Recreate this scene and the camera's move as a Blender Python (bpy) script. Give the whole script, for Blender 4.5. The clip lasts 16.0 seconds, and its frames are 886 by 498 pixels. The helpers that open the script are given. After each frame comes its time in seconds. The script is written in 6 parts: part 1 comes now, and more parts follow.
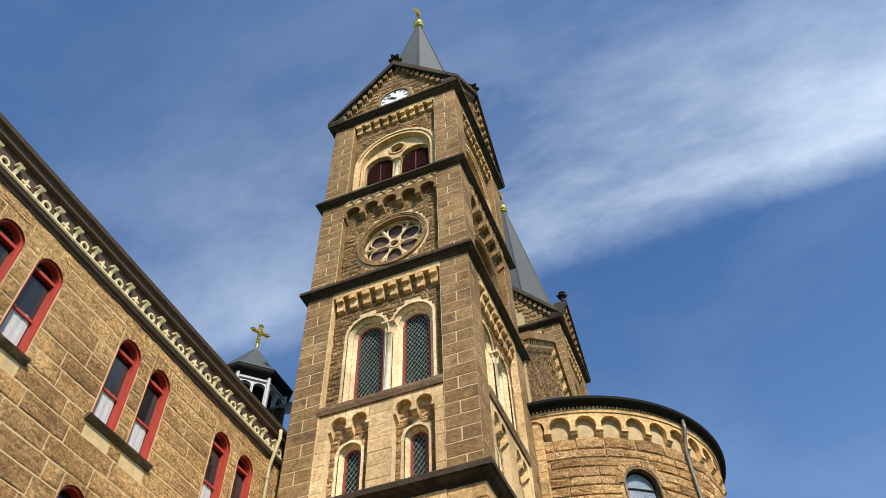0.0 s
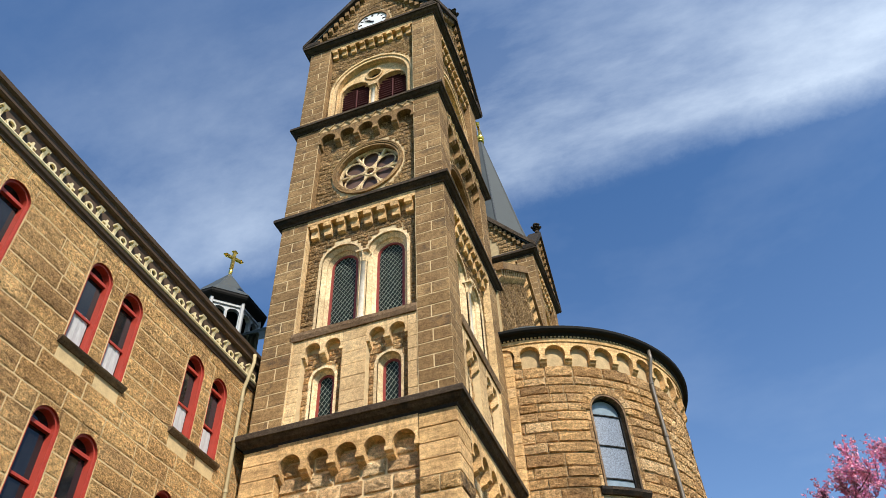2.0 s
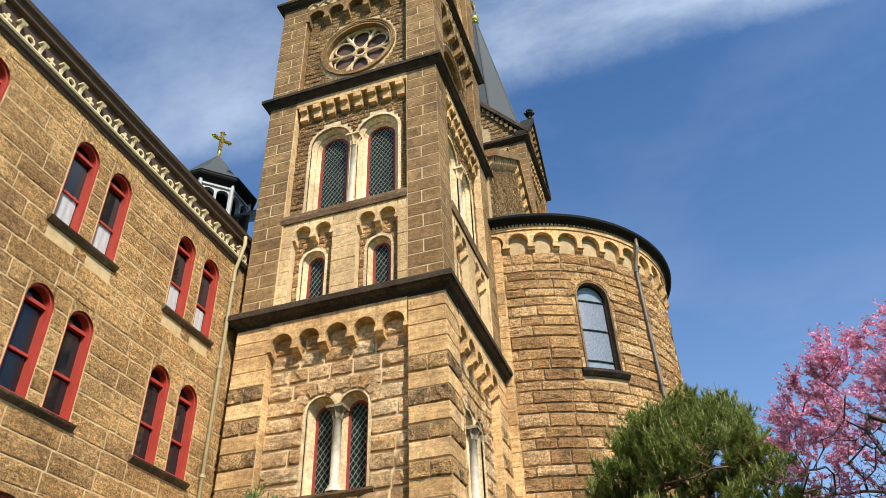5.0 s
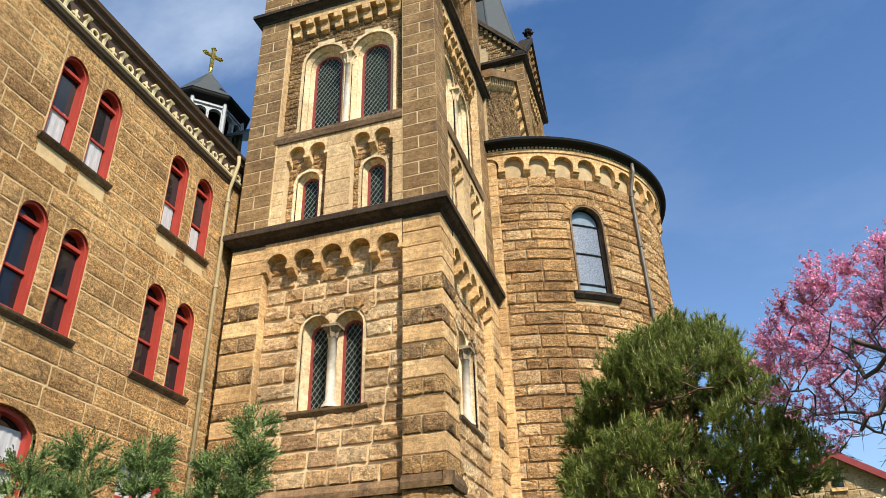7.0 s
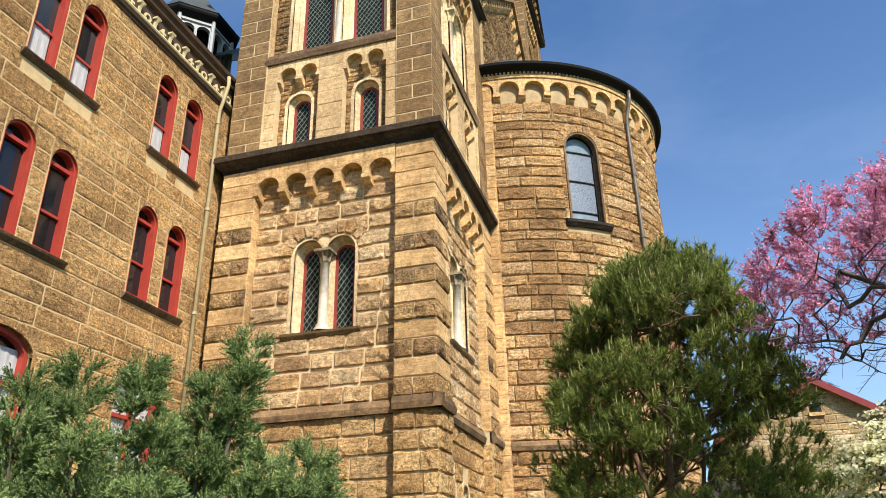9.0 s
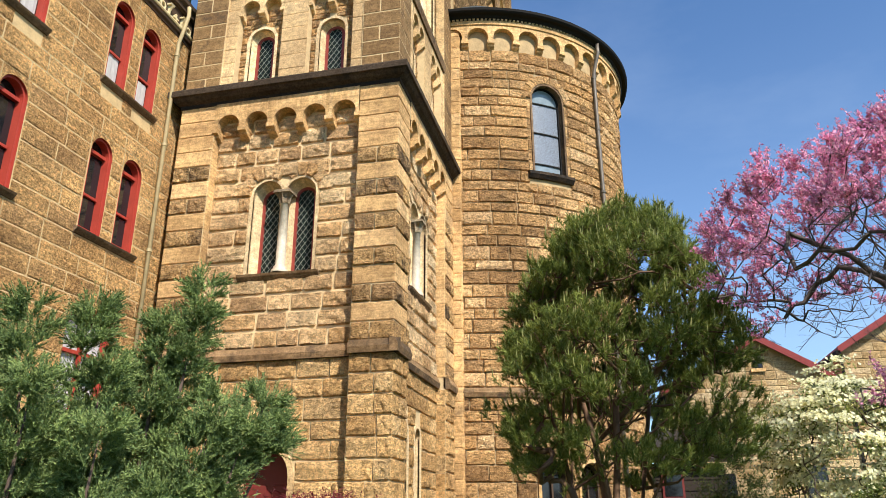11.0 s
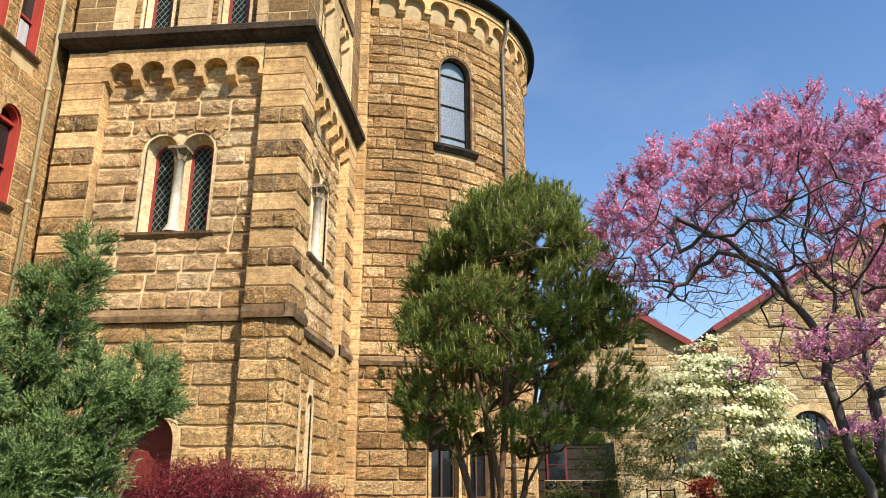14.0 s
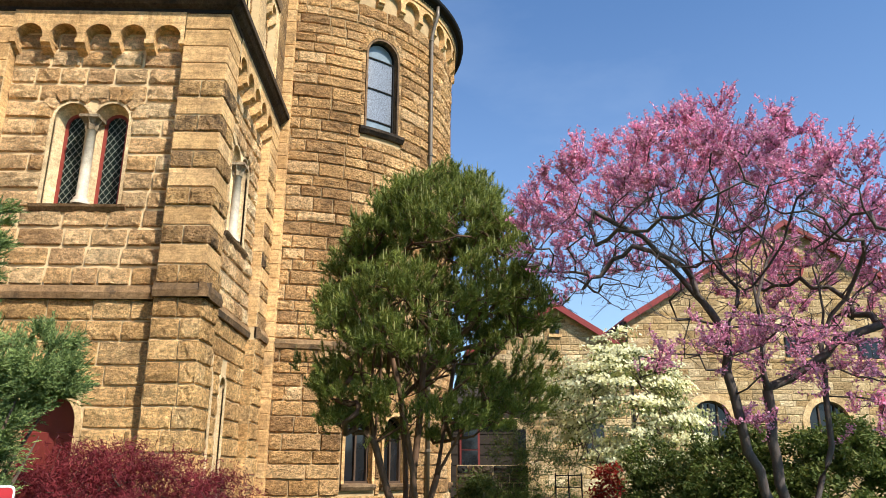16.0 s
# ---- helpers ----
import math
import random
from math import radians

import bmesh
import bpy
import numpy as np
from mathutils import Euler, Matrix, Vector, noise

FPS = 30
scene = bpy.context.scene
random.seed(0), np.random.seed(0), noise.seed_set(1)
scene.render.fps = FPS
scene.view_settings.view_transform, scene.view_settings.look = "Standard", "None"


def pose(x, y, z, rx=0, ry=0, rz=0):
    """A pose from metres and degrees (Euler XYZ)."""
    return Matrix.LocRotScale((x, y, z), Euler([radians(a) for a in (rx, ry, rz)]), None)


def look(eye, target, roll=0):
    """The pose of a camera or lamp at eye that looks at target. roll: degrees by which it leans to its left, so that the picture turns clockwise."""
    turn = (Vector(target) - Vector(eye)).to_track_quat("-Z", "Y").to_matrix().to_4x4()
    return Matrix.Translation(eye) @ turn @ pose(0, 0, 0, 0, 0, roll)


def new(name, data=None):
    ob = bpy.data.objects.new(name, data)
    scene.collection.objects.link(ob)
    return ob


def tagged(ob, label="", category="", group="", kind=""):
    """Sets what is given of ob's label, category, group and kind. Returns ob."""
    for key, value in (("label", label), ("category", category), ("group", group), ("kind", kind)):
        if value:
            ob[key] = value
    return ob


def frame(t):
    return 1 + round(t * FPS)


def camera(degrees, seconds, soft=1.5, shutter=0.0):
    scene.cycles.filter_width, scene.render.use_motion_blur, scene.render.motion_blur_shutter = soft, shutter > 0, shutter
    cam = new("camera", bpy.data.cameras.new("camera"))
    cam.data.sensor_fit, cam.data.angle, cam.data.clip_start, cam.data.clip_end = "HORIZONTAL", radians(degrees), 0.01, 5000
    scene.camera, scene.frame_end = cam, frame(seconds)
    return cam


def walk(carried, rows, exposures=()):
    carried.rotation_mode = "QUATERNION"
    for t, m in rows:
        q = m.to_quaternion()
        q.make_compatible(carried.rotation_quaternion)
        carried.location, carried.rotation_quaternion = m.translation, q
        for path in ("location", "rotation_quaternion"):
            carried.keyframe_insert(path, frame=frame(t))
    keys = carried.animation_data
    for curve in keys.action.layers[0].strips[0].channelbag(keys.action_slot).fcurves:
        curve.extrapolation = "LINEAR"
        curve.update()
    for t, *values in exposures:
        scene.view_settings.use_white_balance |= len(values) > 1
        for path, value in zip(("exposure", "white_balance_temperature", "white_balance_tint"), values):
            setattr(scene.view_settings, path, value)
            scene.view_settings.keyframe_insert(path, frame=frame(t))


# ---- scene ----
cam = camera(61.81, 16.0, soft=0.6)
EYE = 1.6
# seconds, yaw, pitch, roll: the camera turns where it stands
ROWS = [
    (0.0, 22.01, 50.33, 1.56),
    (0.5, 20.98, 49.23, 1.85),
    (1.0, 20.35, 47.89, 2.06),
    (1.5, 20.00, 46.33, 2.16),
    (2.0, 19.85, 44.82, 2.19),
    (2.5, 19.77, 43.37, 2.16),
    (3.0, 19.72, 41.98, 2.18),
    (3.5, 19.59, 40.53, 2.21),
    (4.0, 19.30, 39.00, 2.19),
    (6.5, 17.97, 31.44, 1.51),
    (7.0, 17.92, 29.94, 1.56),
    (7.5, 17.83, 28.48, 1.59),
    (8.0, 17.70, 27.05, 1.50),
    (8.5, 17.45, 25.62, 1.34),
    (9.0, 17.05, 24.20, 1.14),
    (11.5, 12.13, 19.47, -0.05),
    (12.0, 10.88, 18.99, -0.10),
    (12.5, 9.57, 18.62, -0.08),
    (13.0, 8.20, 18.31, -0.04),
    (13.5, 6.74, 18.02, 0.02),
    (14.0, 5.21, 17.73, 0.04),
    (14.5, 3.63, 17.42, 0.04),
    (15.0, 2.04, 17.13, 0.02),
    (15.5, 0.44, 16.89, -0.13),
    (16.0, -1.21, 16.64, -0.23),
]
walk(cam, [(t, pose(0, 0, EYE, 90 + pitch, roll, yaw)) for t, yaw, pitch, roll in ROWS], [(0.0, 0.44), (3.5, 0.49), (7.0, 0.57), (9.0, 0.61), (12.0, 0.64), (16.0, 0.65)])

# ---- world and sun ----
SUN_AZ, SUN_EL = 43.0, 46.0   # degrees to the right of the tower's front normal, and above the horizon


def node(nt, kind, ins=None):
    n = nt.nodes.new(kind)
    for k, v in (ins or {}).items():
        n.inputs[k].default_value = v
    return n


def link(nt, a, b, i=0, o=0):
    nt.links.new(a.outputs[o], b.inputs[i])


def ramp(nt, src, stops, o=0):
    r = nt.nodes.new("ShaderNodeValToRGB")
    e = r.color_ramp.elements
    while len(e) < len(stops):
        e.new(0.5)
    for k, (p, c) in enumerate(stops):
        e[k].position = p
        e[k].color = (*c, 1) if len(c) == 3 else c
    nt.links.new(src.outputs[o], r.inputs[0])
    return r


def mth(nt, op, a, b=None):
    n = nt.nodes.new("ShaderNodeMath")
    n.operation = op
    for k, v in enumerate((a, b)):
        if v is None:
            continue
        if isinstance(v, (int, float)):
            n.inputs[k].default_value = v
        else:
            nt.links.new(v.outputs[0], n.inputs[k])
    return n


def mixc(nt, fac, a, b, blend="MIX"):
    n = nt.nodes.new("ShaderNodeMix")
    n.data_type, n.blend_type = "RGBA", blend
    for k, v in ((0, fac), (6, a), (7, b)):
        if isinstance(v, (int, float)):
            n.inputs[k].default_value = v
        elif isinstance(v, tuple):
            n.inputs[k].default_value = (*v, 1)
        else:
            nt.links.new(v.outputs[2 if v.bl_idname == "ShaderNodeMix" else 0], n.inputs[k])
    return n


def world():
    w = bpy.data.worlds.new("sky")
    scene.world = w
    w.use_nodes = True
    nt = w.node_tree
    nt.nodes.clear()
    out = node(nt, "ShaderNodeOutputWorld")
    bg = node(nt, "ShaderNodeBackground", {1: 0.100})
    sky = node(nt, "ShaderNodeTexSky")
    sky.sky_type, sky.sun_disc = "NISHITA", False
    sky.sun_elevation, sky.sun_rotation = radians(SUN_EL), radians(180 - SUN_AZ)
    sky.altitude, sky.air_density, sky.dust_density, sky.ozone_density = 200, 1.0, 1.2, 2.2
    # a long bank of cirrus: dense along one straight edge, thinning away from it
    tc = node(nt, "ShaderNodeTexCoord")
    nrm = CLOUD_NORMAL
    dot = node(nt, "ShaderNodeVectorMath")
    dot.operation = "DOT_PRODUCT"
    dot.inputs[1].default_value = nrm
    link(nt, tc, dot)
    wob = node(nt, "ShaderNodeTexNoise", {2: 6.0, 3: 9.0, 4: 0.68})
    link(nt, tc, wob)
    side = nt.nodes.new("ShaderNodeMath")
    side.operation = "MULTIPLY_ADD"
    link(nt, wob, side)
    side.inputs[1].default_value = 0.07
    nt.links.new(dot.outputs[1], side.inputs[2])
    edge = ramp(nt, side, [(0.0, (0, 0, 0)), (0.012, (0.03, 0.03, 0.03)), (0.06, (0.66, 0.66, 0.66)), (0.14, (0.52, 0.52, 0.52)), (0.34, (0.12, 0.12, 0.12)), (0.6, (0, 0, 0))])
    mp = node(nt, "ShaderNodeMapping")
    mp.inputs[2].default_value = CLOUD_TURN
    mp.inputs[3].default_value = (1.1, 3.2, 3.2)
    link(nt, tc, mp)
    st = node(nt, "ShaderNodeTexNoise", {2: 1.7, 3: 8.0, 4: 0.62})
    link(nt, mp, st)
    streak = ramp(nt, st, [(0.32, (0.18, 0.18, 0.18)), (0.68, (1.0, 1.0, 1.0))])
    # the bank thins out towards the west
    sep = node(nt, "ShaderNodeSeparateXYZ")
    link(nt, tc, sep)
    thin = ramp(nt, mth(nt, "ADD", sep, 0.6), [(0.0, (0.48, 0.48, 0.48)), (0.45, (0.9, 0.9, 0.9)), (0.95, (1, 1, 1))])
    m = mth(nt, "MULTIPLY", mth(nt, "MULTIPLY", edge, streak), thin)
    # thin veil elsewhere
    vn = node(nt, "ShaderNodeTexNoise", {2: 2.1, 3: 6.0, 4: 0.6})
    mp2 = node(nt, "ShaderNodeMapping")
    mp2.inputs[3].default_value = (1.0, 1.0, 2.6)
    link(nt, tc, mp2)
    link(nt, mp2, vn)
    veil = ramp(nt, vn, [(0.50, (0, 0, 0)), (0.85, (0.08, 0.08, 0.08))])
    # pale haze towards the horizon
    haze = ramp(nt, sep, [(0.0, (0.40, 0.40, 0.40)), (0.16, (0.22, 0.22, 0.22)), (0.32, (0.09, 0.09, 0.09)), (0.55, (0.03, 0.03, 0.03)), (0.75, (0, 0, 0))], 2)
    both = mth(nt, "MAXIMUM", m, mth(nt, "ADD", veil, haze))
    tint = mixc(nt, 1.0, sky, (0.63, 0.97, 1.26), "MULTIPLY")
    col = mixc(nt, both, tint, (8.4, 9.5, 10.6))
    nt.links.new(col.outputs[2], bg.inputs[0])
    link(nt, bg, out)


CLOUD_NORMAL = (-0.0013, -0.7558, 0.6547)
CLOUD_TURN = (0.0, 0.000, 0.076)
world()
sun_lamp = new("sun", bpy.data.lights.new("sun", "SUN"))
sun_lamp.data.energy, sun_lamp.data.angle, sun_lamp.data.color = 5.0, radians(0.6), (1.0, 0.93, 0.82)
sun_dir = Vector((math.sin(radians(SUN_AZ)) * math.cos(radians(SUN_EL)), -math.cos(radians(SUN_AZ)) * math.cos(radians(SUN_EL)), math.sin(radians(SUN_EL))))
sun_lamp.matrix_world = look(sun_dir * 100, (0, 0, 0))

# ---- materials ----
def base(name, rough=0.8, metal=0.0, spec=0.3):
    m = bpy.data.materials.new(name)
    m.use_nodes = True
    nt = m.node_tree
    b = nt.nodes["Principled BSDF"]
    b.inputs["Roughness"].default_value = rough
    b.inputs["Metallic"].default_value = metal
    b.inputs["Specular IOR Level"].default_value = spec
    return m, nt, b


def place(nt, scale=(1, 1, 1)):
    """World-sized coordinates, the same for single pieces and joined ones."""
    g = node(nt, "ShaderNodeNewGeometry")
    mp = node(nt, "ShaderNodeMapping")
    mp.inputs[3].default_value = scale
    nt.links.new(g.outputs["Position"], mp.inputs[0])
    return mp


def chance(nt):
    """A number of its own for every piece, whether it is an object or an island of a joined mesh."""
    oi = node(nt, "ShaderNodeObjectInfo")
    g = node(nt, "ShaderNodeNewGeometry")
    add = nt.nodes.new("ShaderNodeMath")
    add.operation = "ADD"
    nt.links.new(oi.outputs["Random"], add.inputs[0])
    nt.links.new(g.outputs["Random Per Island"], add.inputs[1])
    return mth(nt, "FRACT", add)


def noise_tex(nt, src, scale, detail=5.0, rough=0.6):
    n = node(nt, "ShaderNodeTexNoise", {2: scale, 3: detail, 4: rough})
    link(nt, src, n)
    return n


def bumped(nt, b, height, strength, dist, after=None):
    bp = node(nt, "ShaderNodeBump", {0: strength, 1: dist})
    i = [s.name for s in bp.inputs].index("Height")
    nt.links.new(height.outputs[0], bp.inputs[i])
    if after is not None:
        nt.links.new(after.outputs[0], bp.inputs["Normal"])
    nt.links.new(bp.outputs[0], b.inputs["Normal"])
    return bp


def stone(name, tones, grime=0.3, rock=0.5, fine=0.4, grime_col=(0.07, 0.05, 0.035), bands=0.3, crag_shade=0.5, tooth=17.0):
    """Sandstone: a tone for every block, bedding bands, blotches, black crust, grain and shade painted into the crags.
    """
    m, nt, b = base(name, 0.92, 0, 0.15)
    pos = place(nt)
    r = chance(nt)
    n = len(tones)
    tone = ramp(nt, r, [(k / max(1, n - 1), c) for k, c in enumerate(tones)])
    big = noise_tex(nt, pos, 0.6, 4)
    col = mixc(nt, 0.7, tone, ramp(nt, big, [(0.38, (0.66, 0.60, 0.54)), (0.62, (1.22, 1.20, 1.15))]), "MULTIPLY")
    bed = noise_tex(nt, place(nt, (0.8, 0.8, 9.0)), 1.8, 6, 0.68)
    col = mixc(nt, bands, col, ramp(nt, bed, [(0.38, (0.52, 0.42, 0.34)), (0.62, (1.3, 1.25, 1.15))]), "MULTIPLY")
    mid = noise_tex(nt, pos, 9.0, 8, 0.78)
    col = mixc(nt, 0.85, col, ramp(nt, mid, [(0.36, (0.60, 0.57, 0.53)), (0.64, (1.38, 1.36, 1.30))]), "MULTIPLY")
    pit = node(nt, "ShaderNodeTexNoise", {2: 30.0, 3: 5.0, 4: 0.7})
    link(nt, pos, pit)
    col = mixc(nt, 0.45, col, ramp(nt, pit, [(0.36, (0.58, 0.54, 0.50)), (0.50, (1, 1, 1)), (0.66, (1.3, 1.3, 1.25))]), "MULTIPLY")
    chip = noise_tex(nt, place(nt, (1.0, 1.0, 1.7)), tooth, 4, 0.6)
    # hollows of this relief are also darkened in colour, as crevice shade
    col = mixc(nt, crag_shade, col, ramp(nt, chip, [(0.37, (0.34, 0.30, 0.26)), (0.47, (0.92, 0.90, 0.88)), (0.64, (1.32, 1.30, 1.24))]), "MULTIPLY")
    crust = noise_tex(nt, pos, 1.5, 8, 0.75)
    pick = mth(nt, "ADD", crust, mth(nt, "MULTIPLY", mth(nt, "SUBTRACT", r, 0.5), 0.22))
    mask = ramp(nt, pick, [(0.60 - 0.14 * grime, (0, 0, 0)), (0.74 - 0.12 * grime, (1, 1, 1))])
    col = mixc(nt, mth(nt, "MULTIPLY", mask, min(0.95, 0.35 + grime)), col, grime_col)
    nt.links.new(col.outputs[2], b.inputs["Base Color"])
    lump = noise_tex(nt, place(nt, (1.0, 1.0, 1.6)), 8.0, 9, 0.74)
    first = bumped(nt, b, lump, min(1.0, rock + 0.1), 0.05 + 0.20 * rock)
    second = bumped(nt, b, chip, min(1.0, crag_shade), 0.06, first)
    grain = noise_tex(nt, pos, 55.0, 5, 0.75)
    bumped(nt, b, grain, min(1.0, fine + 0.3), 0.02, second)
    return m


def plain(name, color, rough=0.6, metal=0.0, spec=0.4, var=0.25, scale=6.0, bump=0.15, streak=(1, 1, 1)):
    m, nt, b = base(name, rough, metal, spec)
    pos = place(nt, streak)
    n1 = noise_tex(nt, pos, scale, 6, 0.65)
    n2 = noise_tex(nt, pos, scale * 9, 4, 0.65)
    c = mixc(nt, var, color, ramp(nt, n1, [(0.3, (0.45, 0.45, 0.45)), (0.7, (1.5, 1.5, 1.5))]), "MULTIPLY")
    c = mixc(nt, var * 0.7, c, ramp(nt, n2, [(0.3, (0.6, 0.6, 0.6)), (0.7, (1.35, 1.35, 1.35))]), "MULTIPLY")
    nt.links.new(c.outputs[2], b.inputs["Base Color"])
    rr = ramp(nt, n1, [(0.2, (max(0, rough - 0.12),) * 3), (0.8, (min(1, rough + 0.12),) * 3)])
    nt.links.new(rr.outputs[0], b.inputs["Roughness"])
    if bump:
        bumped(nt, b, n2, bump, 0.01)
    return m


def leafy(name, tones, rough=0.65, shine=0.35, scale=1.2):
    """Foliage: a tone for every leaf, drifting over the crown; some light shines through."""
    m, nt, b = base(name, rough, 0, 0.25)
    r = chance(nt)
    n = len(tones)
    t = ramp(nt, r, [(k / max(1, n - 1), c) for k, c in enumerate(tones)])
    d = noise_tex(nt, place(nt), scale, 4)
    c = mixc(nt, 0.75, t, ramp(nt, d, [(0.3, (0.55, 0.58, 0.55)), (0.7, (1.4, 1.35, 1.2))]), "MULTIPLY")
    nt.links.new(c.outputs[2], b.inputs["Base Color"])
    tr = node(nt, "ShaderNodeBsdfTranslucent")
    nt.links.new(c.outputs[2], tr.inputs[0])
    mx = node(nt, "ShaderNodeMixShader", {0: shine})
    nt.links.new(b.outputs[0], mx.inputs[1])
    nt.links.new(tr.outputs[0], mx.inputs[2])
    nt.links.new(mx.outputs[0], nt.nodes["Material Output"].inputs[0])
    return m


M = {}
M["rock"] = stone("sandstone_rock_faced", [(0.64, 0.402, 0.194), (0.80, 0.54, 0.29), (0.50, 0.312, 0.157), (0.73, 0.47, 0.231), (0.82, 0.585, 0.345), (0.60, 0.36, 0.162), (0.45, 0.285, 0.152)], 0.08, 0.9, 0.5, bands=0.26, crag_shade=0.55, tooth=10.0)
M["pale_rock"] = stone("sandstone_pale_rock_faced", [(0.696, 0.462, 0.249), (0.862, 0.617, 0.368), (0.77, 0.519, 0.284), (0.862, 0.676, 0.439), (0.72, 0.462, 0.231), (0.62, 0.416, 0.24)], 0.06, 0.8, 0.5, bands=0.22, crag_shade=0.42, tooth=11.0)
M["base_rock"] = stone("sandstone_base_rock_faced", [(0.74, 0.485, 0.232), (0.84, 0.575, 0.295), (0.62, 0.395, 0.186), (0.80, 0.54, 0.268), (0.69, 0.44, 0.205), (0.86, 0.61, 0.33)], 0.07, 0.85, 0.5, bands=0.25, crag_shade=0.5, tooth=10.0)
M["quoin"] = stone("sandstone_quoin", [(0.552, 0.354, 0.175), (0.72, 0.492, 0.248), (0.432, 0.282, 0.155), (0.768, 0.516, 0.256), (0.36, 0.24, 0.142)], 0.55, 0.8, 0.5, crag_shade=0.75)
M["ashlar"] = stone("sandstone_ashlar", [(0.632, 0.427, 0.218), (0.716, 0.49, 0.259), (0.579, 0.389, 0.195), (0.758, 0.537, 0.301)], 0.1, 0.2, 0.5, bands=0.45, crag_shade=0.1)
M["house"] = stone("house_sandstone", [(0.43, 0.325, 0.185), (0.58, 0.46, 0.29), (0.33, 0.235, 0.125), (0.50, 0.36, 0.19), (0.64, 0.53, 0.36), (0.40, 0.285, 0.15)], 0.12, 0.3, 0.5, crag_shade=0.35)
M["upper"] = stone("sandstone_weathered", [(0.263, 0.172, 0.086), (0.316, 0.207, 0.106), (0.217, 0.14, 0.073), (0.348, 0.232, 0.118), (0.283, 0.177, 0.086)], 0.35, 0.22, 0.5, crag_shade=0.25)
M["upper_rock"] = stone("sandstone_weathered_rock", [(0.40, 0.268, 0.135), (0.52, 0.355, 0.19), (0.34, 0.228, 0.118), (0.60, 0.42, 0.23)], 0.3, 0.9, 0.5, crag_shade=0.95, tooth=13.0)
M["trim"] = stone("sandstone_trim", [(0.63, 0.455, 0.255), (0.69, 0.51, 0.30), (0.56, 0.40, 0.22)], 0.12, 0.10, 0.35, (0.22, 0.16, 0.10), 0.2, crag_shade=0.06)
M["jamb"] = stone("pale_dressed_jamb", [(0.72, 0.57, 0.365), (0.77, 0.62, 0.41), (0.67, 0.52, 0.32)], 0.06, 0.08, 0.3, (0.30, 0.23, 0.15), 0.15, crag_shade=0.05)
M["capital"] = stone("grey_carved_stone", [(0.30, 0.25, 0.185), (0.36, 0.30, 0.225)], 0.3, 0.15, 0.4, crag_shade=0.2)
M["wing"] = stone("sandstone_wing", [(0.70, 0.442, 0.208), (0.83, 0.547, 0.262), (0.58, 0.372, 0.188), (0.88, 0.597, 0.30), (0.66, 0.405, 0.183)], 0.16, 0.95, 0.8, bands=0.45, crag_shade=0.6, tooth=15.0)
M["cornice"] = stone("stone_cornice_blackened", [(0.055, 0.042, 0.033), (0.08, 0.06, 0.045), (0.04, 0.032, 0.027)], 0.7, 0.3, 0.5, (0.022, 0.02, 0.018), crag_shade=0.3)
M["string"] = stone("stone_string_course", [(0.25, 0.17, 0.10), (0.30, 0.20, 0.115), (0.20, 0.14, 0.085)], 0.5, 0.25, 0.5, crag_shade=0.2)
M["sill"] = stone("stone_sill", [(0.19, 0.13, 0.085), (0.24, 0.165, 0.105), (0.15, 0.105, 0.07)], 0.5, 0.25, 0.5, crag_shade=0.2)
M["mortar"] = plain("lime_mortar", (0.60, 0.445, 0.25), 0.95, 0, 0.1, 0.35, 3.0, 0.5)
M["mortar_brown"] = plain("brown_flush_mortar", (0.54, 0.385, 0.20), 0.95, 0, 0.1, 0.4, 3.0, 0.5)
M["mortar_pale"] = plain("pale_lime_margin", (0.69, 0.50, 0.28), 0.95, 0, 0.1, 0.3, 5.0, 0.5)
M["mortar_joint"] = plain("weathered_lime_joint", (0.43, 0.31, 0.17), 0.95, 0, 0.1, 0.45, 3.0, 0.5)
# brown boards, darkened to stand for the shade of the trees
M["tree_shaded_wood"] = plain("tree_shaded_boards", (0.035, 0.026, 0.02), 0.8, 0, 0.2, 0.3, 5.0, 0.15)
M["mortar_dark"] = plain("old_mortar", (0.44, 0.325, 0.18), 0.95, 0, 0.1, 0.4, 3.0, 0.5)
M["marble"] = plain("column_marble", (0.50, 0.435, 0.335), 0.55, 0, 0.35, 0.5, 5.0, 0.1)
M["red"] = plain("red_painted_wood", (0.36, 0.045, 0.028), 0.5, 0, 0.4, 0.25, 4.0, 0.12)
M["darkred"] = plain("oxblood_painted_wood", (0.15, 0.022, 0.018), 0.55, 0, 0.4, 0.25, 4.0, 0.12)
M["midred"] = plain("weathered_red_paint", (0.25, 0.04, 0.028), 0.55, 0, 0.4, 0.3, 4.0, 0.12)
M["rose_pane"] = plain("dull_brown_glass", (0.10, 0.055, 0.038), 0.5, 0, 0.4, 0.3, 3.0, 0.1)
M["lead"] = plain("lead_came", (0.30, 0.33, 0.27), 0.6, 0.0, 0.4, 0.2, 8.0, 0.1)
M["cream"] = plain("cream_painted_metal", (0.64, 0.53, 0.31), 0.55, 0, 0.4, 0.25, 5.0, 0.1)
M["brown"] = plain("brown_painted_wood", (0.075, 0.047, 0.030), 0.7, 0, 0.25, 0.3, 5.0, 0.15)
M["slate"] = plain("slate_grey_roofing", (0.048, 0.056, 0.057), 0.65, 0.0, 0.3, 0.35, 2.0, 0.2)
M["seam"] = plain("dark_lead_seam", (0.035, 0.04, 0.042), 0.5, 0.2, 0.4, 0.2, 4.0, 0.1)
M["black"] = plain("dark_gutter_metal", (0.014, 0.013, 0.012), 0.8, 0.0, 0.15, 0.3, 5.0, 0.1)
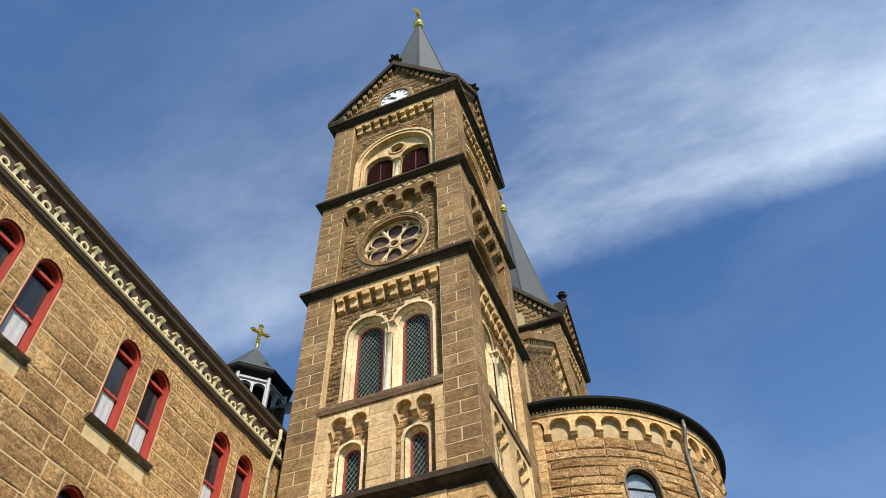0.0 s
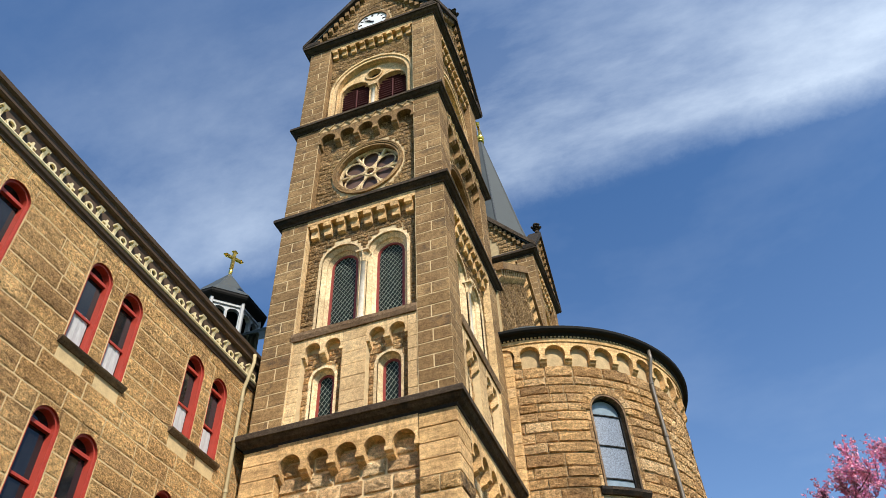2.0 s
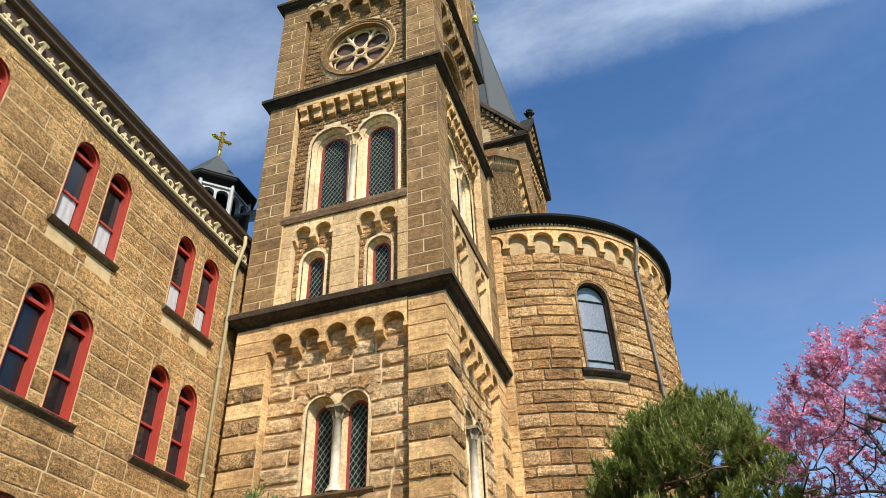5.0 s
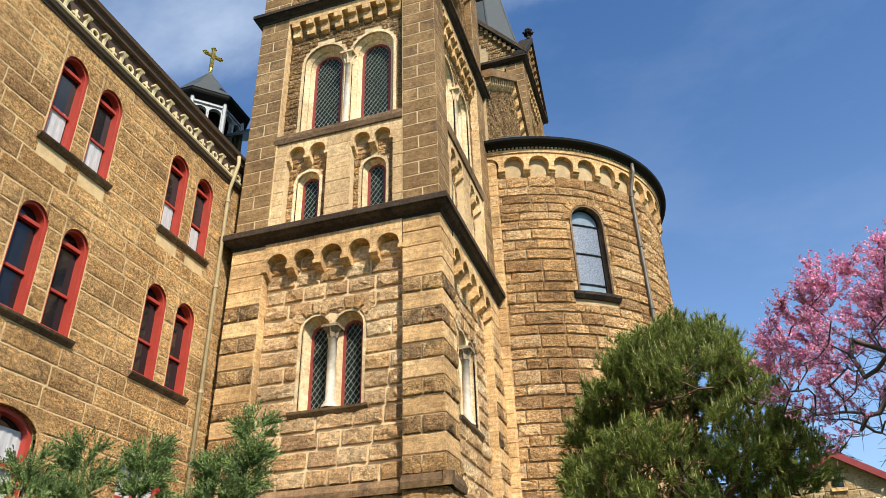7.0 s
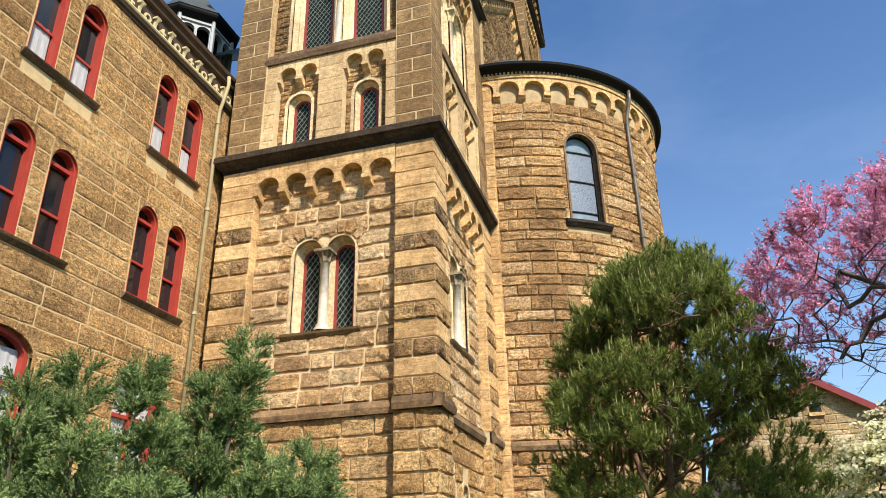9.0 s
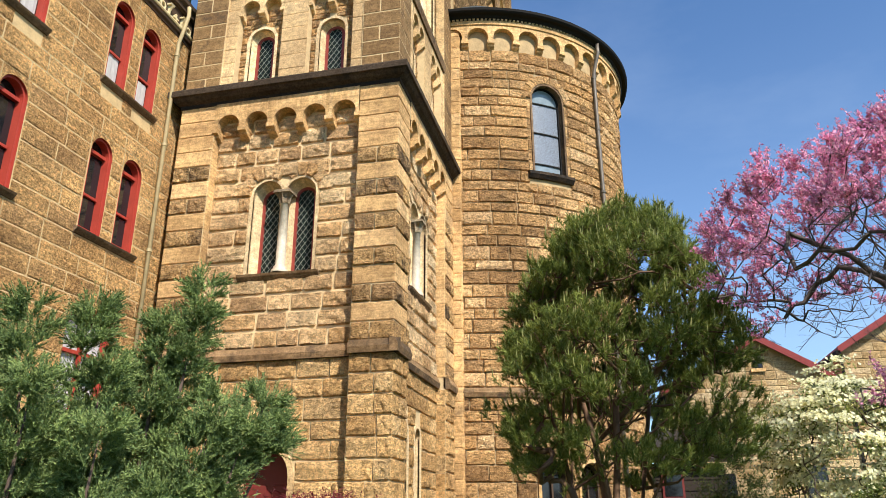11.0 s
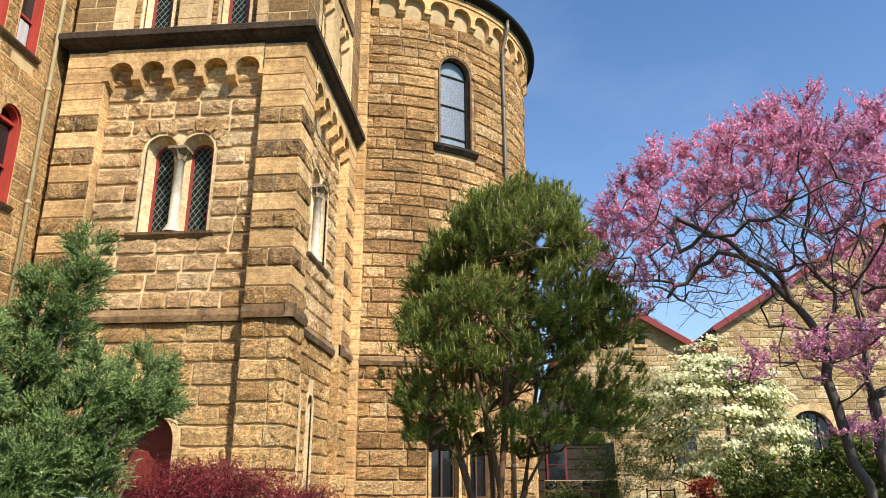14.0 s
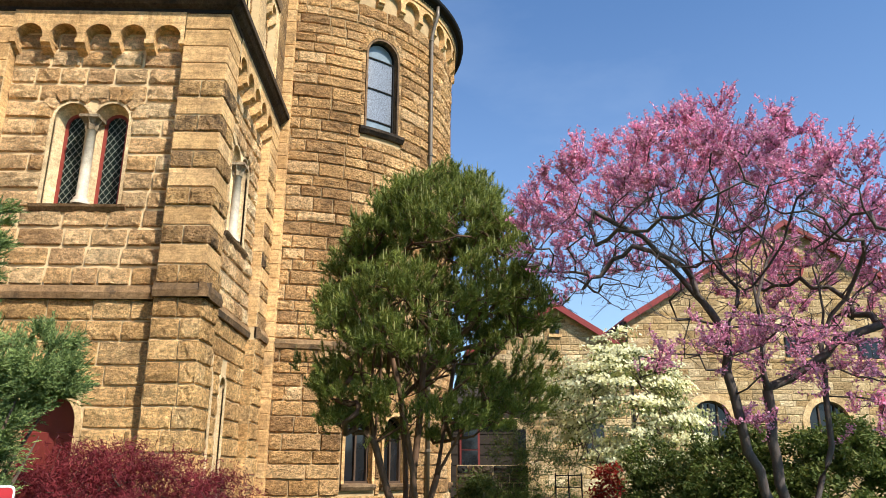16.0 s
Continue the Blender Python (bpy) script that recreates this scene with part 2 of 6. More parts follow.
M["pipe"] = plain("grey_downpipe_metal", (0.15, 0.125, 0.095), 0.45, 0.3, 0.4, 0.3, 3.0, 0.1)
M["tan_pipe"] = plain("tan_painted_metal", (0.43, 0.335, 0.18), 0.6, 0, 0.3, 0.3, 5.0, 0.1)
M["gold"] = plain("gilded_metal", (0.95, 0.62, 0.13), 0.25, 1.0, 0.5, 0.12, 6.0, 0.05)
M["white"] = plain("white_painted_wood", (0.36, 0.37, 0.375), 0.6, 0, 0.35, 0.25, 4.0, 0.1)
M["clock"] = plain("clock_face_enamel", (0.74, 0.74, 0.72), 0.4, 0, 0.4, 0.1, 4.0, 0.0)
# near-black colour stands in for the unlit inside of belfry and lantern
M["dark"] = plain("unlit_interior_black", (0.012, 0.011, 0.011), 0.9, 0, 0.1, 0.2, 3.0, 0.0)
M["louvre"] = plain("dark_red_louvre_wood", (0.085, 0.02, 0.018), 0.7, 0, 0.3, 0.3, 5.0, 0.1)
M["curtain"] = plain("pale_curtain_cloth", (0.46, 0.45, 0.44), 0.9, 0, 0.1, 0.3, 4.0, 0.1, (6, 6, 1))
M["tile"] = plain("red_roof_tile", (0.22, 0.03, 0.028), 0.6, 0, 0.35, 0.35, 5.0, 0.2)
M["bark"] = plain("grey_brown_bark", (0.105, 0.075, 0.058), 0.9, 0, 0.15, 0.5, 7.0, 0.6, (3, 3, 0.7))
M["bark_dark"] = plain("dark_grey_bark", (0.098, 0.08, 0.072), 0.9, 0, 0.15, 0.5, 7.0, 0.6, (3, 3, 0.7))
M["bark_red"] = plain("reddish_pine_bark", (0.15, 0.088, 0.055), 0.9, 0, 0.15, 0.5, 7.0, 0.6, (3, 3, 0.7))
M["sign_red"] = plain("red_sign_enamel", (0.42, 0.025, 0.03), 0.35, 0, 0.45, 0.1, 4.0, 0.0)
M["sign_white"] = plain("white_sign_enamel", (0.75, 0.75, 0.74), 0.35, 0, 0.45, 0.1, 4.0, 0.0)
M["zinc"] = plain("galvanised_steel", (0.45, 0.46, 0.46), 0.4, 0.8, 0.5, 0.2, 8.0, 0.05)


def pane_mat(name, color, rough, spec, scale, var, bump=0.0):
    m, nt, b = base(name, rough, 0, spec)
    pos = place(nt)
    n = noise_tex(nt, pos, scale, 5, 0.7)
    c = mixc(nt, var, color, ramp(nt, n, [(0.3, (0.3, 0.3, 0.3)), (0.7, (1.9, 1.9, 1.9))]), "MULTIPLY")
    nt.links.new(c.outputs[2], b.inputs["Base Color"])
    if bump:
        bumped(nt, b, n, bump, 0.01)
    return m


M["leaded"] = pane_mat("dark_leaded_glass", (0.010, 0.018, 0.016), 0.35, 0.12, 6.0, 0.6, 0.3)
M["sash"] = pane_mat("window_glass", (0.012, 0.013, 0.015), 0.06, 0.5, 1.2, 0.5, 0.02)
M["stained"] = pane_mat("pale_stained_glass", (0.15, 0.17, 0.205), 0.35, 0.4, 22.0, 1.0, 0.5)
M["stained_top"] = pane_mat("plain_stained_glass", (0.19, 0.235, 0.265), 0.25, 0.5, 3.0, 0.3, 0.1)


def ground_mat():
    m, nt, b = base("lawn", 0.95, 0, 0.15)
    pos = place(nt)
    big = noise_tex(nt, pos, 0.35, 5)
    fine = noise_tex(nt, pos, 40.0, 5, 0.75)
    c = ramp(nt, big, [(0.3, (0.045, 0.085, 0.02)), (0.6, (0.075, 0.11, 0.03)), (0.8, (0.12, 0.10, 0.05))])
    c = mixc(nt, 0.7, c, ramp(nt, fine, [(0.3, (0.4, 0.4, 0.4)), (0.7, (1.5, 1.5, 1.4))]), "MULTIPLY")
    nt.links.new(c.outputs[2], b.inputs["Base Color"])
    bumped(nt, b, fine, 0.8, 0.05)
    return m


M["lawn"] = ground_mat()
M["pine"] = leafy("pine_needles", [(0.16, 0.205, 0.044), (0.245, 0.285, 0.064), (0.07, 0.112, 0.03), (0.36, 0.38, 0.10)], 0.55, 0.36, 2.2)
M["candle"] = leafy("pine_candles", [(0.30, 0.32, 0.12), (0.36, 0.37, 0.16)], 0.7, 0.2)
M["juniper"] = leafy("juniper_sprays", [(0.15, 0.218, 0.075), (0.215, 0.29, 0.098), (0.072, 0.12, 0.05), (0.33, 0.395, 0.14)], 0.65, 0.22, 2.5)
M["redbud"] = leafy("redbud_blossom", [(0.72, 0.27, 0.48), (0.82, 0.40, 0.60), (0.60, 0.18, 0.39), (0.88, 0.56, 0.71)], 0.8, 0.4)
M["dogwood"] = leafy("dogwood_bracts", [(0.76, 0.74, 0.50), (0.80, 0.79, 0.60), (0.70, 0.68, 0.40)], 0.7, 0.4)
M["fresh"] = leafy("fresh_green_leaves", [(0.12, 0.17, 0.035), (0.18, 0.22, 0.05), (0.09, 0.13, 0.03)], 0.6, 0.4)
M["shrub"] = leafy("shrub_leaves", [(0.05, 0.082, 0.019), (0.095, 0.13, 0.03), (0.15, 0.165, 0.042)], 0.6, 0.35)
M["maple"] = leafy("red_maple_leaves", [(0.17, 0.022, 0.034), (0.26, 0.04, 0.05), (0.10, 0.013, 0.022)], 0.6, 0.4)
M["redshrub"] = leafy("scarlet_shrub_leaves", [(0.294, 0.025, 0.014), (0.21, 0.014, 0.01)], 0.6, 0.35)

# ---- mesh helpers ----
class Build:
    """Collects vertices and faces of one mesh."""

    def __init__(self):
        self.v, self.f = [], []

    def add(self, pts, faces):
        k = len(self.v)
        self.v.extend(tuple(p) for p in pts)
        self.f.extend(tuple(k + i for i in q) for q in faces)

    def quad(self, a, b, c, d):
        self.add((a, b, c, d), ((0, 1, 2, 3),))

    def hexa(self, p):
        """Eight corners: four of the back, then the four of the front."""
        self.add(p, ((3, 2, 1, 0), (4, 5, 6, 7), (0, 1, 5, 4), (1, 2, 6, 5), (2, 3, 7, 6), (3, 0, 4, 7)))

    def box(self, x0, x1, y0, y1, z0, z1):
        self.hexa([(x0, y1, z0), (x1, y1, z0), (x1, y1, z1), (x0, y1, z1), (x0, y0, z0), (x1, y0, z0), (x1, y0, z1), (x0, y0, z1)])

    def lathe(self, c, prof, n=16, turn=0.0, a0=0.0, a1=2 * math.pi):
        """A profile of (radius, z) turned about the upright through c."""
        full = abs(a1 - a0 - 2 * math.pi) < 1e-6
        m = n if full else n + 1
        k = len(self.v)
        for r, z in prof:
            for i in range(m):
                a = turn + a0 + (a1 - a0) * i / n
                self.v.append((c[0] + r * math.cos(a), c[1] + r * math.sin(a), c[2] + z))
        for j in range(len(prof) - 1):
            for i in range(n):
                i2 = (i + 1) % m
                self.f.append((k + j * m + i, k + j * m + i2, k + (j + 1) * m + i2, k + (j + 1) * m + i))

    def tube(self, pts, radii, n=6):
        """A tapered round bar along a line of points."""
        k = len(self.v)
        for i, p in enumerate(pts):
            p = Vector(p)
            d = Vector(pts[min(i + 1, len(pts) - 1)]) - Vector(pts[max(i - 1, 0)])
            d = d.normalized() if d.length > 1e-9 else Vector((0, 0, 1))
            s = d.cross(Vector((0.31, 0.17, 0.93) if abs(d.z) < 0.9 else (1, 0.2, 0))).normalized()
            t = d.cross(s)
            for j in range(n):
                a = 2 * math.pi * j / n
                self.v.append(tuple(p + (s * math.cos(a) + t * math.sin(a)) * radii[i]))
        for i in range(len(pts) - 1):
            for j in range(n):
                j2 = (j + 1) % n
                self.f.append((k + i * n + j, k + i * n + j2, k + (i + 1) * n + j2, k + (i + 1) * n + j))
        self.f.append(tuple(k + j for j in range(n))[::-1])
        self.f.append(tuple(k + (len(pts) - 1) * n + j for j in range(n)))

    def mesh(self, name, mat, smooth=False):
        me = bpy.data.meshes.new(name)
        me.from_pydata(self.v, [], self.f)
        me.materials.append(mat)
        if smooth:
            me.shade_smooth()
        me.update()
        return me


def part(name, b, mat, parent, label="", smooth=False, kind=""):
    ob = new(name, b.mesh(name, mat, smooth))
    ob.parent = parent
    if parent.type == "EMPTY":
        ob.matrix_parent_inverse = Matrix.Translation(-parent.location)
    return tagged(ob, label, kind=kind)


def thing(name, label, category, at=(0, 0, 0), group="", kind=""):
    ob = new(name)
    ob.location = at
    ob.empty_display_size = 0.2
    return tagged(ob, label, category, group, kind)


class Flat:
    """A wall's own frame: u along it, v up, w outward."""

    def __init__(self, origin, along, out):
        self.o, self.a, self.n = Vector(origin), Vector(along), Vector(out)

    def __call__(self, u, v, w=0.0):
        return self.o + self.a * u + self.n * w + Vector((0, 0, v))

    def axes(self, u):
        return self.a, self.n


class Round:
    """The same for a round wall: u is the arc's length from the point that faces -y."""

    def __init__(self, centre, radius):
        self.c, self.r = Vector(centre), radius

    def __call__(self, u, v, w=0.0):
        a = u / self.r
        return self.c + Vector((math.sin(a), -math.cos(a), 0)) * (self.r + w) + Vector((0, 0, v))

    def axes(self, u):
        a = u / self.r
        return Vector((math.cos(a), math.sin(a), 0)), Vector((math.sin(a), -math.cos(a), 0))


class Arch:
    """A round-headed opening: centre, half width, sill and springing heights. rise: the head's height."""

    def __init__(self, c, r, sill, spring, rise=None):
        self.c, self.r, self.s, self.p = c, r, sill, spring
        self.h = r if rise is None else rise

    def span(self, u):
        t = (u - self.c) / self.r
        if abs(t) > 1 + 1e-6:
            return None
        return self.s, self.p + self.h * math.sqrt(max(0, 1 - t * t))

    def cuts(self):
        return [self.c - self.r * math.cos(math.pi * k / 12) for k in range(13)]

    def blocked(self, a, b, grow=0.0):
        r, h = self.r + grow, self.h + grow
        if b <= self.s or a >= self.p + h:
            return None
        k = 1.0 if a <= self.p else math.sqrt(max(0, 1 - ((a - self.p) / h) ** 2))
        return self.c - r * k, self.c + r * k

    def outline(self, grow=0.0, n=14):
        r, h = self.r + grow, self.h + grow
        pts = [(self.c - r, self.s)]
        pts += [(self.c - r * math.cos(math.pi * k / n), self.p + h * math.sin(math.pi * k / n)) for k in range(n + 1)]
        return pts + [(self.c + r, self.s)]


class Ring:
    """A round opening."""

    def __init__(self, c, z, r):
        self.c, self.z, self.r, self.s = c, z, r, z - r

    def span(self, u):
        t = (u - self.c) / self.r
        if abs(t) > 1 + 1e-6:
            return None
        d = self.r * math.sqrt(max(0, 1 - t * t))
        return self.z - d, self.z + d

    def cuts(self):
        return [self.c - self.r * math.cos(math.pi * k / 20) for k in range(21)]

    def blocked(self, a, b, grow=0.0):
        r = self.r + grow
        if b <= self.z - r or a >= self.z + r:
            return None
        d = 0 if a <= self.z <= b else min(abs(a - self.z), abs(b - self.z))
        k = math.sqrt(max(0, r * r - d * d))
        return self.c - k, self.c + k

    def outline(self, grow=0.0, n=32):
        r = self.r + grow
        return [(self.c + r * math.sin(2 * math.pi * k / n), self.z - r * math.cos(2 * math.pi * k / n)) for k in range(n + 1)]


def sheet(b, f, u0, u1, v0, v1, w, holes=(), step=2.0):
    """A wall's face with its openings cut out."""
    us = {u0, u1}
    for h in holes:
        us.update(u for u in h.cuts() if u0 < u < u1)
    n = max(1, math.ceil((u1 - u0) / step))
    us.update(u0 + (u1 - u0) * k / n for k in range(n + 1))
    us = sorted(us)
    us = [u for k, u in enumerate(us) if k == 0 or u - us[k - 1] > 1e-5]
    for a, c in zip(us, us[1:]):
        mid = (a + c) / 2
        here = sorted((h for h in holes if h.span(mid)), key=lambda h: h.s)
        la = lc = v0
        for h in here:
            sa, sc = h.span(a) or h.span(mid), h.span(c) or h.span(mid)
            if min(sa[0], sc[0]) > v0 + 1e-4:
                b.quad(f(a, la, w), f(c, lc, w), f(c, sc[0], w), f(a, sa[0], w))
            la, lc = sa[1], sc[1]
        b.quad(f(a, la, w), f(c, lc, w), f(c, v1, w), f(a, v1, w))


def reveal(b, f, hole, w0, w1, floor=True):
    """The jambs and the soffit of an opening, from w0 in to w1."""
    pts = hole.outline()
    if floor and isinstance(hole, Arch):
        pts = pts + [pts[0]]
    for p, q in zip(pts, pts[1:]):
        b.quad(f(*p, w0), f(*q, w0), f(*q, w1), f(*p, w1))


def filled(b, f, hole, w):
    """A pane that fills an opening."""
    pts = hole.outline()
    k = len(b.v)
    b.v.extend(tuple(f(*p, w)) for p in pts)
    b.f.append(tuple(range(k, k + len(pts)))[::-1])


def band(b, f, hole, inner, outer, w0, w1):
    """A moulding round an opening, from grow=inner to grow=outer, w0 at the back and w1 at the front."""
    p, q = hole.outline(inner), hole.outline(outer)
    for k in range(len(p) - 1):
        b.hexa([f(*p[k], w0), f(*p[k + 1], w0), f(*q[k + 1], w0), f(*q[k], w0), f(*p[k], w1), f(*p[k + 1], w1), f(*q[k + 1], w1), f(*q[k], w1)])


def bar(b, f, u0, u1, v0, v1, w0, w1, n=1, chamfer=0.0):
    """A block in the wall's frame; n pieces along a curve."""
    for k in range(n):
        a, c = u0 + (u1 - u0) * k / n, u0 + (u1 - u0) * (k + 1) / n
        e = chamfer
        b.hexa([f(a, v0, w0), f(c, v0, w0), f(c, v1, w0), f(a, v1, w0), f(a, v0 + e, w1), f(c, v0 + e, w1), f(c, v1 - e, w1), f(a, v1 - e, w1)])


def moulding(b, f, u0, u1, prof, n=1, mitre=0.0):
    """A run of a profile of (v, w); mitre widens it by w at both ends so that runs meet at corners."""
    rows = []
    for k in range(n + 1):
        row = []
        for v, w in prof:
            e0, e1 = u0 - mitre * w, u1 + mitre * w
            row.append(f(e0 + (e1 - e0) * k / n, v, w))
        rows.append(row)
    for r, s in zip(rows, rows[1:]):
        for j in range(len(prof) - 1):
            b.quad(r[j], s[j], s[j + 1], r[j + 1])
    if n:
        b.add(rows[0], (tuple(range(len(prof)))[::-1],))
        b.add(rows[-1], (tuple(range(len(prof))),))


# unit stones: u and v from -0.5 to 0.5, w from 0 to about 1
def rock_unit(seed, rough=0.30):
    """A rock-faced block: a narrow sloped margin and a broken, craggy face."""
    rng = random.Random(seed)
    b = Build()
    us, vs = (-0.5, -0.47, -0.31, -0.11, 0.10, 0.30, 0.47, 0.5), (-0.5, -0.42, -0.14, 0.15, 0.43, 0.5)
    lean, bow = rng.uniform(-0.12, 0.12), rng.uniform(0.0, 0.22)
    k = {}
    for j, v in enumerate(vs):
        for i, u in enumerate(us):
            rim = i in (0, 7) or j in (0, 5)
            w = -0.12 if rim else 0.60 + rng.uniform(-rough, rough) + lean * v * 2 + bow * (1 - 4 * u * u)
            if not rim and (i in (1, 6) or j in (1, 4)):
                w = max(0.25, w * 0.85)
            du, dv = (0, 0) if rim else (rng.uniform(-0.012, 0.012) if i in (1, 6) else rng.uniform(-0.05, 0.05), rng.uniform(-0.03, 0.03) if j in (1, 4) else rng.uniform(-0.07, 0.07))
            k[i, j] = len(b.v)
            b.v.append((u + du, v + dv, w))
    for j in range(5):
        for i in range(7):
            b.f.append((k[i, j], k[i + 1, j], k[i + 1, j + 1], k[i, j + 1]))
    return b


def smooth_unit():
    b = Build()
    e = 0.02
    b.v = [(-0.5, -0.5, -0.2), (0.5, -0.5, -0.2), (0.5, 0.5, -0.2), (-0.5, 0.5, -0.2), (-0.5, -0.5, 0.7), (0.5, -0.5, 0.7), (0.5, 0.5, 0.7), (-0.5, 0.5, 0.7),
           (-0.5 + e, -0.5 + 2 * e, 1), (0.5 - e, -0.5 + 2 * e, 1), (0.5 - e, 0.5 - 2 * e, 1), (-0.5 + e, 0.5 - 2 * e, 1)]
    b.f = [(0, 1, 5, 4), (1, 2, 6, 5), (2, 3, 7, 6), (3, 0, 4, 7), (4, 5, 9, 8), (5, 6, 10, 9), (6, 7, 11, 10), (7, 4, 8, 11), (8, 9, 10, 11)]
    return b


ROCKS = [rock_unit(s) for s in range(12)]
SMOOTH = smooth_unit()
unit_mesh = {}


def stone_piece(f, u0, u1, v0, v1, w, depth, kind, mat, parent, rng):
    """One block as an object of its own, on a mesh that it shares."""
    k = rng.randrange(len(ROCKS)) if kind == "rock" else -1
    key = (k, mat.name)
    if key not in unit_mesh:
        unit_mesh[key] = (ROCKS[k] if k >= 0 else SMOOTH).mesh("stone", mat)
    c = (u0 + u1) / 2
    a, n = f.axes(c)
    p = f(c, (v0 + v1) / 2, w)
    ob = new("stone", unit_mesh[key])
    m = Matrix.Identity(4)
    m.col[0][:3] = a * (u1 - u0)
    m.col[1][:3] = (0, 0, v1 - v0)
    m.col[2][:3] = n * depth
    m.col[3][:3] = p
    ob.parent = parent
    ob.matrix_basis = m
    return ob


def stone_joined(b, f, u0, u1, v0, v1, w, depth, kind, rng):
    src = ROCKS[rng.randrange(len(ROCKS))] if kind == "rock" else SMOOTH
    c, du, z, dv = (u0 + u1) / 2, u1 - u0, (v0 + v1) / 2, v1 - v0
    k = len(b.v)
    b.v.extend(tuple(f(c + x * du, z + y * dv, w + h * depth)) for x, y, h in src.v)
    b.f.extend(tuple(k + i for i in q) for q in src.f)


def courses(u0, u1, v0, v1, h, lengths, rng, holes=(), grow=0.0, joint=0.026, vary=0.0):
    """Blocks of a wall in level courses, kept clear of the openings."""
    rows = max(1, round((v1 - v0) / h))
    out = []
    steps = [1 + vary * rng.uniform(-1, 1) for _ in range(rows)] if vary else [1.0] * rows
    total = sum(steps)
    for j in range(rows):
        a, c = v0 + (v1 - v0) * sum(steps[:j]) / total, v0 + (v1 - v0) * sum(steps[:j + 1]) / total
        spans = [(u0, u1)]
        for hole in holes:
            cut = hole.blocked(a, c, grow)
            if cut:
                spans = [s for p, q in spans for s in ((p, min(q, cut[0])), (max(p, cut[1]), q)) if s[1] - s[0] > 0.07]
        for p, q in spans:
            x = p
            while x < q - 1e-6:
                n = rng.uniform(*lengths)
                y = q if q - x - n < lengths[0] * 0.6 else x + n
                out.append((x + joint / 2, y - joint / 2, a + joint / 2, c - joint / 2, j))
                x = y
    return out


def masonry(f, blocks, w, depth, kind, mat, parent, rng, single=True, alt=None):
    """Lays the blocks, each as a piece or all joined. alt(j): kind and material of a course."""
    b = {}
    for u0, u1, v0, v1, j in blocks:
        kd, mt = alt(j) if alt else (kind, mat)
        d = depth * rng.uniform(0.75, 1.3) if kd == "rock" else depth * 0.35 * rng.uniform(0.7, 1.3)
        if single:
            stone_piece(f, u0, u1, v0, v1, w, d, kd, mt, parent, rng)
        else:
            stone_joined(b.setdefault(mt.name, (Build(), mt))[0], f, u0, u1, v0, v1, w, d, kd, rng)
    for q, mt in b.values():
        part("stonework", q, mt, parent, kind="stuff")

# ---- ground ----
def ground():
    b = Build()
    n, size = 40, 1500.0
    for j in range(n + 1):
        for i in range(n + 1):
            x, y = [(abs(k / n * 2 - 1) ** 3) * (1 if k * 2 > n else -1) * size for k in (i, j)]
            d = math.hypot(x - 10, y - 20)
            b.v.append((x, y, 0.05 * math.sin(x * 0.3) * math.cos(y * 0.23) * min(1, d / 30) - 0.02))
    for j in range(n):
        for i in range(n):
            k = j * (n + 1) + i
            b.f.append((k, k + 1, k + n + 2, k + n + 1))
    tagged(new("ground", b.mesh("ground", M["lawn"], True)), "mown green lawn with thin bare patches", "lawn", kind="structure")


ground()

# ---- church tower ----
HW, PH, REC = 3.08, 2.04, 0.30
TX, TY = -7.93, 18.72
COURSE = 0.45


def faces_of(cx, cy):
    return {"front": Flat((cx, cy - HW, 0), (1, 0, 0), (0, -1, 0)), "right": Flat((cx + HW, cy, 0), (0, 1, 0), (1, 0, 0)),
            "back": Flat((cx, cy + HW, 0), (-1, 0, 0), (0, 1, 0)), "left": Flat((cx - HW, cy, 0), (0, -1, 0), (-1, 0, 0))}


def lattice(b, f, hole, w, pitch, thick=0.012):
    """Crossed bars inside an opening."""
    u0, u1, v0, v1 = hole.c - hole.r, hole.c + hole.r, hole.s, (hole.p + hole.h if isinstance(hole, Arch) else hole.z + hole.r)
    tall = v1 - v0
    slope = 1.35
    for sgn in (1, -1):
        k = -math.ceil(tall / slope / pitch) - 2
        while True:
            start = u0 + k * pitch
            k += 1
            if start > u1 + tall / slope + pitch:
                break
            inside = []
            for i in range(41):
                v = v0 + tall * i / 40
                u = start + sgn * (v - v0) / slope
                s = hole.span(u)
                if s and s[0] <= v <= s[1]:
                    inside.append((u, v))
            if len(inside) > 1:
                (a, c), (d, e) = inside[0], inside[-1]
                b.hexa([f(a - thick, c, w), f(a, c, w), f(d, e, w), f(d - thick, e, w), f(a - thick, c, w + 0.012), f(a, c, w + 0.012), f(d, e, w + 0.012), f(d - thick, e, w + 0.012)])


